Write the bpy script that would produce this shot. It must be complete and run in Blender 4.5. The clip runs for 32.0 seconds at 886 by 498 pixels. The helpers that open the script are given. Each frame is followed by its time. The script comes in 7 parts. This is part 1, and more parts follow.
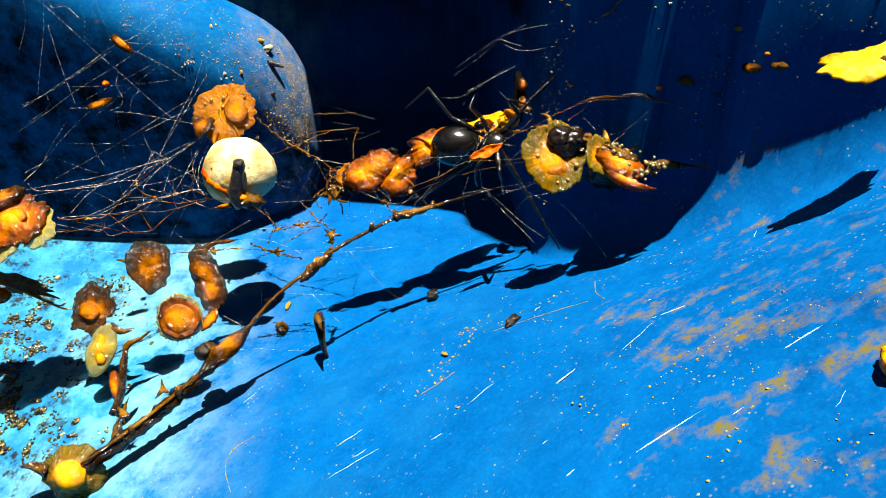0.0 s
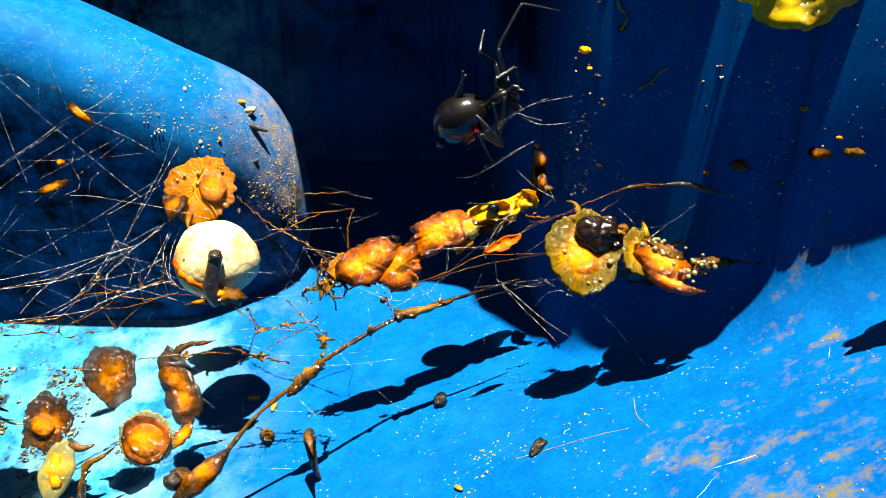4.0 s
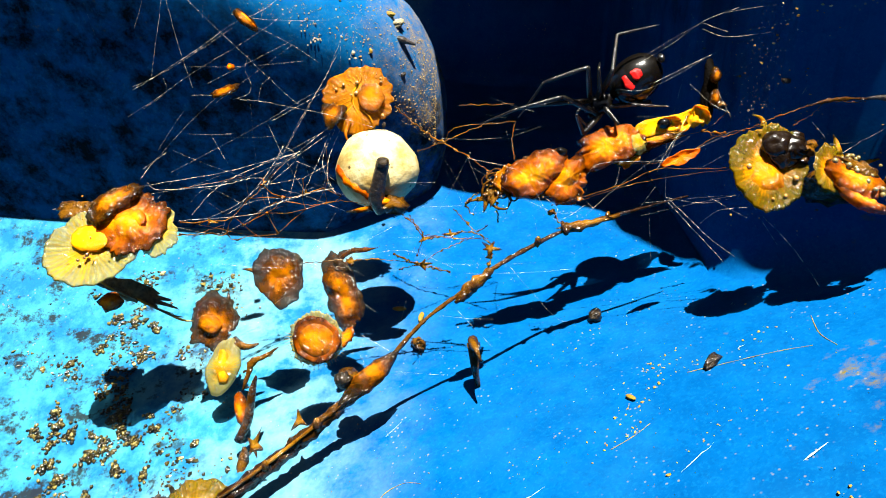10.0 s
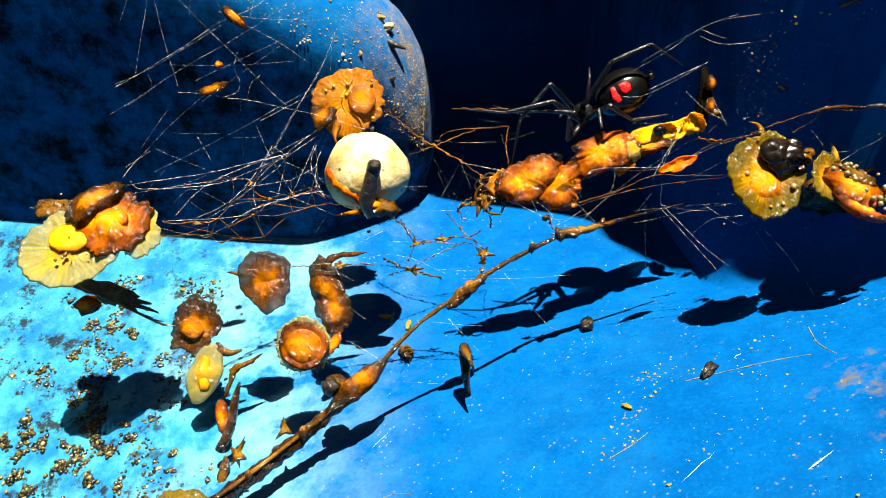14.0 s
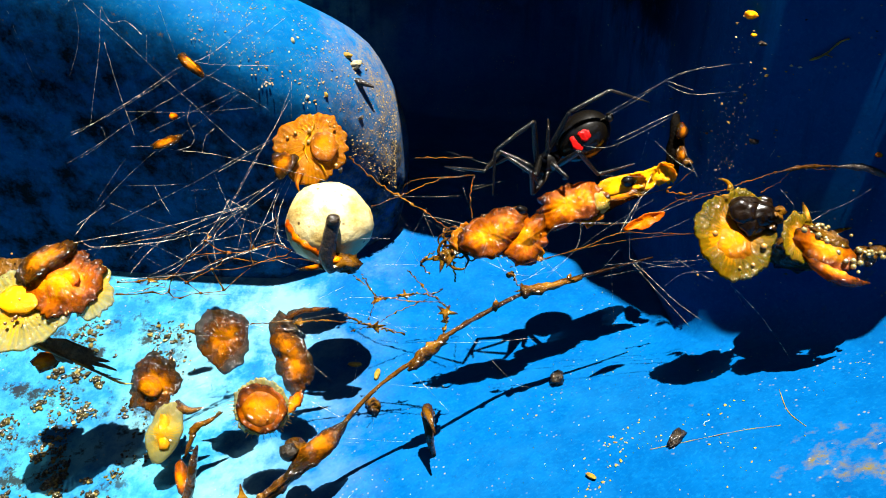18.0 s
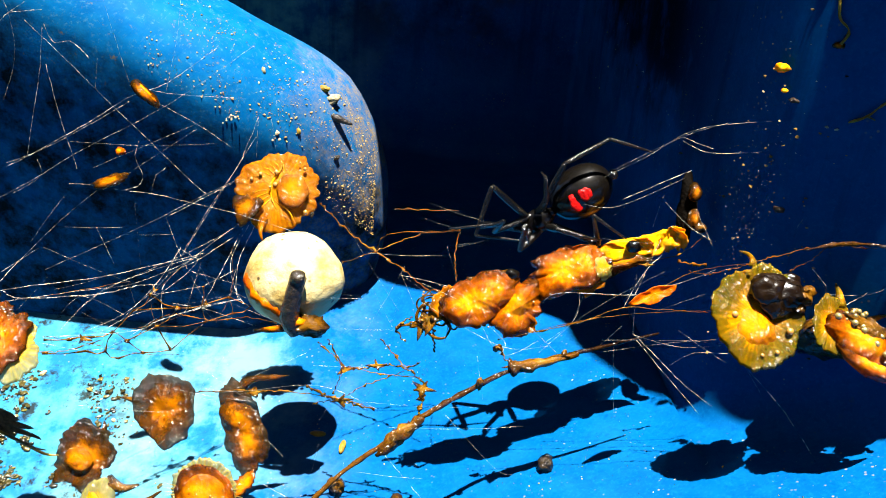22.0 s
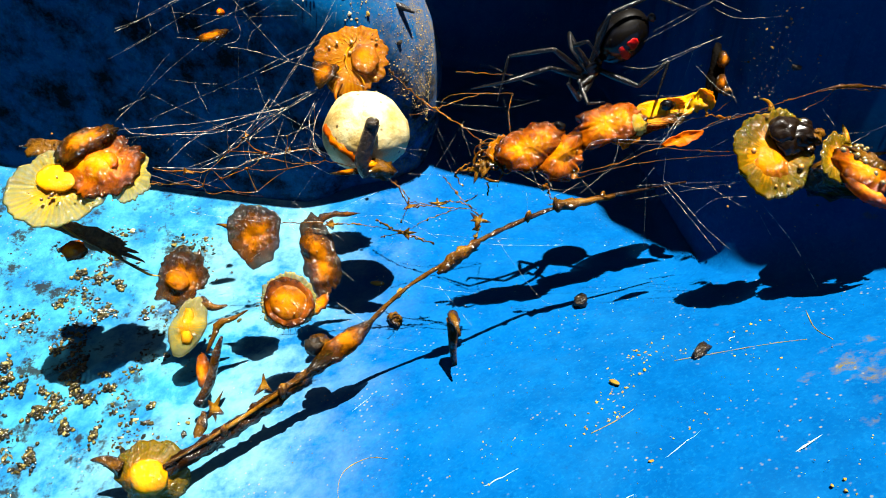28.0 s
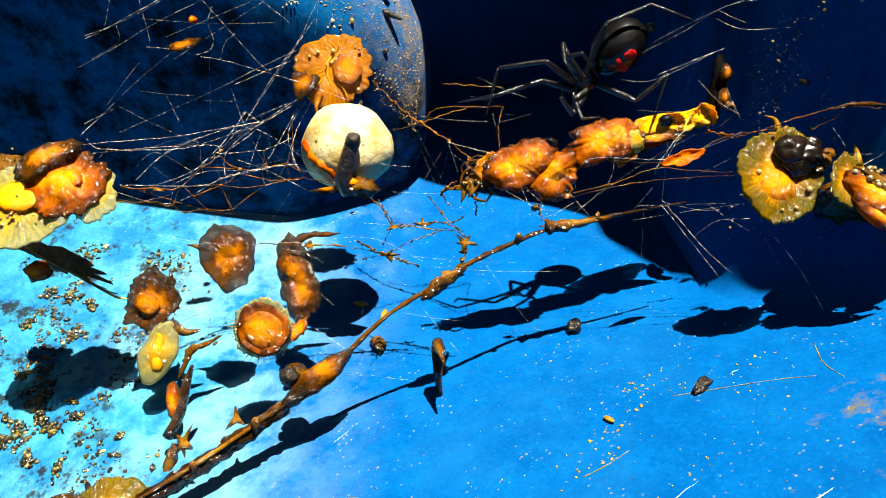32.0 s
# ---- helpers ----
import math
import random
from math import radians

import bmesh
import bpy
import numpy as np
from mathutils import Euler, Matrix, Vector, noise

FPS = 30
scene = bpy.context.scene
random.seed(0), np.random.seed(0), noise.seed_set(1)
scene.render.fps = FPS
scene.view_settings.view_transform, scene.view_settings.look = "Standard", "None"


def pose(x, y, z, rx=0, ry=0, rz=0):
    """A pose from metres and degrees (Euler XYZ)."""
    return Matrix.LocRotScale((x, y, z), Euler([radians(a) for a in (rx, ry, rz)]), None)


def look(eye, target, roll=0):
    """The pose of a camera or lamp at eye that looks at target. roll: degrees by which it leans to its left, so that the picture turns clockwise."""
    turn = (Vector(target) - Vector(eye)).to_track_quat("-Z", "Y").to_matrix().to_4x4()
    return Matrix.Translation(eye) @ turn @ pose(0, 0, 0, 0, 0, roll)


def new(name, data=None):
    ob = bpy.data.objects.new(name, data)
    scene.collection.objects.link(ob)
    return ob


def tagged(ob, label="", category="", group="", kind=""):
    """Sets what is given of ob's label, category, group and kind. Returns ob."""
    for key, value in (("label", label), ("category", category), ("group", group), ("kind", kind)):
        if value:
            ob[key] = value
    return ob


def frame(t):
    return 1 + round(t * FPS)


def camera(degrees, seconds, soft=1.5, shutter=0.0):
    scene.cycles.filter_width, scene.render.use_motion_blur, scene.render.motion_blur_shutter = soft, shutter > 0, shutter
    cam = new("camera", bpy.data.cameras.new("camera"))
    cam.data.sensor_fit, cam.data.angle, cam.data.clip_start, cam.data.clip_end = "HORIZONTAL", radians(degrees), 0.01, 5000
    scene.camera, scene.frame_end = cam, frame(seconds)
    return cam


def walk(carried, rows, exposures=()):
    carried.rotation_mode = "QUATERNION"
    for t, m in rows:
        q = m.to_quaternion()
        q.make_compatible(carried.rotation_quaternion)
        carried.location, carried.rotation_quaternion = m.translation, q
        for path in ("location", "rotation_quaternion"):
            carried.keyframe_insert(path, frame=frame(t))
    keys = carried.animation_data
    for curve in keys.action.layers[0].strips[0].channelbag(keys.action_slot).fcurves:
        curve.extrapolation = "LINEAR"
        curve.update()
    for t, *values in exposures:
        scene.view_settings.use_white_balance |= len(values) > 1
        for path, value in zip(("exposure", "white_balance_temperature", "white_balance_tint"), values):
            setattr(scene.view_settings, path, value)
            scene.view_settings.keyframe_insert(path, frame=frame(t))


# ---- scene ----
cam = camera(58.5, 32.0, soft=1.0)
PATH = [
    (0, (-0.00106, 0.00008, 0.10148), (0.00027, 0.18062, 0.01543), 0.04),
    (0.5, (-0.00185, 0.00011, 0.10358), (-0.00016, 0.17953, 0.01523), -0.62),
    (1, (-0.00139, 0.00214, 0.10259), (0.00078, 0.18079, 0.01270), -0.88),
    (1.5, (-0.00230, 0.00729, 0.10899), (0.00027, 0.18779, 0.02288), -1.45),
    (2, (-0.00289, 0.00658, 0.10672), (0.00040, 0.18556, 0.01753), -1.41),
    (2.5, (-0.00958, 0.00614, 0.10908), (-0.00565, 0.18551, 0.02069), -1.16),
    (3, (-0.00532, 0.01185, 0.10973), (-0.00262, 0.19253, 0.02400), -1.45),
    (3.5, (-0.00577, 0.02023, 0.10634), (-0.00108, 0.20159, 0.02218), -0.53),
    (5.5, (0.00967, 0.03206, 0.10625), (0.00455, 0.21460, 0.02468), -0.10),
    (6, (0.01119, 0.03467, 0.10716), (0.00142, 0.21660, 0.02466), -0.68),
    (6.5, (0.00828, 0.03097, 0.10989), (-0.00271, 0.21380, 0.02956), -0.69),
    (7, (0.00482, 0.02862, 0.11012), (-0.00566, 0.21143, 0.02969), -0.51),
    (7.5, (-0.00021, 0.02474, 0.11090), (-0.01185, 0.20720, 0.02984), -0.48),
    (8, (-0.01191, 0.01191, 0.10222), (-0.02000, 0.19448, 0.02096), 1.11),
    (8.5, (-0.01519, 0.01943, 0.09862), (-0.02421, 0.20101, 0.01527), 0.96),
    (9, (-0.02163, 0.02209, 0.09722), (-0.02786, 0.20378, 0.01386), 1.50),
    (9.5, (-0.02222, 0.02131, 0.10182), (-0.02919, 0.20093, 0.01414), 0.69),
    (10, (-0.02341, 0.02275, 0.10198), (-0.03225, 0.19781, 0.00567), -0.12),
    (10.5, (-0.02134, 0.02714, 0.10632), (-0.02841, 0.20407, 0.01335), -0.02),
    (11, (-0.02064, 0.02841, 0.10728), (-0.02706, 0.20551, 0.01456), -0.08),
    (11.5, (-0.02068, 0.02767, 0.10499), (-0.02657, 0.20462, 0.01196), 0.22),
    (12, (-0.02062, 0.02526, 0.10403), (-0.02695, 0.20216, 0.01093), 0.44),
    (12.5, (-0.02345, 0.02577, 0.10212), (-0.02856, 0.20215, 0.00796), 0.84),
    (13, (-0.02421, 0.02698, 0.09890), (-0.02495, 0.20425, 0.00631), 2.00),
    (13.5, (-0.02542, 0.02687, 0.10097), (-0.02552, 0.20459, 0.00923), 1.94),
    (14, (-0.02703, 0.02417, 0.09892), (-0.02854, 0.20146, 0.00638), 1.80),
    (14.5, (-0.02742, 0.02345, 0.09884), (-0.02997, 0.20044, 0.00574), 1.64),
    (16.5, (-0.02782, 0.02597, 0.09585), (-0.03237, 0.20369, 0.00423), 2.07),
    (17, (-0.01886, 0.03518, 0.10830), (-0.02210, 0.21425, 0.01929), 0.94),
    (17.5, (-0.01716, 0.03280, 0.10930), (-0.01955, 0.20920, 0.01507), 1.08),
    (18, (-0.01984, 0.03320, 0.10669), (-0.02344, 0.20922, 0.01180), 0.93),
    (18.5, (-0.01913, 0.03518, 0.10759), (-0.02179, 0.21241, 0.01495), 1.26),
    (19, (-0.01535, 0.04774, 0.10528), (-0.01448, 0.22597, 0.01455), 2.58),
    (19.5, (-0.01628, 0.05523, 0.10398), (-0.00936, 0.23343, 0.01345), 4.25),
    (20, (-0.01745, 0.05305, 0.10410), (-0.01352, 0.23170, 0.01426), 3.92),
    (20.5, (-0.01830, 0.05279, 0.10463), (-0.01535, 0.23193, 0.01576), 3.92),
    (21, (-0.01947, 0.05150, 0.10431), (-0.01618, 0.23070, 0.01557), 3.94),
    (21.5, (-0.02038, 0.05108, 0.10373), (-0.01886, 0.23003, 0.01444), 3.86),
    (22, (-0.02048, 0.04936, 0.10432), (-0.01914, 0.22863, 0.01564), 3.83),
    (22.5, (-0.02169, 0.04753, 0.10628), (-0.02071, 0.22660, 0.01722), 3.78),
    (23, (-0.02271, 0.04597, 0.10602), (-0.02267, 0.22522, 0.01731), 3.68),
    (23.5, (-0.02260, 0.04516, 0.10556), (-0.02190, 0.22474, 0.01752), 3.87),
    (24, (-0.02063, 0.04623, 0.10615), (-0.01939, 0.22580, 0.01810), 3.81),
    (24.5, (-0.02228, 0.04539, 0.10628), (-0.01935, 0.22485, 0.01804), 4.00),
    (26.5, (-0.02331, 0.03738, 0.10213), (-0.02283, 0.21652, 0.01321), 3.97),
    (27, (-0.02437, 0.02550, 0.09355), (-0.02903, 0.20205, -0.00030), 5.17),
    (27.5, (-0.02252, 0.02624, 0.09441), (-0.02574, 0.20323, 0.00133), 4.99),
    (28, (-0.02435, 0.02482, 0.09339), (-0.02777, 0.20130, -0.00064), 5.01),
    (28.5, (-0.02555, 0.02757, 0.09483), (-0.02925, 0.20386, 0.00045), 4.95),
    (29, (-0.02319, 0.02948, 0.09455), (-0.02676, 0.20603, 0.00065), 4.96),
    (29.5, (-0.02261, 0.03175, 0.09315), (-0.02572, 0.20749, -0.00228), 4.94),
    (30, (-0.02194, 0.03369, 0.09650), (-0.02503, 0.20895, 0.00020), 4.47),
    (30.5, (-0.02167, 0.03425, 0.09759), (-0.02543, 0.21095, 0.00399), 4.42),
    (31, (-0.02258, 0.03212, 0.09477), (-0.02520, 0.20920, 0.00184), 4.78),
    (31.5, (-0.02469, 0.03062, 0.09354), (-0.02688, 0.20727, -0.00021), 5.06),
    (32, (-0.02282, 0.03333, 0.09335), (-0.02577, 0.20971, -0.00089), 5.25),
]
walk(cam, [(t, look(eye, target, roll)) for t, eye, target, roll in PATH], exposures=[(0, 2.31), (3.5, 2.63), (6, 2.98), (9, 2.63), (13, 2.43), (18.5, 2.48), (23, 2.75), (28, 2.39), (32, 2.38)])

# ---- light ----
SUN_WAY = Vector((-0.055, 0.035, -1.0)).normalized()
world = bpy.data.worlds.new("sky")
scene.world = world
world.use_nodes = True
wn, wl = world.node_tree.nodes, world.node_tree.links
sky = wn.new("ShaderNodeTexSky")
sky.sky_type, sky.sun_disc = "NISHITA", False
sky.sun_elevation = math.asin(-SUN_WAY.z)
sky.sun_rotation = math.atan2(-SUN_WAY.x, -SUN_WAY.y)
wl.new(sky.outputs[0], wn["Background"].inputs[0])
wn["Background"].inputs[1].default_value = 0.0008
sun_data = bpy.data.lights.new("sun", "SUN")
sun_data.energy, sun_data.angle, sun_data.color = 5.0, radians(0.6), (1.0, 0.96, 0.88)
sun = new("sun", sun_data)
sun.matrix_world = look(-SUN_WAY * 2, (0, 0.15, 0))

MM = 0.001


# ---- materials ----
class Nodes:
    """A short hand for a node material."""

    def __init__(self, name):
        self.mat = bpy.data.materials.new(name)
        self.mat.use_nodes = True
        self.n, self.l = self.mat.node_tree.nodes, self.mat.node_tree.links
        self.bsdf = self.n["Principled BSDF"]
        self.coord = self.n.new("ShaderNodeTexCoord")

    def noise(self, scale, detail=4.0, rough=0.6, stretch=None, kind="Object", distort=0.0):
        tex = self.n.new("ShaderNodeTexNoise")
        tex.inputs["Scale"].default_value, tex.inputs["Detail"].default_value = scale, detail
        tex.inputs["Roughness"].default_value, tex.inputs["Distortion"].default_value = rough, distort
        self.l.new(self.mapped(stretch, kind), tex.inputs["Vector"])
        return tex.outputs["Fac"]

    def mapped(self, stretch, kind):
        out = self.coord.outputs[kind]
        if stretch:
            m = self.n.new("ShaderNodeMapping")
            m.inputs["Scale"].default_value = stretch[:3]
            if len(stretch) > 3:
                m.inputs["Rotation"].default_value = [radians(a) for a in stretch[3:]]
            self.l.new(out, m.inputs["Vector"])
            out = m.outputs[0]
        return out

    def voronoi(self, scale, feature="F1", kind="Object"):
        tex = self.n.new("ShaderNodeTexVoronoi")
        tex.feature = feature
        tex.inputs["Scale"].default_value = scale
        self.l.new(self.coord.outputs[kind], tex.inputs["Vector"])
        return tex.outputs["Distance"]

    def ramp(self, value, *stops):
        r = self.n.new("ShaderNodeValToRGB")
        e = r.color_ramp.elements
        while len(e) < len(stops):
            e.new(0.5)
        for el, (at, colour) in zip(e, stops):
            el.position = at
            el.color = (*colour, 1) if isinstance(colour, tuple) else (colour, colour, colour, 1)
        self.l.new(value, r.inputs[0])
        return r.outputs[0]

    def math(self, op, a, b=0.0, clamp=False):
        m = self.n.new("ShaderNodeMath")
        m.operation, m.use_clamp = op, clamp
        for i, v in enumerate((a, b)):
            if isinstance(v, (int, float)):
                m.inputs[i].default_value = v
            else:
                self.l.new(v, m.inputs[i])
        return m.outputs[0]

    def mix(self, fac, a, b):
        m = self.n.new("ShaderNodeMix")
        m.data_type = "RGBA"
        for key, v in ((0, fac), (6, a), (7, b)):
            if isinstance(v, tuple):
                m.inputs[key].default_value = (*v, 1)
            elif isinstance(v, (int, float)):
                m.inputs[key].default_value = v
            else:
                self.l.new(v, m.inputs[key])
        return m.outputs[2]

    def set(self, **values):
        names = dict(color="Base Color", rough="Roughness", metal="Metallic", coat="Coat Weight", spec="Specular IOR Level",
                     coat_rough="Coat Roughness", trans="Transmission Weight", sss="Subsurface Weight", alpha="Alpha", ior="IOR", sheen="Sheen Weight")
        for key, v in values.items():
            socket = self.bsdf.inputs[names[key]]
            if isinstance(v, tuple):
                socket.default_value = (*v, 1)
            elif isinstance(v, (int, float)):
                socket.default_value = v
            else:
                self.l.new(v, socket)
        return self

    def bump(self, height, distance=0.0002, strength=0.6):
        b = self.n.new("ShaderNodeBump")
        b.inputs["Strength"].default_value, b.inputs["Distance"].default_value = strength, distance
        self.l.new(height, b.inputs["Height"])
        self.l.new(b.outputs[0], self.bsdf.inputs["Normal"])
        self.l.new(b.outputs[0], self.bsdf.inputs["Coat Normal"])
        return self

    def glow_through(self, colour, share):
        """Light that comes through a thin sheet from behind."""
        t = self.n.new("ShaderNodeBsdfTranslucent")
        if isinstance(colour, tuple):
            t.inputs[0].default_value = (*colour, 1)
        else:
            self.l.new(colour, t.inputs[0])
        m = self.n.new("ShaderNodeMixShader")
        m.inputs[0].default_value = share
        self.l.new(self.bsdf.outputs[0], m.inputs[1])
        self.l.new(t.outputs[0], m.inputs[2])
        self.l.new(m.outputs[0], self.n["Material Output"].inputs[0])
        return self


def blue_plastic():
    m = Nodes("blue_plastic")
    sep = m.n.new("ShaderNodeSeparateXYZ")
    m.l.new(m.coord.outputs["Object"], sep.inputs[0])
    x, y, z = sep.outputs[0], sep.outputs[1], sep.outputs[2]
    base = m.ramp(m.noise(60, 3), (0.3, (5.31e-05, 0.0349, 0.121)), (0.7, (0.000111, 0.0469, 0.153)))
    pale = m.math("MULTIPLY", m.ramp(m.noise(240, 5), (0.45, 0.0), (0.75, 0.5)), 1.0)
    base = m.mix(pale, base, (0.000531, 0.0585, 0.172))
    base = m.mix(m.ramp(m.noise(1700, 4, 0.7), (0.50, 0.0), (0.68, 0.35)), base, (0.00177, 0.0797, 0.191))
    base = m.mix(m.ramp(m.noise(900, 4, 0.7), (0.52, 0.0), (0.70, 0.4)), base, (3.54e-05, 0.0221, 0.0886))
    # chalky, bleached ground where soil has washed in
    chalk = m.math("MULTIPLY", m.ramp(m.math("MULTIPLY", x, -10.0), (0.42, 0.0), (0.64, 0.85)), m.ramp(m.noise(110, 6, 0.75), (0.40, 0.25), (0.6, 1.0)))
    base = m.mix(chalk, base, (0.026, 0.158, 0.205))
    # white blotches: blown-out sun on the pale ground, put into the colour
    blown_glare = m.math("MULTIPLY", m.ramp(m.noise(55, 6, 0.7), (0.45, 0.0), (0.64, 0.6)), m.ramp(m.math("ABSOLUTE", m.math("ADD", x, 0.064)), (0.010, 1.0), (0.034, 0.0)))
    base = m.mix(blown_glare, base, (0.115, 0.205, 0.22))
    # soft pale reflections across the middle floor, painted as blotches
    haze = m.math("MULTIPLY", m.ramp(m.noise(70, 5, 0.65), (0.46, 0.0), (0.72, 0.3)), m.ramp(m.math("ABSOLUTE", m.math("ADD", x, 0.02)), (0.02, 1.0), (0.05, 0.0)))
    base = m.mix(haze, base, (0.006, 0.0738, 0.157))
    # tan silt in streaks up the slope
    streak = m.math("ADD", m.math("MULTIPLY", m.noise(1.0, 3, 0.5, (40, 150, 90, 0, 0, -32)), 0.5), m.math("MULTIPLY", m.noise(330, 4, 0.6), 0.5))
    zone = m.math("MULTIPLY", m.ramp(x, (0.004, 0.0), (0.034, 1.0)), m.ramp(y, (0.085, 1.0), (0.15, 0.45)))
    silt = m.ramp(m.math("ADD", streak, m.math("MULTIPLY", m.math("SUBTRACT", zone, 1.0), 0.22)), (0.485, 0.0), (0.60, 0.95))
    silt = m.math("MULTIPLY", silt, m.ramp(m.noise(900, 5, 0.75), (0.40, 0.12), (0.56, 1.0)))
    base = m.mix(m.math("MULTIPLY", silt, m.ramp(z, (0.058, 1.0), (0.066, 0.0))), base, (0.083, 0.062, 0.0012))
    speck = m.math("MULTIPLY", m.ramp(m.voronoi(900), (0.10, 1.0), (0.2, 0.0)), m.ramp(m.noise(130, 3), (0.52, 0.0), (0.62, 0.7)))
    base = m.mix(speck, base, (0.143, 0.13, 0.0836))
    # brown soil film low on one side
    film = m.math("MULTIPLY", m.ramp(m.noise(170, 7, 0.75), (0.52, 0.0), (0.60, 0.9)), m.ramp(m.math("MULTIPLY", x, -10.0), (0.66, 0.0), (0.82, 1.0)))
    base = m.mix(film, base, (0.00762, 0.00457, 0.000762))
    # near-black blotches and a rusty wash, high in the recess
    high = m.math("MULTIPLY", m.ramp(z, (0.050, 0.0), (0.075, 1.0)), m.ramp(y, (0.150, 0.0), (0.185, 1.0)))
    dark_blotch = m.math("MULTIPLY", m.ramp(m.noise(26, 6, 0.7), (0.44, 0.0), (0.56, 0.95)), high)
    base = m.mix(dark_blotch, base, (0.000655, 0.000877, 0.0013))
    rust = m.math("MULTIPLY", m.ramp(m.noise(60, 6, 0.7), (0.46, 0.0), (0.62, 0.8)), m.math("MULTIPLY", high, m.ramp(m.math("ABSOLUTE", m.math("ADD", x, 0.022)), (0.012, 1.0), (0.03, 0.0))))
    base = m.mix(rust, base, (0.0327, 0.0142, 0.00108))
    streaks = m.math("MULTIPLY", m.ramp(m.noise(1.0, 5, 0.65, (160, 160, 9)), (0.52, 0.0), (0.66, 0.6)), m.ramp(z, (0.045, 0.0), (0.06, 1.0)))
    base = m.mix(streaks, base, (5.45e-05, 0.013, 0.0544))
    rough = m.math("ADD", m.math("MULTIPLY", m.noise(300, 4), 0.25), 0.4)
    m.set(color=base, rough=rough, spec=0.012)
    h = m.math("ADD", m.math("MULTIPLY", m.noise(700, 5), 0.5), m.math("MULTIPLY", m.math("ADD", chalk, silt), 0.6))
    return m.bump(h, 0.00012, 0.04).mat


def lobe_plastic():
    m = Nodes("dusty_blue_plastic")
    sep = m.n.new("ShaderNodeSeparateXYZ")
    m.l.new(m.coord.outputs["Object"], sep.inputs[0])
    base = m.ramp(m.noise(60, 3), (0.3, (8.86e-05, 0.0443, 0.137)), (0.7, (0.000266, 0.062, 0.177)))
    pale = m.ramp(m.noise(350, 5), (0.42, 0.0), (0.75, 0.4))
    base = m.mix(pale, base, (0.00531, 0.0976, 0.207))
    base = m.mix(m.ramp(m.noise(1500, 4, 0.75), (0.56, 0.0), (0.70, 0.5)), base, (0.0443, 0.133, 0.199))
    zone = m.ramp(m.math("ADD", m.math("MULTIPLY", m.math("ADD", sep.outputs[0], 0.060), 40.0), m.math("MULTIPLY", m.math("SUBTRACT", m.noise(160, 6, 0.75), 0.5), 0.9)), (0.45, 0.0), (1.0, 1.0))
    dust = m.math("MULTIPLY", m.ramp(m.noise(330, 6, 0.7), (0.36, 0.0), (0.60, 1.0)), zone)
    grain = m.ramp(m.noise(1700, 7, 0.85), (0.40, 0.0), (0.58, 1.0))
    base = m.mix(m.math("MULTIPLY", dust, grain), base, (0.186, 0.12, 0.0221))
    # droppings and clay stains
    spots = m.math("MULTIPLY", m.ramp(m.noise(420, 5, 0.7), (0.63, 0.0), (0.70, 0.9)), m.ramp(sep.outputs[2], (0.052, 0.0), (0.066, 0.8)))
    base = m.mix(spots, base, (0.107, 0.0836, 0.0305))
    # green-black algae low on the face, spread wider to paint the underside's shade
    algae_shade = m.math("MULTIPLY", m.ramp(m.noise(170, 7, 0.72), (0.40, 0.0), (0.62, 0.95)), m.ramp(m.math("ADD", sep.outputs[2], m.math("MULTIPLY", sep.outputs[0], 0.5)), (0.026, 1.0), (0.042, 0.0)))
    base = m.mix(algae_shade, base, (0.00262, 0.00349, 0.00175))
    m.set(color=base, rough=0.5, spec=0.012)
    return m.bump(m.math("ADD", m.noise(700, 5), dust), 0.00015, 0.3).mat


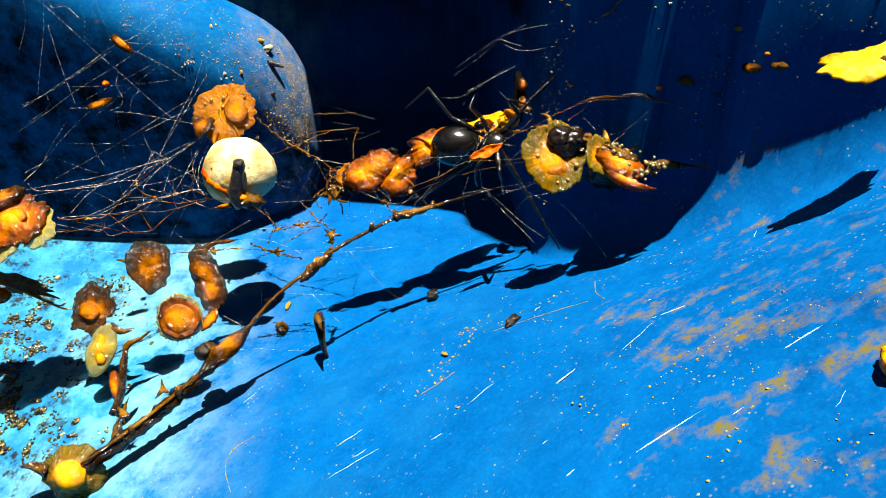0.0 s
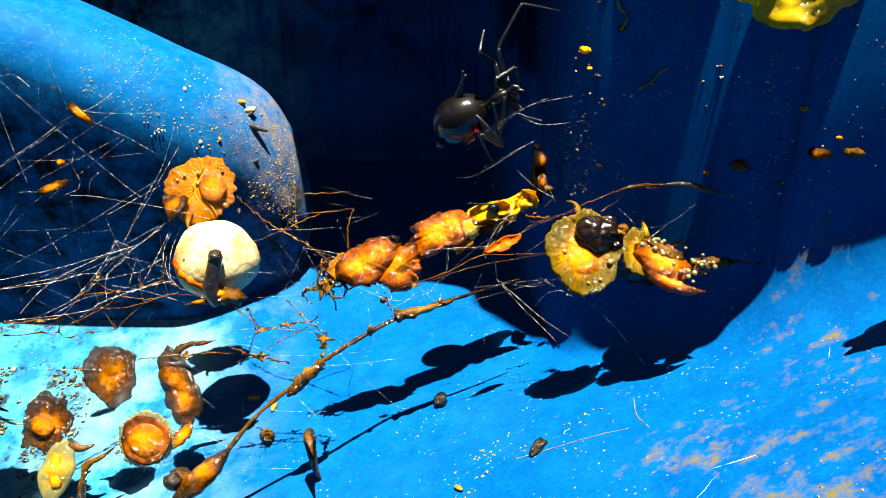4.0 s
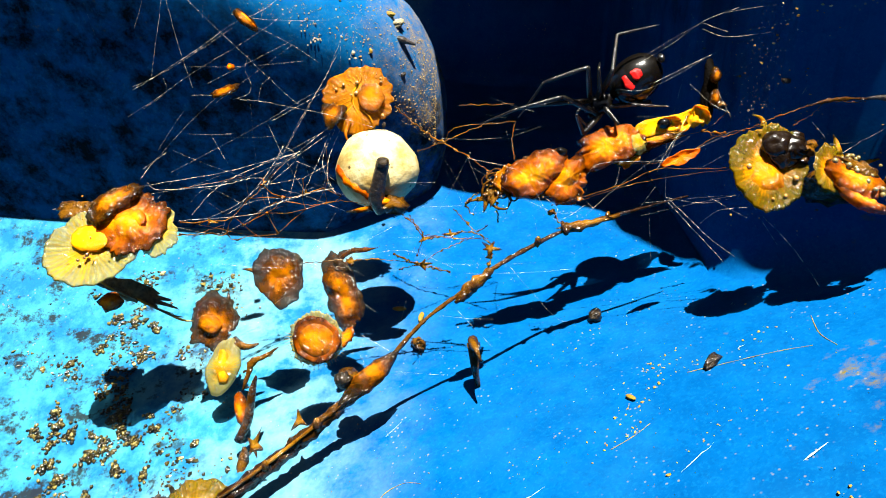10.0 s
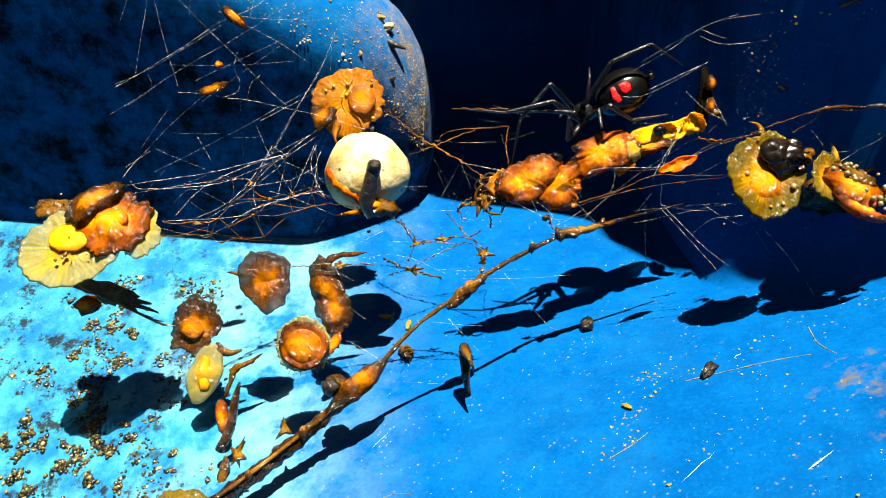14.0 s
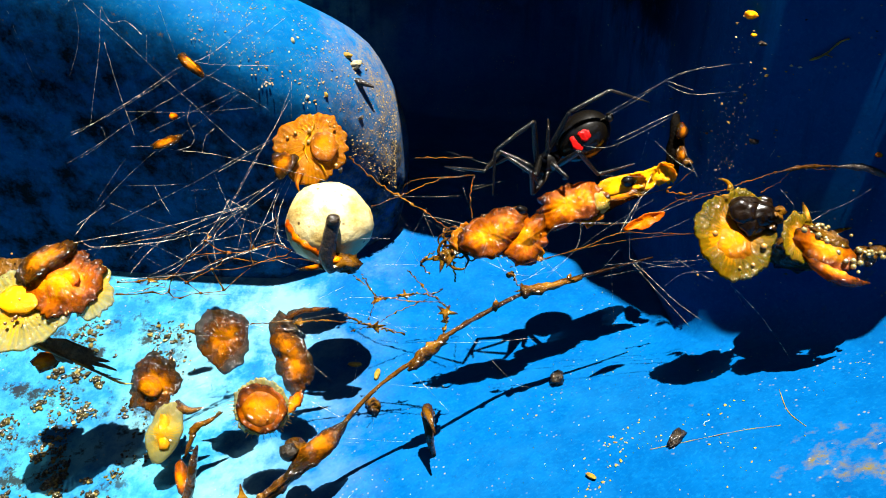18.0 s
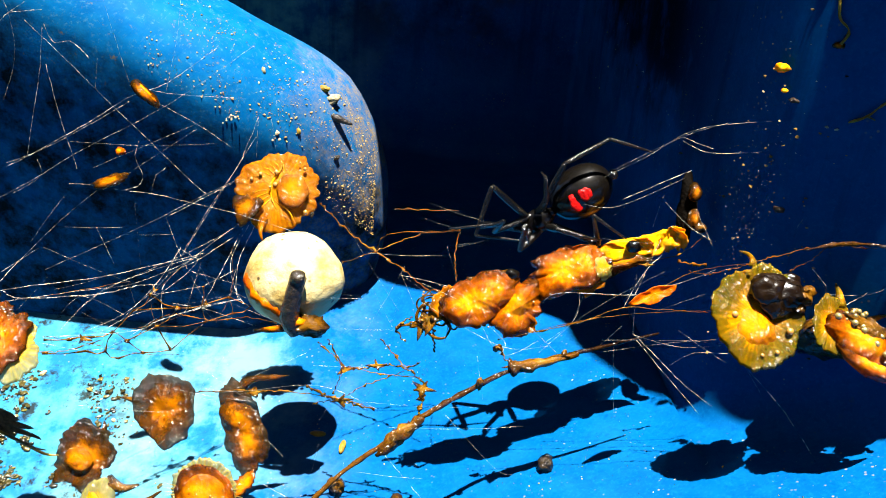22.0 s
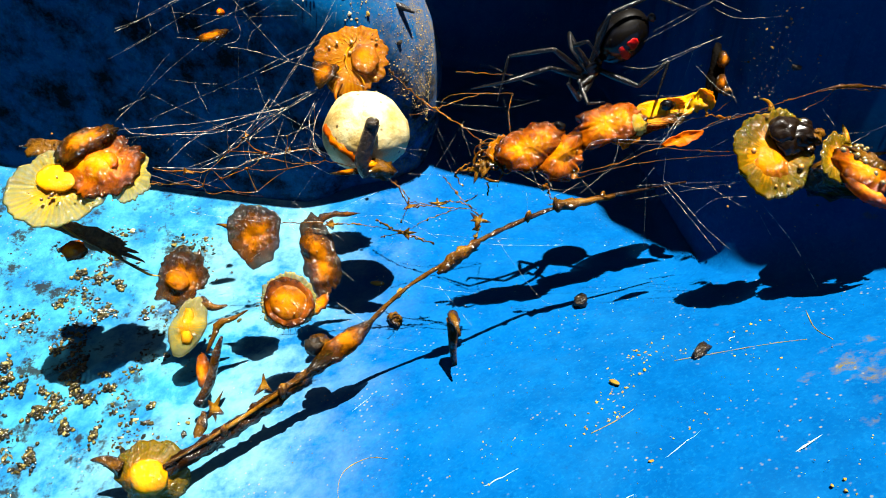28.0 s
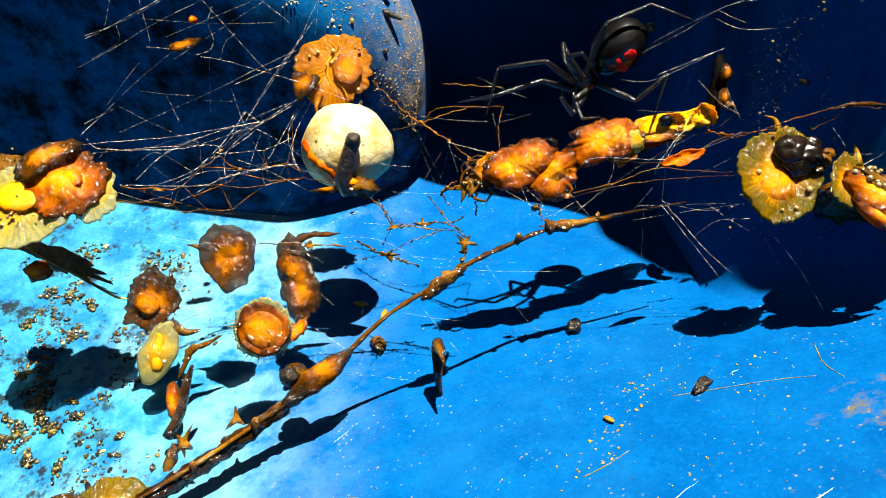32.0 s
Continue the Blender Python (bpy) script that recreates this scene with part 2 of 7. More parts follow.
def organic(name, edge, mid, heart, scale=260, rough=0.3, glow=0.45, coat=0.5, bump=0.0003, reach=1.0, streaks=0.0, thin=0.0):
    """Wet translucent plant flesh: a bright heart that darkens to its torn edge, in blotches."""
    m = Nodes(name)
    off = m.n.new("ShaderNodeVectorMath")
    off.operation = "SUBTRACT"
    off.inputs[1].default_value = (0.5, 0.5, 0.5)
    m.l.new(m.coord.outputs["Generated"], off.inputs[0])
    sep = m.n.new("ShaderNodeSeparateXYZ")
    m.l.new(off.outputs[0], sep.inputs[0])
    flat = m.n.new("ShaderNodeCombineXYZ")
    m.l.new(sep.outputs[0], flat.inputs[0])
    m.l.new(sep.outputs[1], flat.inputs[1])
    far = m.n.new("ShaderNodeVectorMath")
    far.operation = "LENGTH"
    m.l.new(flat.outputs[0], far.inputs[0])
    f = m.math("ADD", m.math("MULTIPLY", far.outputs["Value"], 1.3 * reach), m.math("MULTIPLY", m.math("SUBTRACT", m.noise(scale * 0.9, 3, 0.5, distort=0.4), 0.5), 0.8))
    f = m.math("ADD", f, m.math("MULTIPLY", m.math("SUBTRACT", m.noise(scale * 4, 6, 0.7), 0.5), 0.75))
    if streaks:
        spin = m.math("ARCTAN2", sep.outputs[1], sep.outputs[0])
        f = m.math("ADD", f, m.math("MULTIPLY", m.math("SINE", m.math("MULTIPLY", spin, 46.0)), streaks))
    col = m.ramp(f, (0.12, heart), (0.36, mid), (0.70, edge))
    m.set(color=col, rough=m.math("ADD", m.math("MULTIPLY", m.noise(scale * 3, 3), 0.2), rough), coat=m.ramp(m.noise(260, 3, 0.6), (0.42, 0.0), (0.50, min(1.0, coat * 1.25))), coat_rough=0.2, spec=0.03)
    m.bump(m.math("ADD", m.noise(scale * 1.3, 3), m.math("MULTIPLY", m.noise(scale * 5, 3), 0.3)), bump * 0.9, 0.6)
    wet = m.n.new("ShaderNodeBump")
    wet.inputs["Strength"].default_value, wet.inputs["Distance"].default_value = 1.0, 0.003
    m.l.new(m.math("ADD", m.noise(430, 2, 0.5), m.math("MULTIPLY", m.noise(1100, 2, 0.5), 0.35)), wet.inputs["Height"])
    m.l.new(wet.outputs[0], m.bsdf.inputs["Coat Normal"])
    if thin:
        m.set(alpha=m.ramp(m.math("ADD", f, m.math("MULTIPLY", m.math("SUBTRACT", m.noise(700, 4), 0.5), 0.5)), (0.30, 1.0), (0.72, 1.0 - thin)))
    if glow:
        m.set(sss=0.25)
        m.bsdf.inputs["Subsurface Radius"].default_value = (1.0, 0.5, 0.08)
        m.bsdf.inputs["Subsurface Scale"].default_value = 0.0007
    if glow:
        m.glow_through(col, glow * 0.7)
    return m.mat


def cream_skin():
    m = Nodes("cream_skin")
    col = m.ramp(m.noise(150, 6, 0.62), (0.30, (0.115, 0.0574, 0.0082)), (0.42, (0.279, 0.189, 0.0533)), (0.56, (0.41, 0.344, 0.164)))
    spots = m.math("MULTIPLY", m.ramp(m.voronoi(650), (0.14, 1.0), (0.26, 0.0)), m.ramp(m.noise(220, 3), (0.48, 0.0), (0.56, 0.95)))
    col = m.mix(spots, col, (0.0492, 0.0279, 0.00656))
    m.set(color=col, rough=0.5, spec=0.3)
    return m.bump(m.noise(600, 5), 0.0004, 0.7).mat


def plain(name, a, b, scale=400, rough=0.6, coat=0.0, bump=0.0004, spec=0.18, coat_rough=0.12):
    m = Nodes(name)
    m.set(color=m.ramp(m.noise(scale, 5, 0.65), (0.32, a), (0.68, b)), rough=rough, coat=coat, spec=spec, coat_rough=coat_rough)
    return m.bump(m.noise(scale * 2, 4), bump, 0.8).mat


def grains(name, stops, rough=0.5, coat=0.3):
    """Crumbs, each of its own colour."""
    m = Nodes(name)
    geo = m.n.new("ShaderNodeNewGeometry")
    m.set(color=m.ramp(geo.outputs["Random Per Island"], *stops), rough=rough, coat=coat, coat_rough=0.2, spec=0.1)
    return m.bump(m.noise(2500, 4), 0.0002, 0.7).mat


def silk_material():
    m = Nodes("white_silk")
    m.set(color=m.ramp(m.noise(1500, 3), (0.35, (0.234, 0.203, 0.125)), (0.62, (0.697, 0.697, 0.61))), rough=0.35, spec=0.3)
    m.set(alpha=m.ramp(m.noise(1300, 3, 0.6), (0.44, 0.05), (0.62, 0.85)))
    return m.mat


def leg_skin():
    m = Nodes("spider_leg_skin")
    hairs = m.ramp(m.noise(3500, 2, 0.5), (0.66, 0.0), (0.74, 1.0))
    m.set(color=m.mix(hairs, (0.000984, 0.000738, 0.00041), (0.115, 0.082, 0.0328)), rough=0.4, coat=0.7, coat_rough=0.2, spec=0.1)
    return m.bump(m.noise(4000, 2), 0.0002, 0.8).mat


BLUE, LOBE = blue_plastic(), lobe_plastic()
weathered = plain("weathered_blue_plastic", (0.0017, 0.0254, 0.102), (0.00845, 0.0424, 0.153), 60, 0.8, 0.0, 0.0003, 0.2)
amber = organic("amber_husk", (0.0574, 0.0131, 0.000164), (0.361, 0.0779, 0.000246), (0.656, 0.238, 0.000656), 200, 0.35, 0.6, 0.9, reach=1.1, thin=0.15)
honey = organic("honey_husk", (0.164, 0.0508, 0.00082), (0.377, 0.111, 0.000492), (0.59, 0.205, 0.000656), 200, 0.35, 0.6, 0.8, reach=0.95, thin=0.25)
pale_amber = organic("pale_amber_film", (0.295, 0.0943, 0.00164), (0.41, 0.139, 0.00164), (0.492, 0.18, 0.00164), 220, 0.35, 0.65, 0.8, reach=0.9, streaks=0.06, thin=0.35)
gold = organic("golden_husk", (0.296, 0.101, 0.000312), (0.623, 0.257, 0.000467), (0.697, 0.393, 0.00177), 220, 0.4, 0.4, reach=0.85)
lemon = organic("lemon_husk", (0.156, 0.0869, 0.000935), (0.421, 0.272, 0.00312), (0.623, 0.421, 0.00623), 200, 0.35, 0.35, 0.4, reach=0.9)
jelly = organic("pale_jelly_husk", (0.27, 0.25, 0.10), (0.27, 0.21, 0.03), (0.52, 0.24, 0.002), 220, 0.3, 0.6, 0.9, reach=1.05, streaks=0.12, thin=0.5)
olive = organic("olive_husk", (0.085, 0.062, 0.00164), (0.15, 0.075, 0.000492), (0.50, 0.175, 0.00041), 220, 0.3, 0.5, 0.8, reach=1.0, streaks=0.05, thin=0.25)
russet = organic("russet_husk", (0.022, 0.0115, 0.00082), (0.085, 0.024, 0.000328), (0.451, 0.131, 0.00041), 200, 0.35, 0.55, 0.9, reach=1.15, thin=0.3)
umber = organic("umber_crust", (0.00584, 0.00257, 0.00035), (0.021, 0.00818, 0.000701), (0.0818, 0.0327, 0.0014), 600, 0.3, 0.0, 0.7, 0.0005, reach=0.6)
ember = organic("orange_seed", (0.284, 0.0327, 0.000218), (0.48, 0.0927, 0.000327), (0.611, 0.185, 0.000654), 240, 0.15, 0.4, 0.7, reach=0.7)
flame = organic("orange_red_flake", (0.175, 0.0218, 0.000109), (0.371, 0.0632, 0.000218), (0.502, 0.115, 0.000218), 300, 0.25, 0.4, 0.15, reach=0.8)
cream = cream_skin()
stem_dark = plain("dark_stem_bark", (0.00343, 0.00228, 0.00171), (0.0171, 0.0114, 0.00717), 900, 0.35, 0.5)
resin = organic("sticky_brown_silk", (0.0393, 0.0144, 0.000654), (0.0976, 0.036, 0.00131), (0.187, 0.0845, 0.00561), 900, 0.25, 0.45, 0.7)
silk = silk_material()
core_black = plain("wet_black_core", (0.000492, 0.000328, 0.000164), (0.00656, 0.00287, 0.000656), 300, 0.4, 0.6, 0.0003, 0.05, 0.2)
glass_bead = Nodes("clear_wet_bead").set(color=(0.115, 0.085, 0.022), rough=0.25, coat=1.0, coat_rough=0.18, spec=0.6).mat
black_gloss = plain("glossy_black_shell", (0.000492, 0.000328, 0.000164), (0.00246, 0.00164, 0.000656), 2600, 0.5, 0.6, 0.00002, 0.05, 0.14)
dull_black = plain("dull_black_crust", (0.000467, 0.000312, 0.000156), (0.00234, 0.00156, 0.000779), 900, 0.7, 0.0, 0.0004, 0.02)
leg_mat = leg_skin()
red_mark = plain("red_mark", (0.225, 0.00122, 0.000817), (0.348, 0.00326, 0.00163), 600, 0.35)
soil = plain("damp_soil_crumb", (0.00153, 0.000992, 0.000305), (0.0168, 0.00918, 0.00114), 1200, 0.4, 0.4)
grit = plain("pale_grit", (0.122, 0.0984, 0.0408), (0.253, 0.22, 0.139), 900, 0.6)
straw = plain("dry_straw", (0.105, 0.0523, 0.00262), (0.262, 0.166, 0.0175), 600, 0.5)
chalk_white = plain("chalk_scratch", (0.143, 0.225, 0.307), (0.285, 0.348, 0.376), 900, 0.6)
dropping_white = plain("white_dropping", (0.109, 0.0984, 0.0545), (0.327, 0.317, 0.24), 1200, 0.6)
tan_dust = plain("tan_dust_grain", (0.131, 0.0697, 0.00984), (0.369, 0.279, 0.115), 500, 0.7)
film_silk = organic("thin_silk_film", (0.041, 0.0164, 0.00082), (0.0984, 0.0369, 0.00123), (0.197, 0.0902, 0.00492), 900, 0.25, 0.5, 0.9, thin=0.6)
soil_grains = grains("mixed_soil_grains", ((0.0, (0.002, 0.0015, 0.0005)), (0.45, (0.011, 0.008, 0.001)), (0.75, (0.034, 0.025, 0.003)), (0.94, (0.10, 0.075, 0.014)), (1.0, (0.30, 0.25, 0.10))), 0.4, 0.6)
wall_grains = grains("mixed_wall_grains", ((0.0, (0.01, 0.008, 0.003)), (0.4, (0.10, 0.07, 0.015)), (0.75, (0.24, 0.19, 0.07)), (1.0, (0.42, 0.40, 0.26))), 0.7, 0.0)
floor_grains = grains("mixed_floor_grains", ((0.0, (0.05, 0.03, 0.004)), (0.45, (0.12, 0.085, 0.025)), (0.8, (0.20, 0.19, 0.14)), (1.0, (0.34, 0.34, 0.30))), 0.6, 0.2)
twig_bark = organic("wet_twig_bark", (0.00787, 0.00262, 0.000393), (0.0294, 0.0105, 0.000654), (0.062, 0.0235, 0.00196), 700, 0.2, 0.0, 0.8, 0.0006)
ground_soil = plain("damp_soil_crumb", (0.00218, 0.00142, 0.000436), (0.024, 0.0131, 0.00163), 1200, 0.4, 0.4)
frayed_bark = plain("frayed_grey_bark", (0.0218, 0.0131, 0.00436), (0.109, 0.0763, 0.0327), 900, 0.5, 0.3)
wet_bead = Nodes("wet_amber_bead").set(color=(0.0738, 0.0287, 0.00328), rough=0.25, coat=1.0, coat_rough=0.16).mat
dew_bead = Nodes("wet_glint_bead").set(color=(0.24, 0.11, 0.015), rough=0.25, coat=1.0, coat_rough=0.16, spec=0.5).mat


# ---- mesh helpers ----
def link_mesh(name, bm, mat, parent=None, label="", smooth=True):
    data = bpy.data.meshes.new(name)
    bm.to_mesh(data)
    bm.free()
    data.materials.append(mat)
    if smooth:
        data.polygons.foreach_set("use_smooth", [True] * len(data.polygons))
    ob = new(name, data)
    if parent:
        ob.parent = parent
    if label:
        ob["label"] = label
    return ob


def part(name, bm, mat, parent, label=""):
    return link_mesh(name, bm, mat, parent, label)


def thing(name, m, label, category, group="", kind=""):
    ob = new(name)
    ob.empty_display_size = 0.002
    ob.matrix_world = m
    return tagged(ob, label, category, group, kind)


def solo(name, bm, mat, m, label, category, group="", kind=""):
    ob = link_mesh(name, bm, mat)
    ob.matrix_world = m
    return tagged(ob, label, category, group, kind)


def facing(x, y, z, roll=0.0, tilt=0.0, turn=0.0):
    """A pose whose local x runs to the right, y up and z out of the web."""
    return pose(x * MM, y * MM, z * MM, 62.5, 0, 0) @ pose(0, 0, 0, tilt, turn, roll)


def grid_faces(bm, rows, closed=True):
    for a, b in zip(rows, rows[1:]):
        n = len(a)
        for i in range(n if closed else n - 1):
            j = (i + 1) % n
            quad = []
            for v in (a[i], a[j], b[j], b[i]):
                if v not in quad:
                    quad.append(v)
            if len(quad) > 2:
                bm.faces.new(quad)


def tube(bm, points, radii, sides=6, wobble=0.0):
    """A round tube through points, in millimetres."""
    pts = [Vector(p) * MM for p in points]
    rows = []
    for i, p in enumerate(pts):
        way = (pts[min(i + 1, len(pts) - 1)] - pts[max(i - 1, 0)])
        way = way.normalized() if way.length > 1e-9 else Vector((0, 0, 1))
        side = way.cross(Vector((0.31, 0.42, 0.85))).normalized()
        up = way.cross(side)
        r = (radii[i] if isinstance(radii, (list, tuple)) else radii) * MM
        ring = []
        for k in range(sides):
            out = math.cos(k * math.tau / sides) * side + math.sin(k * math.tau / sides) * up
            q = (p + r * out) / MM
            f = 1 + (wobble * (noise.noise(q * 0.7) + 0.7 * noise.noise(q * 1.9)) if wobble else 0)
            ring.append(bm.verts.new(p + r * f * out))
        rows.append(ring)
    grid_faces(bm, rows)
    bm.faces.new(rows[0][::-1])
    bm.faces.new(rows[-1])


def along(points, steps):
    """A smooth line through the points."""
    p = [Vector(q) for q in points]
    if len(p) == 2:
        return [p[0].lerp(p[1], i / steps) for i in range(steps + 1)]
    out = []
    for i in range(len(p) - 1):
        a, b, c, d = p[max(i - 1, 0)], p[i], p[i + 1], p[min(i + 2, len(p) - 1)]
        for k in range(steps):
            s = k / steps
            out.append(0.5 * (2 * b + (c - a) * s + (2 * a - 5 * b + 4 * c - d) * s * s + (3 * b - a - 3 * c + d) * s ** 3))
    return out + [p[-1]]


def lump(bm, centre, size, rough=0.2, seed=0, rings=8, segs=12, freq=1.0):
    """A closed, uneven lump, in millimetres."""
    rows = []
    for i in range(rings + 1):
        a = math.pi * i / rings
        row = []
        for k in range(1 if i in (0, rings) else segs):
            b = math.tau * k / segs
            d = Vector((math.sin(a) * math.cos(b), math.sin(a) * math.sin(b), math.cos(a)))
            f = 1 + rough * noise.noise(d * 1.6 * freq + Vector((seed * 7.3, 1.7, seed))) + 0.5 * rough * noise.noise(d * 4.1 * freq + Vector((seed, 5, 2)))
            row.append(bm.verts.new(Vector((centre[0] + d.x * size[0] * f, centre[1] + d.y * size[1] * f, centre[2] + d.z * size[2] * f)) * MM))
        rows.append(row * segs if len(row) == 1 else row)
    grid_faces(bm, rows)


def sheet(w, h, seed, teeth=0.12, thick=0.7, bulges=(), cup=0.0, crease=0.5, lobes=5, rings=16, segs=72, skew=0.0, ribs=0.0):
    """A torn, puckered, fleshy sheet w x h mm wide, facing local z."""
    bm = bmesh.new()
    off = Vector((seed * 3.7, seed * 1.9, seed * 0.7))
    sides = []
    for side in (1, -1):
        rows = []
        for i in range(rings + 1):
            rho = i / rings
            row = []
            for k in range(1 if i == 0 else segs):
                a = math.tau * k / segs
                d = Vector((math.cos(a), math.sin(a), 0))
                edge = 1 + teeth * (noise.noise(d * 0.95 + off) * 2.2 + noise.noise(d * lobes * 0.55 + off) * 1.3 + 0.6 * noise.noise(d * lobes * 1.3 + off) + 0.3 * noise.noise(d * lobes * 3.1 + off))
                r = rho * edge
                x, y = r * w / 2 * d.x, r * h / 2 * d.y
                x += skew * y
                z = cup * rho * rho + crease * (1.1 * noise.noise(Vector((x * 0.27, y * 0.27, 0)) + off) + 0.25 * noise.noise(Vector((x * 0.7, y * 0.7, 3)) + off) + 0.05 * noise.noise(Vector((x * 1.9, y * 1.9, 5)) + off))
                z += rho * rho * (0.3 * crease * noise.noise(d * lobes * 0.9 + off * 2) + ribs * math.sin(a * 34 + 3 * noise.noise(d + off)))
                body = thick * max(0.0, 1 - rho ** 3) ** 0.5
                if side > 0:
                    for bx, by, br, bh in bulges:
                        q = ((x - bx) ** 2 + (y - by) ** 2) / br ** 2
                        if q < 1:
                            z += bh * (1 - q) ** 1.3
                    body += 0.08 * thick * noise.noise(Vector((x * 1.7, y * 1.7, 9)) + off)
                z += side * body if i < rings else 0
                row.append((x, y, z))
            rows.append(row)
        sides.append(rows)
    top = [[bm.verts.new(Vector(p) * MM) for p in row] for row in sides[0]]
    low = [[bm.verts.new(Vector(p) * MM) for p in row] for row in sides[1][:-1]] + [top[-1]]
    top[0], low[0] = top[0] * segs, low[0] * segs
    grid_faces(bm, top)
    grid_faces(bm, [r[::-1] for r in low])
    bmesh.ops.recalc_face_normals(bm, faces=bm.faces)
    return bm


def web_film(w, h, seed):
    """A thin film drawn out to a few points where threads pull on it, with hollow edges between them."""
    rnd = random.Random(seed)
    n = rnd.choice((3, 4, 4, 5))
    pulls = [(math.tau * (k + rnd.uniform(-0.3, 0.3)) / n, rnd.uniform(0.6, 1.15), rnd.uniform(0.16, 0.34)) for k in range(n)]
    bm = bmesh.new()
    rows = []
    for side in (1, -1):
        for i in (range(7) if side > 0 else range(5, -1, -1)):
            rho = i / 6
            row = []
            for k in range(40):
                a = math.tau * k / 40
                r = 0.24
                for b, length, wide in pulls:
                    d = (a - b + math.pi) % math.tau - math.pi
                    r = max(r, 0.24 + (length - 0.24) * math.exp(-abs(d) / wide))
                x, y = rho * r * w / 2 * math.cos(a), rho * r * h / 2 * math.sin(a)
                z = 0.5 * noise.noise(Vector((x * 0.7, y * 0.7, seed))) + side * (0.12 * (1 - rho * rho) + 0.03) * (1 if i < 6 else 0)
                row.append(bm.verts.new(Vector((x, y, z)) * MM))
            rows.append(row)
    grid_faces(bm, rows)
    bmesh.ops.recalc_face_normals(bm, faces=bm.faces)
    return bm


def lump_mesh(size, rough=0.2, seed=0, rings=10, segs=16, freq=1.0, centre=(0, 0, 0)):
    bm = bmesh.new()
    lump(bm, centre, size, rough, seed, rings, segs, freq)
    return bm


def tube_mesh(points, radii, sides=8, steps=0, wobble=0.0):
    bm = bmesh.new()
    if steps:
        pts = along(points, steps)
        if isinstance(radii, (list, tuple)):
            n = len(points) - 1
            radii = [float(np.interp(i / (len(pts) - 1) * n, range(n + 1), radii)) for i in range(len(pts))]
        points = pts
    tube(bm, points, radii, sides, wobble)
    return bm


# ---- the blue tub ----
FLOOR_TERMS = (22.93, 16.58, -3.25, 2.31, -11.22, 1.65, 2.45, 0.2)


def floor_z(x, y):
    """The height of the tub's floor, in millimetres."""
    if y < 72:
        y = 72 + (y - 72) * 0.35
    if x > 72:
        x = 72 + (x - 72) * 0.5
    if x < -110:
        x = -110 + (x + 110) * 0.4
    y = min(y, 215)
    u, v = x / 50, (y - 140) / 50
    c = FLOOR_TERMS
    return c[0] + c[1] * u + c[2] * v + c[3] * u * u + c[4] * u * v + c[5] * v * v + c[6] * v ** 3 + c[7] * u * v * v


def step(x, a, b):
    s = min(max((x - a) / (b - a), 0.0), 1.0)
    return s * s * (3 - 2 * s)


def wall_y(x, z):
    """Where the back wall stands: a slanting cheek on one side, a deep recess on the other."""
    s = step(x, 12, 20)
    cheek = 160.3 - 0.65 * x if x < 38 else 135.6 - (x - 38) * 0.52
    # the foot of the cheek is undercut, its upper part stands upright
    return s * (cheek + (0.05 + 0.05 * step(x, 44, 60)) * max(0.0, 82 - z)) + (1 - s) * (258 - 0.16 * min(x + 20, 0)) - 0.002 * (z - 80)


def on_floor(x, y, lift=0.0):
    return (x, y, floor_z(x, y) + lift)


def floor_normal(x, y):
    return Vector((floor_z(x - 0.5, y) - floor_z(x + 0.5, y), floor_z(x, y - 0.5) - floor_z(x, y + 0.5), 1.0)).normalized()


def tub_shell():
    bm = bmesh.new()
    xs = [-240 + 8 * i for i in range(17)] + [-104 + 3 * i for i in range(28)] + [-20 + 0.8 * i for i in range(45)] + [16 + 3 * i for i in range(25)] + [95 + 8 * i for i in range(8)]
    rows = []
    for x in xs:
        bend = 4.0 + 5.0 * step(x, 26, 48)
        back = wall_y(x, floor_z(x, wall_y(x, 60) - bend) + bend)
        line = []
        n = 56
        for i in range(n + 1):
            y = -60 + (back - bend + 60) * i / n
            line.append((x, y, floor_z(x, y)))
        z0 = floor_z(x, back - bend)
        for i in range(1, 9):
            a = math.pi / 2 * i / 8
            line.append((x, back - bend + bend * math.sin(a), z0 + bend * (1 - math.cos(a))))
        for i in range(1, 23):
            z = z0 + bend + (260 - z0 - bend) * (i / 22) ** 2.6
            line.append((x, wall_y(x, z), z))
        rows.append([bm.verts.new(Vector(p) * MM) for p in line])
    grid_faces(bm, rows, closed=False)
    bmesh.ops.recalc_face_normals(bm, faces=bm.faces)
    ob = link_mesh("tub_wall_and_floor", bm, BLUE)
    thick = ob.modifiers.new("thick", "SOLIDIFY")
    thick.thickness, thick.offset = 0.0025, -1 if sum(p.normal.z for p in ob.data.polygons) > 0 else 1
    return tagged(ob, "moulded blue plastic tub floor curving up into its wall, dusty and sun-bleached", "tub", kind="structure")


# stations along the arm: x, height of the top, height of the brow
ARM = ((-31.4, 44, 33), (-31.8, 47, 35), (-32.8, 50.5, 38), (-34.8, 55.5, 41.5), (-37.5, 60.5, 45.5), (-40, 63.8, 48), (-43.5, 67, 52.5), (-48, 70.2, 56.5), (-53, 73.2, 59.8), (-60, 77.2, 64.3), (-70, 82.2, 69.8), (-85, 89.2, 77.2), (-110, 100, 88.5), (-150, 117, 105.5), (-245, 150, 139))


def arm_section(x):
    """The arm's section at x: middle, depth, height of the brow, height above it."""
    xs = [-p[0] for p in ARM]
    top, brow = (float(np.interp(-x, xs, [p[k] for p in ARM])) for k in (1, 2))
    deep = 17.0 * math.sqrt(max(0.002, 1 - max(0.0, (x + 50) / 18.65) ** 2))
    return 199.5 - 7.0 * step(-x, 38, 60), deep, brow, (top - brow) / 0.91


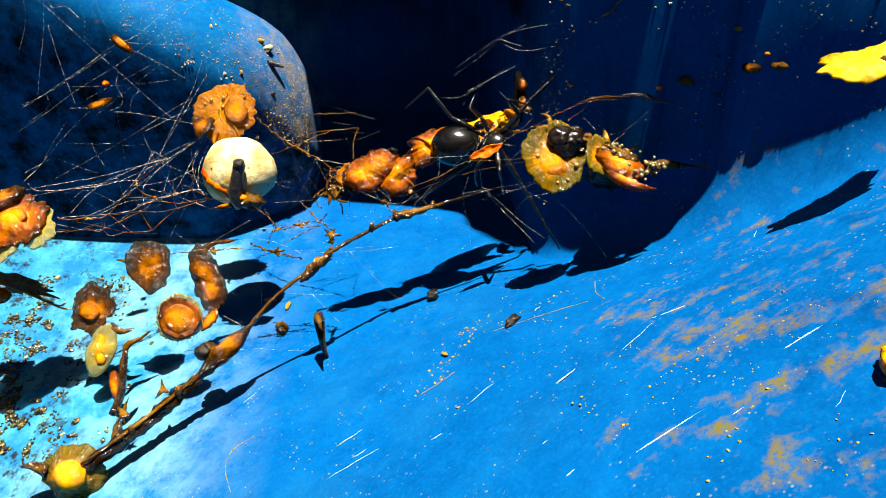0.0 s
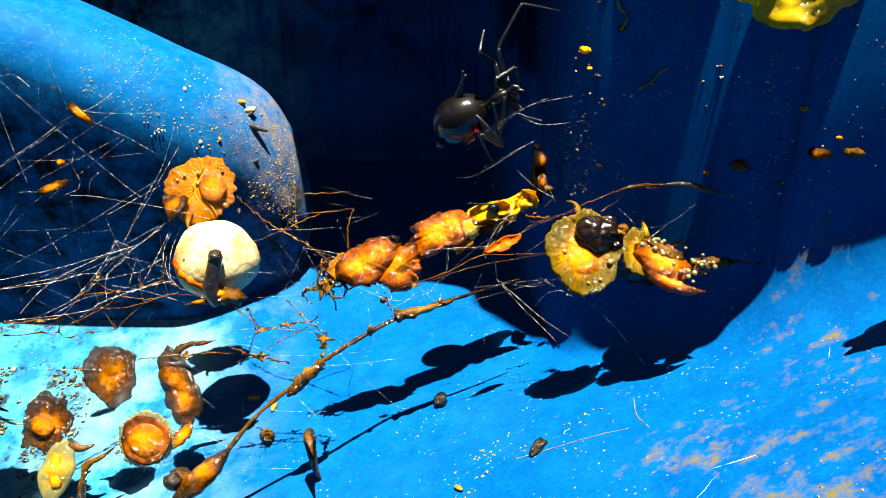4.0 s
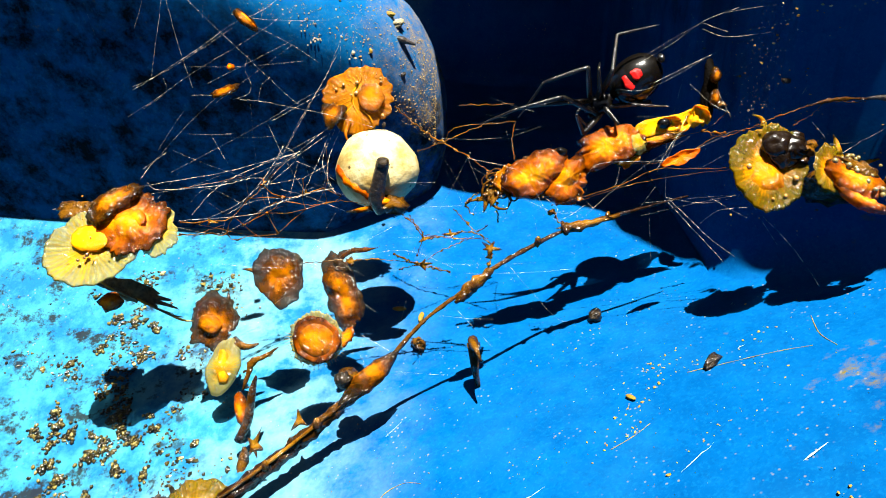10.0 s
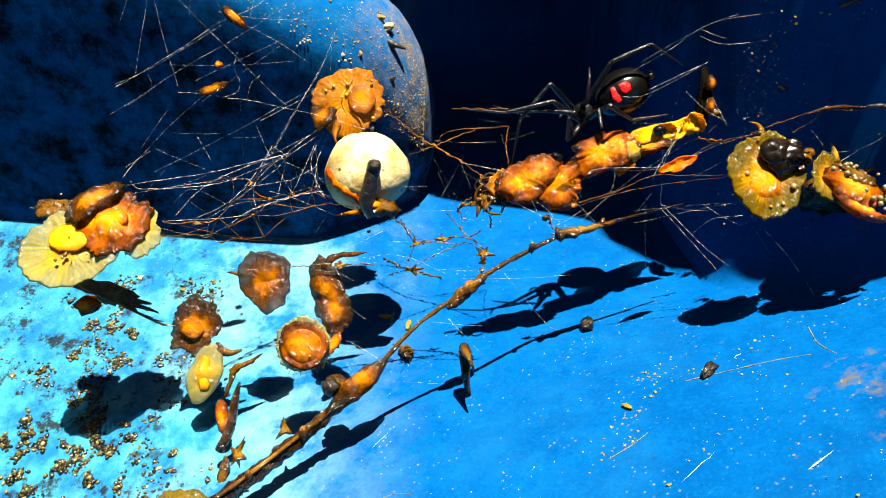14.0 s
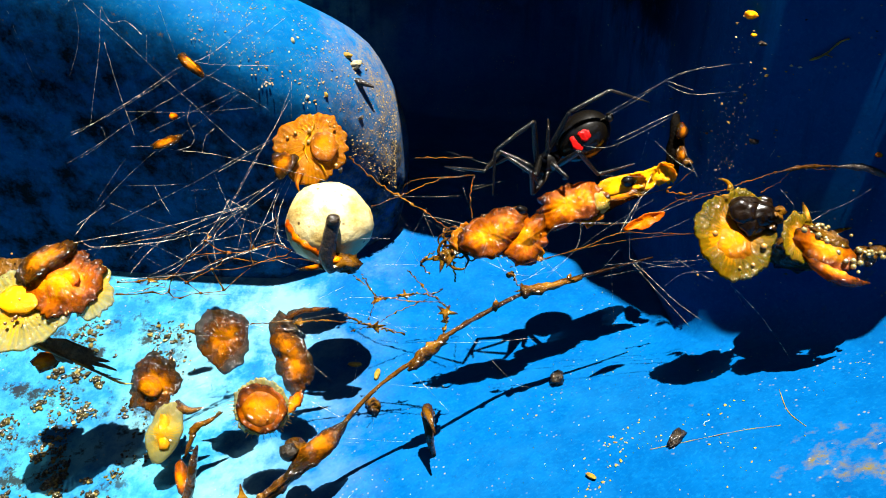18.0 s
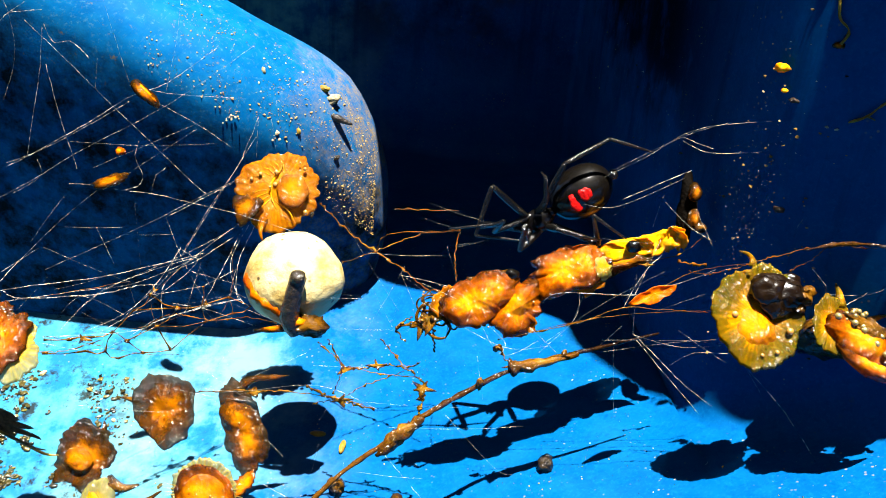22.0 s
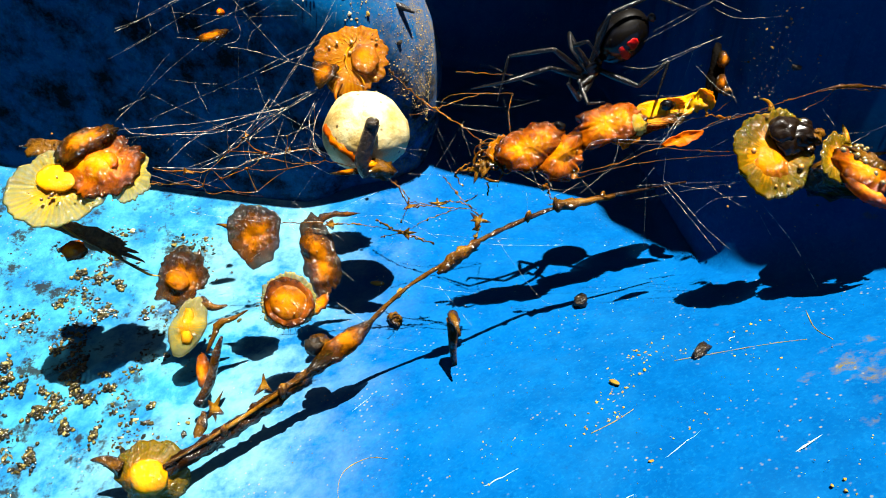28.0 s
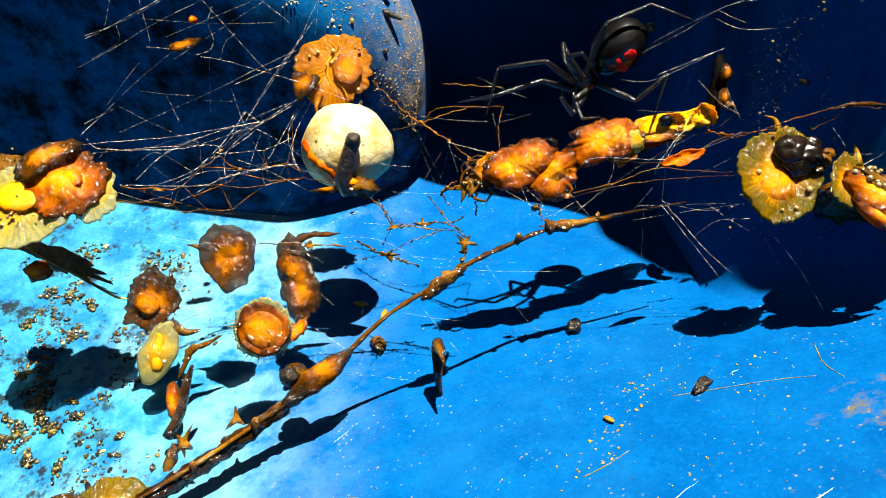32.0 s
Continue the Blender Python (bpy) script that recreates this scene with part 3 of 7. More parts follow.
def arm_point(x, z, lift=0.0):
    yc, deep, brow, tall = arm_section(x)
    h = min(max((z - brow) / tall, 0.0), 0.98)
    return (x, yc - deep * math.sqrt(1 - h * h) - lift, z)


def tub_lobe():
    """A swollen arm of the tub that comes in from the side, with a blunt round end."""
    bm = bmesh.new()
    rows = []
    for i in range(70):
        x = -31.4 - 213.6 * (i / 69) ** 2.2
        yc, deep, brow, tall = arm_section(x)
        ring = []
        for i in range(25):
            a = math.pi * (1 - i / 24)
            ring.append((yc + deep * math.cos(a), brow + tall * math.sin(a)))
        ring += [(yc + deep, brow * 0.5), (yc + deep, 1), (yc - deep * 0.2, 0)]
        for i in range(1, 10):
            f = 1 - i / 10
            ring.append((yc - deep * (1 - 0.62 * f ** 1.25), brow - (brow - 1) * f))
        # below the brow the blunt end draws in
        end = 0.26 * step(x, -62, -33)
        rows.append([bm.verts.new(Vector((x - end * max(0.0, brow - z), y, z)) * MM) for y, z in ring])
    grid_faces(bm, rows)
    bm.faces.new(rows[0])
    bmesh.ops.recalc_face_normals(bm, faces=bm.faces)
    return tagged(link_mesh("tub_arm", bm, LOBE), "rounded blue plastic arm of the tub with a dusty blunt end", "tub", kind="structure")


def shade_rim():
    """A thick rolled lip, unseen, added over the recess to cast its shade."""
    bm = bmesh.new()
    # front edge traced back along the sun from the shade line below
    front = along([(-240, 252, 0), (-133, 230, 0), (-87, 221, 0), (-52, 217, 0), (-38, 209, 0), (-32, 198, 0), (-28.6, 187, 0), (-22, 183, 0), (-7, 179.6, 0), (5, 175.5, 0), (11.2, 171, 0), (13.5, 162.3, 0), (20.5, 153.5, 0), (24, 143.5, 0), (27, 138.4, 0), (31, 133.0, 0), (34, 131.5, 0), (38, 131.8, 0), (42, 135.0, 0), (48, 140, 0), (60, 139, 0), (90, 130, 0), (160, 109, 0)], 5)
    rows = []
    for p in front:
        ring = []
        for dy, dz in ((120, 0), (3, 0), (0.8, 0.8), (0, 3), (0.8, 5.2), (3, 6), (120, 6)):
            ring.append(bm.verts.new(Vector((p.x, min(p.y + dy, 320), 130 + dz)) * MM))
        rows.append(ring)
    grid_faces(bm, rows)
    bmesh.ops.recalc_face_normals(bm, faces=bm.faces)
    return tagged(link_mesh("shade_rim", bm, BLUE), "thick rolled blue plastic rim, unseen, added above the tub wall to cast shade", "tub", kind="structure")


def ground_sheet():
    bm = bmesh.new()
    bmesh.ops.create_grid(bm, x_segments=24, y_segments=24, size=300)
    ob = link_mesh("ground", bm, ground_soil)
    ob.location = (0, 0, -0.16)
    return tagged(ob, "bare brown garden soil under the tub", "ground", kind="structure")


def tub_front():
    """The near side of the tub and its two ends, which close the place behind the eye."""
    bm = bmesh.new()
    plan = along([(160, 110, 0), (175, 20, 0), (130, -50, 0), (0, -70, 0), (-170, -60, 0), (-245, 40, 0), (-245, 160, 0), (-240, 256, 0)], 6)
    rows = []
    for p in plan:
        rows.append([bm.verts.new(Vector((p.x * k, 60 + (p.y - 60) * k, z)) * MM) for k, z in ((0.97, -80), (1.0, 20), (1.02, 140), (1.06, 300), (1.10, 304), (1.10, 294), (1.08, 285), (1.03, 20), (1.0, -84))])
    grid_faces(bm, rows)
    bmesh.ops.recalc_face_normals(bm, faces=bm.faces)
    return tagged(link_mesh("tub_wall_near", bm, weathered), "near side wall of the blue plastic tub", "tub", kind="structure")


tub_front()
tub_shell()
tub_lobe()
shade_rim()
ground_sheet()


# ---- husks caught in the web ----
def beads(parent, seed, count, w, h, z, size=(0.25, 0.6), mat=None):
    rnd = random.Random(seed)
    for _ in range(count):
        r = rnd.uniform(*size) * (0.7 if mat else 1.0)
        x, y = rnd.uniform(-w, w) / 2, rnd.uniform(-h, h) / 2
        part("bead", lump_mesh((r, r, r * 0.8), 0.08, rnd.random() * 9, 6, 8, centre=(x, y, z + rnd.uniform(-0.5, 0.1))), mat or wet_bead, parent)


def cream_pod():
    t = thing("round_pod", facing(-42.1, 155, 45.4), "cream round pod with orange-red band and dark stem, held by silk", "seed pod")
    part("skin", lump_mesh((7.4, 7.1, 7.0), 0.07, 3, 20, 32), cream, t)
    part("band", tube_mesh([tuple(Vector(p).normalized() * 6.85) for p in ((-7.3, 0.9, 1.6), (-6.3, -0.8, 3.6), (-4.9, -2.4, 5.0), (-2.8, -4.0, 5.4), (-0.6, -5.4, 4.8), (0.8, -6.2, 4.0))], [0.25, 0.75, 0.9, 0.8, 0.7, 0.4], 10, 6, 0.6), flame, t, "orange-red torn band")
    stem = part("stem", tube_mesh([(2.1, 0.6, 8.2), (1.8, -0.8, 8.0), (1.3, -3.0, 7.4), (0.9, -5.6, 6.2), (1.8, -7.6, 5.0)], [1.25, 1.2, 1.25, 1.5, 1.2], 12, 4), stem_dark, t, "dark woody stem")
    part("stem_tip", tube_mesh([(2.1, 0.3, 8.7), (2.2, 0.9, 9.2), (2.2, 1.0, 9.3)], [1.2, 1.05, 0.5], 12), soil, stem, "grey cut stem end")
    part("foot", lump_mesh((2.6, 1.7, 1.5), 0.5, 8, 10, 14, centre=(3.6, -6.6, 5.2)), umber, t, "dark resinous lump")
    part("ember", lump_mesh((1.3, 0.7, 0.7), 0.3, 4, 8, 10, centre=(2.2, -6.0, 6.4)), ember, t, "glowing orange splinter")
    part("shred", tube_mesh([(0.6, -7.0, 5), (-2.5, -7.6, 4), (-5.0, -7.9, 3)], [0.7, 0.5, 0.1], 6, 4), russet, t)


def amber_disc():
    t = thing("amber_husk", facing(-46.1, 166, 55, 8), "amber translucent fluted husk with a domed seed, hung on silk", "husk")
    part("flesh", sheet(13.8, 12.4, 4, 0.11, 0.2, ((1.8, 0.2, 3.4, 0.7),), -0.4, 0.3, 6, 18, 120, ribs=0.05), pale_amber, t)
    part("seed", lump_mesh((2.5, 2.8, 0.4), 0.15, 5, 14, 24, centre=(2.0, 0.0, 0.65)), honey, t, "domed orange seed")
    part("vein", tube_mesh([(-0.8, -2.8, 0.26), (-1.5, -0.8, 0.3), (-1.2, 1.4, 0.34), (0.2, 3.2, 0.3), (0.8, 4.6, 0.2)], [0.05, 0.14, 0.16, 0.14, 0.05], 6, 4), gold, t, "pale curved vein")
    part("vein", tube_mesh([(-0.8, -1.6, 0.3), (0.9, -3.0, 0.3), (1.6, -4.2, 0.25), (1.9, -5.2, 0.2)], [0.05, 0.12, 0.1, 0.04], 6, 4), gold, t)
    for k in range(12):
        a = radians(84 + 12 * k)
        part("vein", tube_mesh([(0.4 + 2.4 * math.cos(a), 0.5 + 2.6 * math.sin(a), 0.2), (0.4 + 3.8 * math.cos(a), 0.4 + 3.8 * math.sin(a), 0.2), (0.3 + 5.2 * math.cos(a + 0.08), 0.2 + 4.8 * math.sin(a + 0.08), 0.16)], [0.06, 0.05, 0.02], 5), gold, t)
    part("tongue", sheet(5.4, 4.2, 9, 0.2, 0.35, (), 0.3, 0.5, 5, 8, 40), russet, t, "russet torn corner").matrix_local = pose(-5.6 * MM, -2.4 * MM, 0.5 * MM, 0, 0, 30)
    part("tail", tube_mesh([(-2.8, -4.0, 0), (-3.6, -6.0, 0.2), (-3.4, -7.6, 0.2)], [0.7, 0.35, 0.1], 8, 4), honey, t)
    beads(t, 3, 14, 10, 9, 0.75, (0.15, 0.6), dew_bead)


moving = {}


def long_strip():
    t = thing("husk_strip", facing(-1.4, 150, 52.5), "long wet strip of orange and yellow husk flesh across the web", "husk")
    part("flesh", sheet(10.4, 7.0, 12, 0.16, 1.2, ((1, 0, 3, 1.2), (-3, -0.6, 2, 0.8)), 0.6, 1.0, 6), amber, t).matrix_local = pose(-13.0 * MM, -5.0 * MM, 0.4 * MM, 0, 0, 18)
    part("flesh", sheet(7.6, 7.4, 17, 0.2, 0.9, ((0, 1.2, 2.6, 1.3),), -0.4, 0.9, 5), amber, t).matrix_local = pose(-7.2 * MM, -5.6 * MM, 0.8 * MM, 0, 0, 0)
    part("flesh", sheet(12.6, 6.6, 21, 0.15, 1.1, ((-2, 0.4, 3, 1.4), (2.2, 0, 2.4, 0.8)), 0.4, 0.9, 6), amber, t).matrix_local = pose(-0.6 * MM, 0.0 * MM, 0 * MM, 0, 0, 22)
    part("frill", sheet(4.6, 4.4, 23, 0.12, 0.5, (), -0.8, 0.5, 6, 8, 30), jelly, t, "pale see-through frill").matrix_local = pose(4.6 * MM, 0.6 * MM, 0.6 * MM, 0, 20, 10)
    part("neck", sheet(7.4, 2.6, 25, 0.2, 0.8, (), 0.2, 0.6, 5, 8, 30), gold, t, "golden narrow neck").matrix_local = pose(7.6 * MM, 3.4 * MM, -0.3 * MM, 0, 0, 14)
    tip = part("tip", sheet(7.6, 3.6, 31, 0.24, 0.8, ((1.5, 0, 1.2, 0.8),), 0.6, 0.9, 5, 12, 48), gold, t, "bright yellow ragged tip")
    moving["tip"] = tip
    # hidden flap, added so that a leaf-shaped shadow falls on the floor
    part("shadow_flap", sheet(7.0, 17, 144, 0.10, 0.5, (), 0.5, 0.8, 4, 12, 60, skew=0.3), russet, t, "hidden brown flap added behind the strip to cast a leaf shadow").matrix_local = facing(-1.4, 150, 52.5).inverted() @ pose(6.0 * MM, 155.4 * MM, 51.5 * MM, 8, 0, -39)
    for x, y, w, h, seed, turn in ((13.6, 5.4, 3.4, 2.8, 33, 60), (15.2, 5.6, 2.4, 3.6, 35, 20), (14.4, 6.6, 2.0, 2.4, 36, 80), (10.2, 4.2, 4.0, 2.4, 39, 10)):
        part("ruffle", sheet(w, h, seed, 0.22, 0.22, (), 0.6, 0.9, 6, 8, 40), gold, t, "ruffled yellow shred").matrix_local = pose(x * MM, y * MM, 0.3 * MM, 20, -25, turn)
    for x, y, w, h, seed, turn in ((-17.2, -5.6, 4.6, 4.0, 141, 30), (-12.4, -7.6, 4.0, 2.6, 143, 10), (-6.4, -8.2, 4.4, 3.0, 145, -10), (-3.0, -3.0, 4.6, 3.0, 147, 40), (2.6, -2.2, 5.0, 2.8, 149, 20)):
        part("shred", sheet(w, h, seed, 0.25, 0.25, (), 0.4, 0.6, 6, 8, 44), honey, t, "thin torn shred").matrix_local = pose(x * MM, y * MM, 0.1 * MM, 10, 10, turn)
    part("crust", sheet(9.6, 2.6, 37, 0.3, 0.9, (), 0.2, 0.8, 8, 8, 40), umber, t, "dark wet crust").matrix_local = pose(-12.6 * MM, -2.8 * MM, 0.5 * MM, 0, 0, 16)
    for x, y, r in ((-8.4, -1.2, 0.95), (8.6, 3.9, 1.0)):
        part("dark_bead", lump_mesh((r * 1.15, r * 0.9, r), 0.25, x, 8, 12, centre=(x, y, 1.3)), black_gloss, t, "dark glossy bead")
    for k in range(14):
        u = -15 + 21 * ((k * 0.618) % 1)
        part("bead", lump_mesh((0.16, 0.16, 0.14), 0.1, k, 6, 8, centre=(u, -2.6 + 0.36 * u + 2.4 * math.sin(k * 2.4), 1.4 + 0.3 * math.sin(k * 1.7))), dew_bead, t)
    rnd = random.Random(41)
    for k in range(7):
        cx, cy, r = -18.6 + rnd.gauss(0, 1.7), -7.0 + rnd.gauss(0, 1.3), rnd.uniform(1.0, 2.2)
        loop = [(cx + r * rnd.uniform(0.7, 1.3) * math.cos(i * 0.785), cy + r * rnd.uniform(0.6, 1.1) * math.sin(i * 0.785), rnd.uniform(-0.5, 0.6)) for i in range(8)]
        part("ragged_end", tube_mesh(loop + loop[:2], [rnd.uniform(0.06, 0.26) for _ in range(10)], 7, 5, 0.5), resin, t, "brown stringy end")
    for w, h, seed, x, y, z, roll in ((6.5, 5.0, 45, -16.5, -6.0, 0.3, 70), (5.0, 6.0, 47, -20.5, -8.6, -0.3, 10)):
        part("ragged_end", web_film(w, h, seed), film_silk, t, "brown stringy end").matrix_local = pose(x * MM, y * MM, z * MM, 0, 0, roll)
    for k in range(16):
        part("bead", lump_mesh((0.16, 0.15, 0.13), 0.1, k, 6, 8, centre=(-18.4 + 2.6 * math.sin(k * 2.1), -6.6 + 2.2 * math.cos(k * 1.3), 0.5)), dew_bead, t)


def right_husks():
    t = thing("cupped_husk", facing(20.2, 135.5, 55.3, -4, -6), "yellow-green cupped husk with a dark wet core", "husk")
    part("flesh", sheet(11.4, 13.2, 51, 0.10, 0.45, ((-1.2, -2.0, 4, 0.7),), 1.0, 0.3, 7, 16, 110, ribs=0.04), olive, t)
    part("pulp", sheet(7.4, 8.2, 53, 0.1, 0.4, ((0, 0, 3, 0.4),), -1.3, 0.3, 5, 10, 48), honey, t, "orange pulp").matrix_local = pose(-0.8 * MM, -1.9 * MM, 1.0 * MM, 0, 0, 20)
    for x, y, z, r in ((0.6, 3.2, 1.3, 2.2), (3.0, 2.9, 1.2, 2.0), (1.6, 1.5, 1.1, 1.8), (3.4, 4.6, 0.7, 1.2)):
        part("core", lump_mesh((r * 1.15, r * 0.95, r * 0.6), 0.3, x, 12, 18, 1.1, (x, y, z)), core_black, t, "black glossy core")
    for x, y, r in ((4.9, 2.6, 1.0), (5.4, 3.6, 0.8), (4.4, 1.4, 0.7)):
        part("core_edge", lump_mesh((r * 1.2, r, r * 0.8), 0.3, y, 10, 14, 1.2, (x, y, 1.3)), umber, t, "brown wet crust")
    part("horn", tube_mesh([(-1.3, 6.0, 0.3), (-1.5, 6.9, 0.3), (-2.2, 7.5, 0.3), (-3.2, 7.7, 0.2)], [0.6, 0.35, 0.25, 0.06], 7, 4), olive, t)
    for x, y, r in ((-3.4, -0.4, 0.42), (3.6, -1.6, 0.45), (0.4, -5.0, 0.25), (2.2, -4.4, 0.3)):
        part("bead", lump_mesh((r, r, r * 0.8), 0.1, x, 8, 12, centre=(x, y, 1.2 if y < 2 else 2.3)), dew_bead, t)
    t = thing("beaded_husk", facing(31.0, 131.0, 55.4, -4, -10), "amber husk crusted with wet glassy beads and a brown stalk", "husk")
    part("fan", sheet(5.6, 7.2, 61, 0.1, 0.35, (), 0.6, 0.4, 7, 12, 90, ribs=0.05), olive, t, "pale yellow fluted fan").matrix_local = pose(-3.9 * MM, 1.0 * MM, 0.2 * MM, 0, 10, 12)
    part("flesh", sheet(8.4, 5.0, 64, 0.14, 1.0, ((0.5, 0, 2.4, 0.8),), 0.3, 0.6, 5, 12, 60), amber, t).matrix_local = pose(-0.4 * MM, -0.2 * MM, 0.3 * MM, 0, 0, -30)
    part("keel", tube_mesh([(-3.2, -1.0, 0.6), (-1.0, -2.7, 0.9), (1.8, -3.9, 0.8), (4.2, -4.2, 0.5), (6.2, -4.1, 0.2)], [0.4, 0.9, 0.95, 0.6, 0.1], 12, 6, 0.35), amber, t, "orange glossy keel")
    # back lump reaches out of sight, enlarged for the block shadow below
    part("back", lump_mesh((5.2, 2.6, 6.6), 0.35, 7, 14, 20, 1.2, (0.6, 0.6, -6.6)), umber, t, "dark brown back, unseen and deepened to cast the block shadow")
    part("crust", sheet(6.6, 3.0, 65, 0.3, 0.8, (), 0.2, 0.9, 8, 9, 44), umber, t, "dark wet crust").matrix_local = pose(0.4 * MM, 0.6 * MM, 1.1 * MM, 0, 0, -34)
    part("knob", lump_mesh((1.7, 1.4, 1.3), 0.35, 9, 12, 16, 1.3, (5.4, -0.4, 0.3)), umber, t, "brown wet knob")
    rnd = random.Random(13)
    for cx, cy, n, spread in ((-1.6, 2.0, 26, 1.3), (1.2, 0.2, 14, 0.9), (5.3, 0.0, 16, 0.9), (3.4, -1.6, 8, 0.8)):
        for _ in range(n):
            r = rnd.uniform(0.16, 0.46)
            part("bead", lump_mesh((r, r, r), 0.08, rnd.random() * 9, 8, 12, centre=(cx + rnd.gauss(0, spread), cy + rnd.gauss(0, spread * 0.6), 1.5 + rnd.uniform(-0.3, 0.4))), glass_bead, t)
    part("thorn", tube_mesh([(-2.6, 3.6, 0), (-2.9, 5.2, 0.2), (-3.3, 6.4, 0.1)], [0.8, 0.4, 0.08], 7, 3), olive, t)
    part("thorn", tube_mesh([(0.6, 2.2, 0), (2.2, 3.0, 0.2), (3.6, 3.4, 0.1)], [0.5, 0.3, 0.06], 7, 3), olive, t)
    part("stalk", tube_mesh([(5.4, 0.0, 0.4), (7.6, 0.7, 0), (9.6, 0.7, -0.5), (11.8, 1.0, -1.0), (12.4, 1.1, -1.2)], [1.0, 0.75, 0.55, 0.42, 0.12], 10, 7, 0.6), umber, t, "brown knobbly stalk")
    part("thread", tube_mesh([(12, 1.0, -1.1), (14.4, 1.0, -1.4), (17.6, 1.6, -2.0)], [0.16, 0.2, 0.06], 6, 6, 0.6), resin, t)


def left_husks():
    t = thing("brown_husk", facing(-57.9, 140, 31.4, 10), "dark russet cup-shaped husk hanging from a silk thread", "husk")
    part("flesh", sheet(9.2, 10.6, 71, 0.10, 0.5, ((0.4, 1.6, 2.2, 0.6),), 0.8, 0.5, 4, 16, 84), russet, t)
    part("thorn", tube_mesh([(-3.8, 1.4, 0), (-5.2, 1.9, 0), (-6.4, 2.2, 0)], [0.7, 0.3, 0.06], 6, 3), umber, t)
    beads(t, 61, 4, 6, 7, 1.2, (0.1, 0.25), dew_bead)
    t = thing("twisted_husk", facing(-47.2, 141, 27.2, -72), "brown twisted husk strip beside the ringed husk", "husk")
    part("flesh", sheet(13.6, 6.4, 75, 0.15, 0.6, ((-2, 0, 2.6, 0.6), (3, 0.4, 2.2, 0.6)), 0.3, 0.6, 5, 16, 84), russet, t)
    part("frayed_end", sheet(4.6, 2.6, 77, 0.35, 0.7, (), 0.2, 0.7, 6, 7, 30), amber, t, "frayed orange end").matrix_local = pose(7.2 * MM, -1.8 * MM, 0.4 * MM, 0, 0, -60)
    part("hook", tube_mesh([(-5.6, 0.4, 0), (-7.0, 2.6, 0), (-6.6, 5.6, 0), (-6.2, 8.4, 0)], [0.9, 0.6, 0.4, 0.08], 8, 5, 0.6), russet, t)
    beads(t, 62, 5, 10, 3, 1.3, (0.1, 0.25), dew_bead)
    t = thing("ringed_husk", facing(-50.2, 131, 24.7, 0), "round orange seed in a pale frilled ring", "husk")
    part("frill", sheet(9.6, 9.2, 81, 0.07, 0.2, (), 0.5, 0.3, 14, 12, 140, ribs=0.05), jelly, t, "pale feathered frill")
    part("cup", sheet(8.2, 7.8, 83, 0.06, 0.6, (), 1.1, 0.25, 5, 12, 60), amber, t, "orange-red glossy cup")
    part("seed", lump_mesh((3.1, 2.9, 0.8), 0.12, 7, 12, 22, centre=(0.1, -0.2, 0.8)), honey, t, "glossy orange seed")
    beads(t, 91, 4, 5, 4, 1.9, (0.14, 0.3), dew_bead)
    rnd = random.Random(5)
    for k in range(34):
        a = radians(170 + 6.2 * k)
        part("hair", tube_mesh([(3.9 * math.cos(a), 3.7 * math.sin(a), 0.4), (5.4 * math.cos(a + rnd.uniform(-0.1, 0.1)), 5.2 * math.sin(a), 0.3 + rnd.uniform(-0.4, 0.4))], [0.06, 0.02], 4), straw, t)
    t = thing("double_husk", facing(-71.2, 140, 20.4, 0), "grey-brown husk with two yellow seeds, one above the other", "husk")
    part("flesh", sheet(9.8, 10.4, 91, 0.2, 0.5, ((-0.6, 0.2, 2.4, 0.9),), 0.7, 0.6, 5, 16, 84), russet, t)
    part("seed", lump_mesh((2.0, 1.7, 0.3), 0.4, 2, 10, 14, centre=(-0.3, 0.5, 0.95)), honey, t, "amber seed")
    part("lower_husk", sheet(5.8, 11.6, 93, 0.08, 0.8, ((0.2, 0, 2.4, 0.7),), 0.3, 0.4, 3, 12, 48), jelly, t, "pale lower husk").matrix_local = pose(2.2 * MM, -7.2 * MM, 0.6 * MM, 0, 0, -20)
    part("lower_seed", lump_mesh((1.3, 3.2, 0.6), 0.2, 4, 10, 12, centre=(2.4, -7.2, 1.4)), gold, t, "long yellow seed")
    part("barb", tube_mesh([(3.6, -2.6, 0), (6.0, -3.6, 0.2), (8.4, -3.0, 0)], [1.1, 0.7, 0.15], 6, 4), umber, t)
    part("barb", tube_mesh([(2.2, 3.4, 0), (2.8, 5.0, 0.2), (2.6, 6.2, 0)], [0.8, 0.4, 0.1], 6, 4), umber, t)
    t = thing("large_husk", facing(-85.8, 140, 39.2, 0, -20), "large yellow translucent ribbed husk with a brown wet core", "husk")
    part("lower_flesh", sheet(17.0, 13.6, 101, 0.07, 0.4, ((-0.6, 1.4, 3.4, 0.8),), 0.8, 0.4, 7, 16, 150, ribs=0.035), jelly, t, "pale ribbed rim").matrix_local = pose(-3.2 * MM, -2.8 * MM, 0, 0, 0, 12)
    part("upper_flesh", sheet(11.0, 13.4, 103, 0.15, 0.9, ((0, -1, 3, 1.2),), 0.6, 0.8, 8), amber, t).matrix_local = pose(4.0 * MM, 1.6 * MM, 0.8 * MM, 0, 0, -10)
    part("rim", sheet(9.0, 10.4, 104, 0.16, 0.4, (), 0.8, 0.5, 6, 12, 140, ribs=0.035), jelly, t, "pale torn rim").matrix_local = pose(6.6 * MM, 0.6 * MM, 0.2 * MM, 0, 0, 0)
    part("seed", lump_mesh((3.3, 2.4, 0.6), 0.2, 8, 12, 20, centre=(-3.4, -1.6, 1.25)), gold, t, "yellow seed")
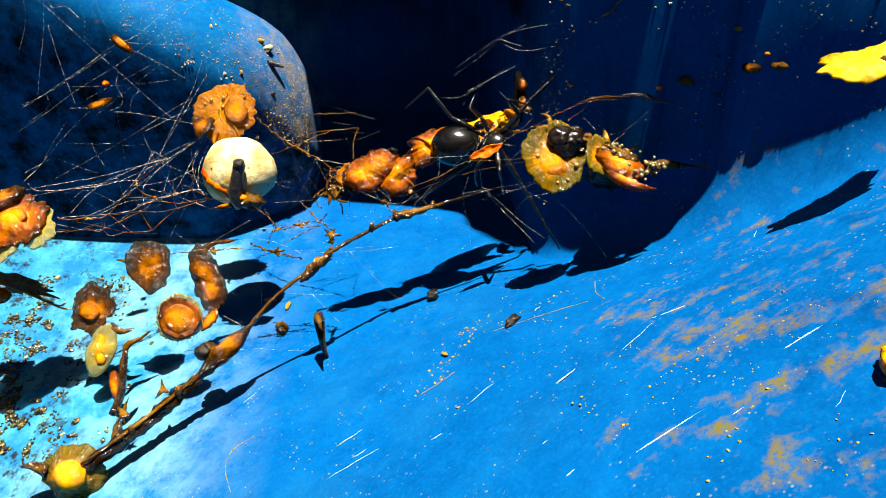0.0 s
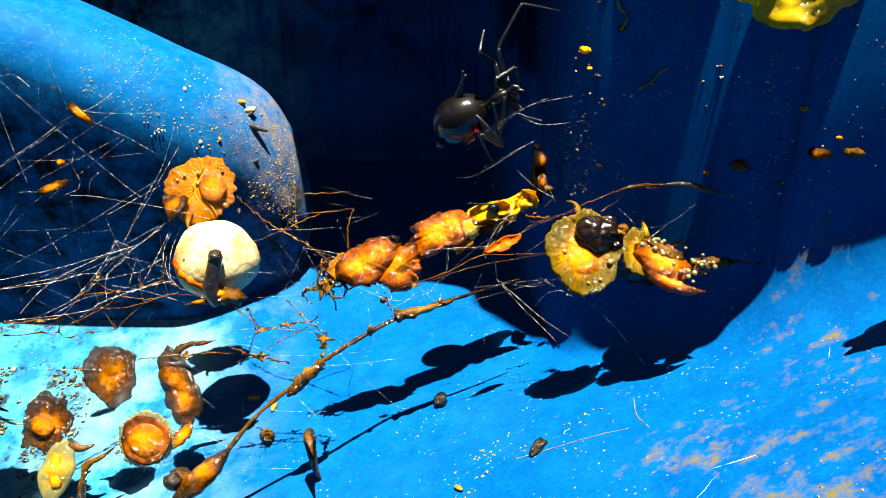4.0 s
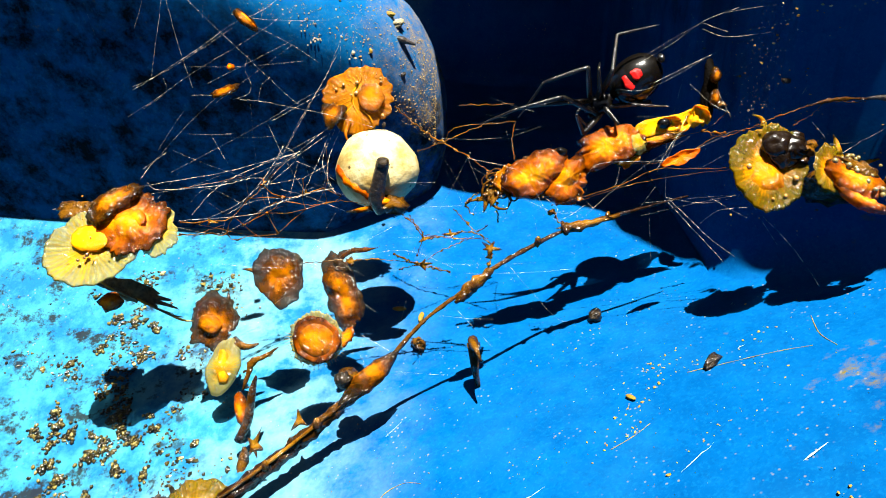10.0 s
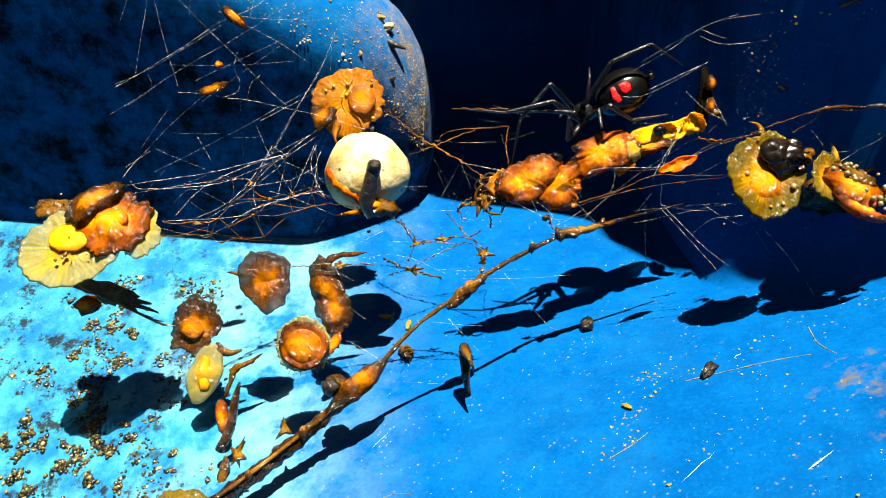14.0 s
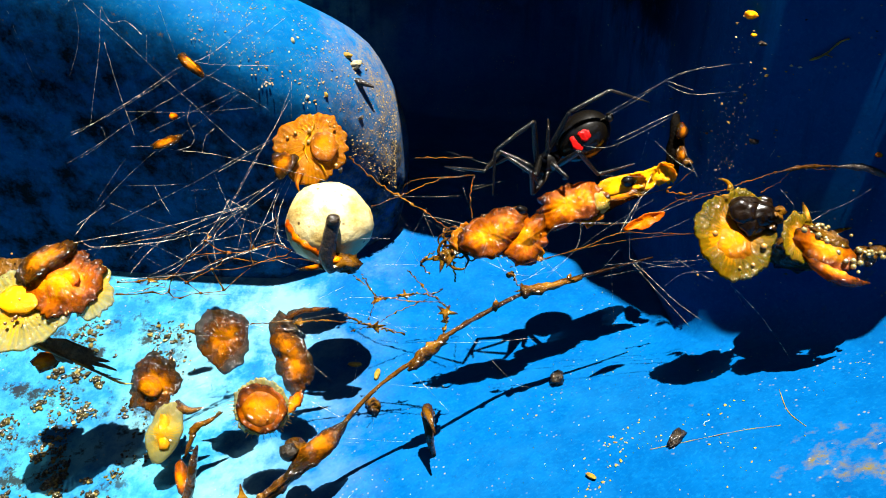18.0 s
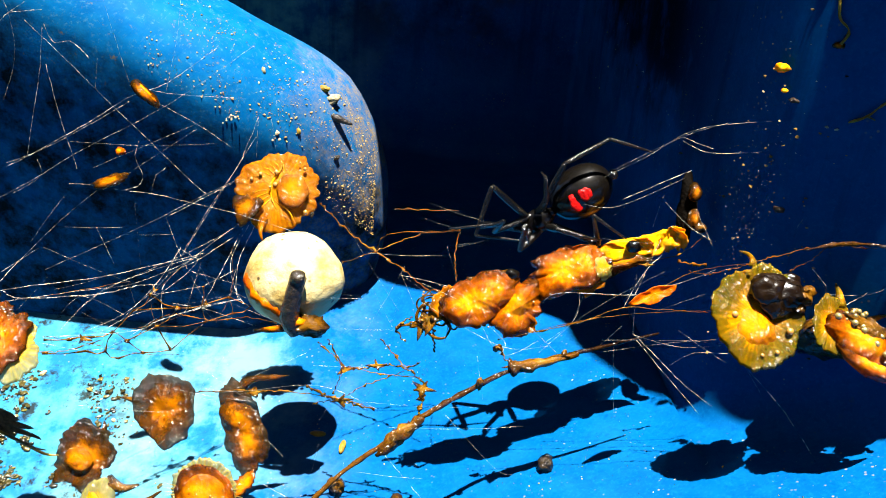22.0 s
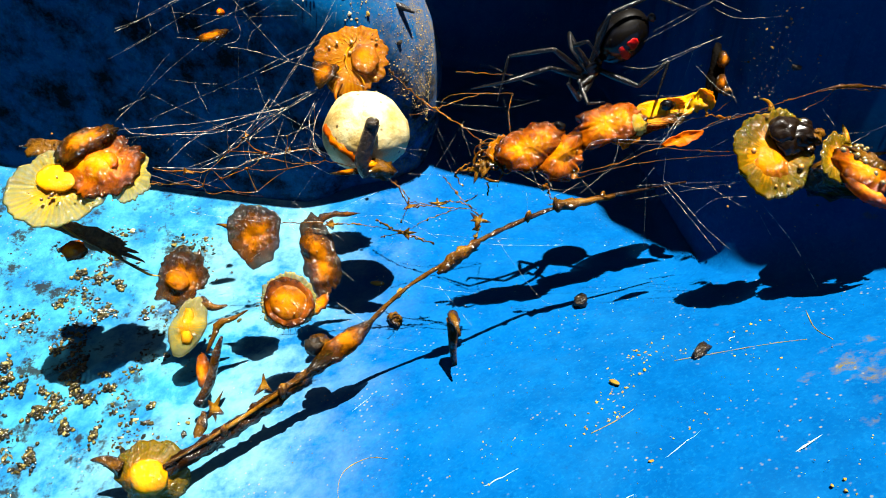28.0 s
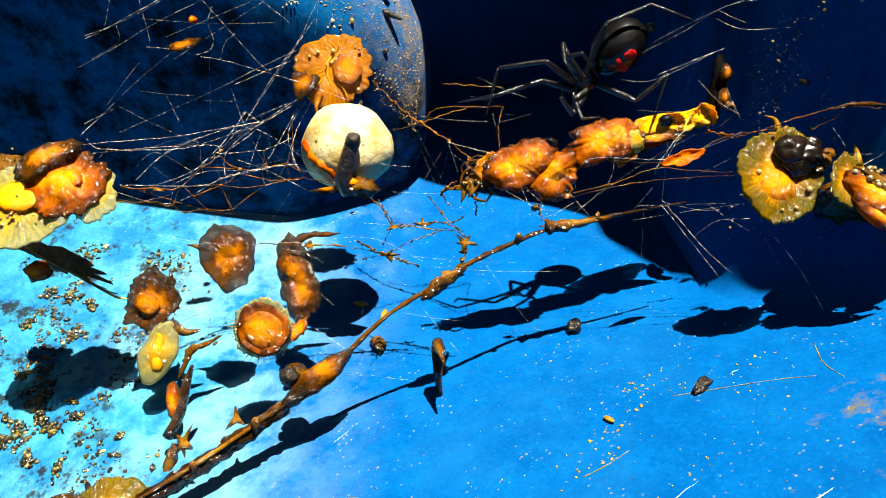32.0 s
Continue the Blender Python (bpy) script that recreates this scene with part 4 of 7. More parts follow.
    part("core", sheet(10.6, 4.6, 107, 0.16, 1.2, ((0, 0, 3, 0.8),), 0.3, 0.9, 6, 12, 60), russet, t, "brown wet core").matrix_local = pose(0.4 * MM, 4.6 * MM, 2.0 * MM, 0, 0, 38)
    part("ember", lump_mesh((2.8, 1.7, 0.5), 0.35, 11, 10, 14, centre=(3.4, 1.8, 2.2)), ember, t, "orange-red flesh")
    part("wing", sheet(8.0, 3.4, 109, 0.3, 0.6, (), 0.3, 0.7, 6, 8, 34), umber, t, "dark torn flap").matrix_local = pose(-7.6 * MM, 4.6 * MM, -0.6 * MM, 0, 0, 8)
    beads(t, 19, 4, 15, 13, 1.9, (0.2, 0.4))
    beads(t, 20, 30, 14, 12, 2.2, (0.1, 0.3), dew_bead)
    t = thing("bark_scrap", facing(-88.4, 142.5, 26.4, -18), "grey-brown frayed bark scrap under the large husk", "bark")
    part("flake", sheet(20, 3.6, 111, 0.3, 0.6, (), 0.3, 0.8, 9, 9, 56), frayed_bark, t)
    for k in range(7):
        part("fibre", tube_mesh([(-6 + 2.5 * k, 0.6 - 0.3 * k, 0.4), (-2 + 2.5 * k, -0.2 - 0.2 * k, 0.8), (3 + 2.0 * k, -0.9, 0.6)], [0.2, 0.22, 0.05], 5, 3), straw if k % 3 == 0 else frayed_bark, t)
    t = thing("bottom_husk", facing(-67.5, 113, 2.6, 0), "yellow domed husk low on the tub floor by the twig", "husk")
    part("flesh", sheet(11.5, 10.5, 121, 0.1, 0.9, ((0, 0, 4.6, 2.0),), -0.8, 0.5, 7), olive, t)
    part("seed", lump_mesh((3.0, 2.8, 1.6), 0.15, 6, 10, 16, centre=(0.3, 0.2, 1.9)), gold, t, "yellow seed")
    part("barb", tube_mesh([(-4.6, 0.5, 0), (-7.4, 1.4, 0), (-9.6, 1.2, 0)], [1.4, 0.8, 0.15], 6, 4), umber, t)


def small_bits():
    solo("red_husk_flake", sheet(6.0, 2.6, 131, 0.22, 0.25, ((0, 0, 1.2, 0.3),), 0.8, 0.4, 3, 8, 40), flame, facing(8.1, 140.5, 54.7, 24), "small orange-red husk flake on silk", "husk")
    t = thing("dark_capsule", facing(15.6, 155, 61.6), "dark capsule with amber lumps hanging from the web", "capsule")
    part("shell", lump_mesh((1.2, 4.8, 1.0), 0.5, 3, 14, 16, centre=(-0.3, -0.4, -1.2)), dull_black, t)
    part("upper_lump", lump_mesh((0.95, 1.5, 0.9), 0.3, 5, 8, 10, centre=(0.1, 1.9, 0.7)), russet, t, "amber lump")
    part("lower_lump", lump_mesh((1.0, 1.7, 0.9), 0.4, 7, 8, 10, centre=(0.2, -2.1, 0.6)), russet, t, "brown lump")
    part("foot_lump", lump_mesh((1.0, 0.8, 0.8), 0.3, 8, 8, 10, centre=(1.1, -3.2, 0.8)), umber, t)
    t = thing("curled_flake", facing(-66.8, 168, 68.8, -38), "curled rust-brown flake in the upper web", "flake")
    part("flake", tube_mesh([(-2.6, 0.3, 0), (-0.8, 0.0, 0.3), (1.2, 0.1, 0.2), (2.8, -0.2, 0)], [0.8, 1.05, 0.95, 0.3], 8, 4), russet, t)
    part("edge", tube_mesh([(-2.4, 0.5, 0.6), (0, 0.5, 1.0), (2.2, 0.3, 0.7)], [0.2, 0.3, 0.1], 5, 3), ember, t)
    solo("brown_flake", sheet(4.6, 1.7, 141, 0.25, 0.6, (), 0.2, 0.5, 5, 7, 26), russet, facing(-67.7, 154, 60.1, 18), "brown flake in the upper web", "flake")
    solo("amber_crumb", lump_mesh((0.75, 0.6, 0.6), 0.3, 4), amber, facing(-67.5, 158, 63.1), "tiny amber crumb in the web", "crumb")
    solo("seed_grain", lump_mesh((1.2, 3.2, 1.0), 0.2, 6), amber, facing(-64.7, 130, 9.8, 8), "amber seed grain held on a thread", "seed")
    solo("forked_scrap", tube_mesh([(-1.2, -4.4, 0), (0, -1.0, 0.2), (0.4, 0.6, 0.2), (3.2, 2.2, 0), (5.2, 3.6, 0)], [0.15, 0.5, 0.7, 0.4, 0.08], 8, 5, 0.5), resin, facing(-64.2, 136, 14.6), "forked amber silk scrap", "scrap")
    solo("dark_grain", lump_mesh((1.1, 3.4, 1.0), 0.3, 9), umber, facing(-63.7, 124.0, 2.0, -6), "dark wet grain beside the twig", "seed")
    t = thing("pod_seed", facing(-44.6, 127.6, 19.2, 0), "dark round seed beside the thick twig", "seed")
    part("husk", lump_mesh((2.0, 1.8, 1.7), 0.25, 3), umber, t)
    solo("dark_stick", tube_mesh([(-4.5, 0.1, 0), (-1.5, 0.4, 0.2), (1.5, -0.2, 0.3), (4.4, -0.4, 0)], [0.12, 0.5, 0.45, 0.1], 8, 6, 0.5), stem_dark, facing(34.5, 131.5, 66.9, -6), "dark wet stick fragment by the wall", "stick")
    solo("brown_sprig", tube_mesh([(-4.6, -0.6, 0), (-1.5, 0.2, 0.2), (1.5, 0.5, 0.3), (5.2, 0.5, 0)], [0.06, 0.28, 0.24, 0.05], 8, 6, 0.7), twig_bark, facing(27.4, 134, 66.0, 0), "brown sprig in the web above the husks", "sprig")


def big_shells():
    t = thing("big_yellow_husk", facing(43.0, 130.4, 96.8, 0, 2), "big yellow crumpled husk hanging high on the wall", "husk")
    part("flesh", sheet(18.4, 13.9, 151, 0.09, 1.5, ((4, -1, 6, 1.4), (-4, 1, 6, 1.2)), 0.4, 1.1, 6, 18, 84), lemon, t)
    part("pulp", sheet(13, 9, 153, 0.16, 1.4, ((-2, 0, 4, 0.8), (3, 1, 4, 0.6)), -1.6, 1.1, 6, 14, 64), gold, t, "yellow pulp").matrix_local = pose(-1 * MM, 1.6 * MM, 1.4 * MM, 0, 0, 10)
    t = thing("yellow_shard", facing(60.5, 112, 77.4, 14, -42), "yellow leafy husk shard at the wall", "husk")
    part("flesh", sheet(14, 8.0, 155, 0.15, 0.6, ((2, 0, 2.4, 0.8),), 0.4, 0.9, 6), lemon, t)
    part("crust", sheet(6, 2.4, 157, 0.3, 0.7, (), 0.2, 0.6, 6, 7, 28), umber, t, "dark crust").matrix_local = pose(2.6 * MM, -1.4 * MM, 0.9 * MM, 0, 0, 0)


cream_pod()
amber_disc()
long_strip()
right_husks()
left_husks()
small_bits()
big_shells()


# ---- the twig ----
def long_twig():
    t = thing("long_twig", pose(0, 0, 0), "long thin brown twig wrapped in sticky silk, rising across the web", "twig")
    line = [(-66, 112, 3.5), (-58, 117, 7.8), (-51.2, 121, 11.9), (-45.3, 124, 16.4), (-40.3, 127, 19.8), (-36.9, 129, 23.5), (-31.6, 131, 29.3), (-23.9, 133.7, 34.6), (-20.4, 135, 37.2), (-9.2, 140.6, 41.1), (3.1, 143, 44.2), (11.5, 145, 45.9)]
    part("stem", tube_mesh(line, [1.2, 1.3, 1.2, 0.9, 0.6, 0.42, 0.3, 0.4, 0.4, 0.34, 0.28, 0.15], 12, 12, 0.45), twig_bark, t)
    part("swelling", tube_mesh([(-45.5, 123.4, 16.8), (-42, 125.6, 19.6), (-39, 127, 22.0), (-36.2, 128.4, 24.6)], [0.5, 1.9, 1.7, 0.12], 16, 8, 0.12), russet, t, "thick red-brown swelling")
    part("knob", lump_mesh((1.5, 1.3, 1.4), 0.35, 5, 10, 14, centre=(-45.2, 125.6, 20.4)), soil, t, "dark round knob")
    for k, (r, o) in enumerate(((0.34, 0.9), (0.28, -0.8))):
        part("strand", tube_mesh([(-65, 112.5 + o, 5.0 - o), (-57, 117.5 + o, 8.9 - o), (-50, 121.5 + o, 13.2 - o), (-43, 125 + o, 18.6)], [r, r * 1.3, r, 0.1], 7, 8, 0.5), resin, t)
    for w, h, seed, place in ((5.5, 7.0, 61, (-59.5, 119.5, 11.0)), (4.0, 5.0, 67, (-52, 121.5, 15.0))):
        part("flap", web_film(w, h, seed), film_silk, t, "torn brown film").matrix_local = facing(*place)
    part("wrap", tube_mesh([(-27, 132.2, 31.8), (-24.2, 133, 34.4), (-21, 134.2, 37.2)], [0.3, 1.2, 0.4], 12, 8, 0.7), resin, t, "sticky brown silk wrap")
    part("wrap", tube_mesh([(-9.5, 140, 41.6), (-6, 141, 42.0), (0, 142, 43.6)], [0.9, 0.7, 0.35], 10, 8, 0.7), resin, t)
    for x, y, z, r in ((-57, 116.5, 9.4, 1.0), (-49, 121, 14.6, 1.3), (-13.6, 138, 40.4, 0.8), (-2, 141.8, 43.4, 0.7)):
        part("spur", lump_mesh((r * 0.6, r * 0.5, r * 1.2), 0.4, x, 8, 10, centre=(x, y, z)), resin, t)
    part("side_branch", tube_mesh([(-64.5, 126, 6), (-62.6, 127, 10), (-61.6, 128, 15), (-60.8, 129, 18)], [0.9, 0.8, 0.7, 0.2], 8, 4), twig_bark, t)


long_twig()


# ---- web ----
def web_thing(name, label):
    ob = thing(name, pose(0, 0, 0), label, "spider web")
    ob["rough_mesh"] = 0
    return ob


upper_web = web_thing("upper_web", "fine white silk threads strung below the blue arm")
middle_web = web_thing("middle_web", "tangled pale and brown silk threads beside the round pod")
ball_web = web_thing("pod_web", "brown sticky threads running from the round pod to the husk strip")
right_web = web_thing("right_web", "brown and white threads holding the wet husks")
lower_web = web_thing("lower_web", "thick brown sticky silk hanging under the husk strip")
strand_count = [0]


def strand(web, radius, mat, *points):
    strand_count[0] += 1
    rnd = random.Random(strand_count[0])
    brown = mat is resin
    n = 14 if brown else 7
    pts = along(points, n)
    jitter = radius * (0.45 if brown else 0.3)
    pts = [p + Vector((rnd.gauss(0, jitter), rnd.gauss(0, jitter), rnd.gauss(0, jitter))) if 0 < i < len(pts) - 1 else p for i, p in enumerate(pts)]
    radii = []
    for i in range(len(pts)):
        lumpy = 1 + (1.5 * max(0.0, rnd.gauss(-0.15, 0.9)) if brown else 0.5 * max(0.0, rnd.gauss(0, 0.6)))
        radii.append(radius * lumpy * ((0.29 if radius < 0.22 else 0.34) if brown else 0.28))
    for i in range(0, len(pts) - 1, n):
        radii[i] *= 1.7 if brown else 1.1
    part("thread", tube_mesh(pts, radii, 6 if brown else 4, 0, 0.5 if brown else 0.0), mat, web)


strand(upper_web, 0.12, silk, (-90.7, 168.0, 55.5), (-87.0, 168.0, 57.4), (-82.4, 168.0, 60.2), (-76.0, 168.0, 64.0), (-69.2, 168.0, 68.4), (-63.2, 168.0, 71.0), (-55.4, 168.0, 76.7))
strand(upper_web, 0.09, silk, (-90.6, 168.0, 56.1), (-82.8, 168.0, 59.6), (-69.5, 168.0, 67.6))
strand(upper_web, 0.07, silk, (-91.5, 166.0, 50.9), (-84.6, 166.0, 55.0), (-79.5, 166.0, 58.4), (-73.4, 166.0, 62.0), (-68.1, 166.0, 64.9), (-60.7, 166.0, 69.5), (-52.6, 166.0, 75.4), (-49.1, 166.0, 78.0))
strand(upper_web, 0.12, silk, (-79.2, 164.0, 79.0), (-80.8, 164.0, 72.1), (-84.7, 164.0, 59.3))
strand(upper_web, 0.11, silk, (-79.5, 164.0, 73.6), (-78.7, 164.0, 65.9), (-77.3, 164.0, 57.4))
strand(upper_web, 0.05, silk, (-81.5, 160.0, 81.6), (-81.4, 160.0, 77.6), (-82.3, 160.0, 73.7), (-84.5, 160.0, 69.1))
strand(upper_web, 0.14, silk, (-82.9, 160.0, 80.4), (-81.5, 160.0, 81.6), (-79.0, 160.0, 83.2))
strand(upper_web, 0.08, silk, (-81.5, 160.0, 81.6), (-76.8, 160.0, 82.3))
strand(upper_web, 0.07, silk, (-81.5, 160.0, 81.6), (-81.9, 160.0, 83.2))
strand(upper_web, 0.06, silk, (-82.7, 166.0, 79.5), (-77.6, 166.0, 74.2), (-72.1, 166.0, 68.2), (-67.3, 166.0, 63.2), (-60.4, 166.0, 55.9), (-58.0, 166.0, 53.8))
strand(upper_web, 0.09, silk, (-78.9, 164.0, 79.5), (-77.9, 164.0, 77.0), (-75.3, 164.0, 77.2), (-73.0, 164.0, 75.0))
strand(upper_web, 0.05, silk, (-72.4, 170.0, 82.3), (-71.1, 170.0, 75.2), (-70.0, 170.0, 70.1))
strand(upper_web, 0.06, silk, (-61.5, 172.0, 82.7), (-62.8, 172.0, 76.3), (-65.1, 172.0, 68.3))
strand(upper_web, 0.06, silk, (-70.1, 170.0, 69.6), (-64.1, 170.0, 68.7), (-57.0, 170.0, 68.6), (-52.0, 170.0, 68.7))
strand(upper_web, 0.08, silk, (-73.8, 154.0, 59.2), (-69.8, 154.0, 59.2), (-66.4, 154.0, 58.7))
strand(upper_web, 0.1, silk, (-63.0, 154.0, 66.4), (-63.8, 154.0, 63.8), (-63.1, 154.0, 61.4), (-63.8, 154.0, 59.6), (-66.2, 154.0, 58.7))
strand(upper_web, 0.11, silk, (-59.6, 154.0, 62.6), (-61.3, 154.0, 61.0), (-62.1, 154.0, 58.5))
strand(upper_web, 0.07, silk, (-66.9, 155.0, 58.2), (-62.4, 155.0, 58.0), (-56.4, 155.0, 56.9), (-49.9, 155.0, 55.6), (-42.4, 155.0, 53.5))
strand(upper_web, 0.05, silk, (-69.0, 152.0, 59.3), (-75.3, 152.0, 53.9), (-82.7, 152.0, 46.5))
strand(upper_web, 0.12, silk, (-60.9, 160.0, 45.3), (-55.7, 160.0, 54.3), (-50.9, 160.0, 61.5), (-47.6, 160.0, 69.1))
strand(upper_web, 0.07, silk, (-49.1, 166.0, 67.2), (-49.7, 166.0, 60.4))
strand(upper_web, 0.06, silk, (-47.1, 166.0, 66.8), (-46.6, 166.0, 62.2))
strand(upper_web, 0.06, silk, (-49.9, 156.0, 60.8), (-57.2, 156.0, 56.7), (-64.8, 156.0, 52.2), (-80.7, 156.0, 43.7))
strand(upper_web, 0.05, silk, (-64.3, 166.0, 68.2), (-58.6, 166.0, 65.3), (-53.4, 166.0, 61.8))
strand(upper_web, 0.04, silk, (-56.7, 160.0, 66.6), (-65.4, 160.0, 60.5), (-71.8, 160.0, 55.9))
strand(upper_web, 0.04, silk, (-56.2, 160.0, 67.6), (-72.8, 160.0, 59.5))
strand(upper_web, 0.05, silk, (-80.0, 158.0, 61.0), (-80.0, 158.0, 58.4), (-84.6, 158.0, 55.3))
strand(upper_web, 0.05, silk, (-75.4, 172.0, 73.0), (-76.3, 172.0, 68.4))
strand(upper_web, 0.04, silk, (-76.9, 158.0, 55.3), (-79.3, 158.0, 52.5), (-83.3, 158.0, 47.3))
# a net of sticky cells between the large husk and the pod
NET = {"A": (-74.4, 141.2, 40.9), "B": (-71.7, 143, 40), "C": (-69.3, 144.5, 39.6), "D": (-66.8, 146.1, 39.7), "E": (-65.4, 147, 37.6), "F": (-61.6, 149.2, 39), "G": (-58.8, 150.7, 41.5), "H": (-55.7, 152.5, 41.1), "I": (-52.1, 154.5, 41.7), "J": (-49.2, 156, 39.4), "K": (-51.7, 154.7, 38.7), "L": (-55.3, 152.7, 38.2), "M": (-60.2, 150, 34.4), "N": (-63.7, 148.1, 34.9), "O": (-66.7, 146.3, 34.9), "P": (-68.1, 145.4, 36.6), "Q": (-70.2, 144.1, 37.4), "R": (-61.8, 148.9, 44.6), "S": (-59.4, 150.3, 47.6), "T": (-55.6, 152.5, 49), "U": (-50.9, 155.1, 51.8), "V": (-55.3, 152.7, 44.4), "W": (-50.9, 155.1, 46.3), "X": (-57.8, 151.1, 51.4), "Y": (-74.9, 141, 38.7), "Z": (-64.1, 147.6, 42.6)}


def sticky_net():
    rnd = random.Random(91)
    for a, b in "AB BC CD DE EF FG GH HI IJ JK KL LF FM MN NO OP PQ QY PD NE ML GR ZG ZD ZR KI LH VH".split():
        p, q = Vector(NET[a]), Vector(NET[b])
        sag = (p + q) / 2 + Vector((rnd.gauss(0, 0.15), 0, rnd.gauss(-0.15, 0.2)))
        r = rnd.uniform(0.05, 0.12)
        part("thread", tube_mesh([p, p.lerp(sag, 0.45), sag, q.lerp(sag, 0.45), q], [r * 2.2, r, r * 0.7, r, r * 2.2], 6, 4, 0.4), resin, middle_web)
    for a, b in "RS ST TU RV VW XS XT IW".split():
        strand(middle_web, 0.09, silk, NET[a], NET[b])
    for a in "BEFGRN":
        s = rnd.uniform(0.25, 0.5)
        part("knot", lump_mesh((s * 1.3, s, s * 0.7), 0.5, rnd.random() * 50, 7, 9, 1.3, NET[a]), russet, middle_web, "amber sticky knot")


sticky_net()
strand(middle_web, 0.07, silk, (-51.1, 172, 61.8), (-59.2, 156, 47.8))
strand(middle_web, 0.08, silk, (-53.9, 166, 55.8), (-61.3, 158, 53.3))
strand(middle_web, 0.09, silk, (-52.1, 166, 49.6), (-57.1, 161.3, 46.6), (-62.6, 156.7, 42.2), (-61.7, 152, 39.1))
strand(middle_web, 0.08, silk, (-52, 166, 49.2), (-53.5, 159, 45.4), (-55.4, 152, 41.6))
strand(middle_web, 0.14, silk, (-50.4, 166, 48.9), (-52.1, 161.3, 44.5), (-51.4, 156.7, 41.2), (-47.7, 152, 41.2))
strand(middle_web, 0.08, silk, (-51.4, 166, 48.9), (-52.8, 159, 45.4), (-49.9, 152, 42.9))
strand(middle_web, 0.09, silk, (-98, 144, 41.4), (-90.6, 146.4, 42.3), (-82.8, 148.8, 44.1), (-70.2, 151.2, 45.7), (-62.1, 153.6, 47.2), (-55.8, 156, 48.3))
strand(middle_web, 0.16, silk, (-79.1, 142, 47.8), (-78.3, 144.5, 45.4), (-68.3, 147, 45.4), (-64.1, 149.5, 45.6), (-61.9, 152, 44.6))
strand(middle_web, 0.13, silk, (-74.9, 142, 40.8), (-67.9, 144, 40.5), (-62.7, 146, 40.4), (-60.5, 148, 41), (-54.2, 150, 42.5), (-49.9, 152, 42.9))
strand(middle_web, 0.06, silk, (-73.3, 144, 40.9), (-69.1, 149.3, 44.4), (-58.9, 154.7, 48.3), (-53.1, 160, 50.2))
strand(middle_web, 0.05, silk, (-61.4, 151, 39.6), (-60.6, 151, 33.9))
strand(middle_web, 0.07, silk, (-71.3, 146, 39.3), (-66.1, 149, 41.1), (-61.9, 152, 44.3))
strand(middle_web, 0.06, silk, (-69.8, 148, 35.5), (-68.9, 148, 38.5))
strand(middle_web, 0.17, resin, (-65.6, 150, 36.1), (-61, 149.6, 40.4), (-57.5, 149.2, 41.3), (-52.8, 148.8, 41), (-48, 148.4, 42.1), (-43.4, 148, 41.7))
strand(middle_web, 0.06, silk, (-61.8, 150, 40), (-69.2, 146.5, 36.2), (-76.8, 143, 39.2))
strand(middle_web, 0.08, resin, (-75.3, 143, 40.3), (-70.6, 145.3, 37.9), (-63.7, 147.7, 35), (-59, 150, 33.7))
strand(middle_web, 0.16, resin, (-82.4, 142, 38), (-74.4, 144.5, 36.7), (-69.2, 147, 37.5))
strand(middle_web, 0.05, silk, (-58.2, 152, 40), (-57.1, 158, 45.6))
strand(middle_web, 0.04, silk, (-54.7, 152, 41.6), (-59.3, 156, 47.1), (-62.6, 160, 52))
strand(middle_web, 0.05, silk, (-65.8, 148, 41.5), (-71.3, 148, 44.2), (-75, 148, 41.2))
strand(ball_web, 0.24, resin, (-39.4, 164, 54.3), (-33.8, 159.3, 51.4), (-25.6, 154.7, 48.3), (-19.7, 150, 46.3))
strand(ball_web, 0.20, resin, (-34.2, 152, 50.3), (-29.6, 154, 51.5), (-23.9, 156, 53.5), (-17.5, 158, 53.9))
strand(ball_web, 0.20, resin, (-17.3, 158, 53.9), (-17.9, 153, 52.6), (-17.6, 148, 50.7))
strand(ball_web, 0.10, resin, (-33.8, 160, 51.2), (-30.3, 159, 49), (-27.8, 158, 52.6), (-17.5, 157, 54.2))
strand(ball_web, 0.20, resin, (-27.3, 158, 56.7), (-17.7, 158, 57.1))
strand(ball_web, 0.07, silk, (-25.6, 151, 49.7), (-23.5, 151, 44.6))
strand(ball_web, 0.04, silk, (-33.9, 148, 41.4), (-23.4, 147, 42.8), (-14.3, 146, 46.7))
strand(ball_web, 0.08, silk, (-25.6, 150, 49.9), (-18.9, 150, 48.6), (-16, 150, 46.9))
strand(right_web, 0.14, resin, (4.5, 150, 53.3), (14.6, 153, 54.6), (19.7, 156, 57.8))
strand(right_web, 0.09, silk, (-5.4, 146, 45.6), (-4.4, 144, 51.6), (6, 142, 53.5), (11, 140, 56.7), (14.5, 138, 60))
strand(right_web, 0.06, silk, (-0.7, 144, 52.1), (-1.1, 143, 48.5), (-5.6, 142, 43.3))
strand(right_web, 0.12, resin, (-11.4, 142, 45.1), (-0.9, 140.5, 49.6), (4.3, 139, 53.1), (12, 137.5, 54), (15.5, 136, 55.1))
strand(right_web, 0.08, silk, (4.8, 141, 52.2), (7.2, 143.5, 55.9), (9.9, 146, 57.6))
strand(right_web, 0.06, silk, (6.1, 142, 52.8), (10.7, 150, 58.2))
strand(right_web, 0.16, resin, (11.9, 140, 58.6), (13.9, 139, 58.7), (16.2, 138, 60.1), (18.4, 137, 61.7), (20.5, 136, 63.3), (25.7, 135, 65.6), (31.1, 134, 66.1))
strand(right_web, 0.25, resin, (12.1, 145, 57.4), (15.9, 145, 56.9))
strand(right_web, 0.15, resin, (21.7, 134, 62.4), (24, 134, 64.2), (25.2, 134, 65.9))
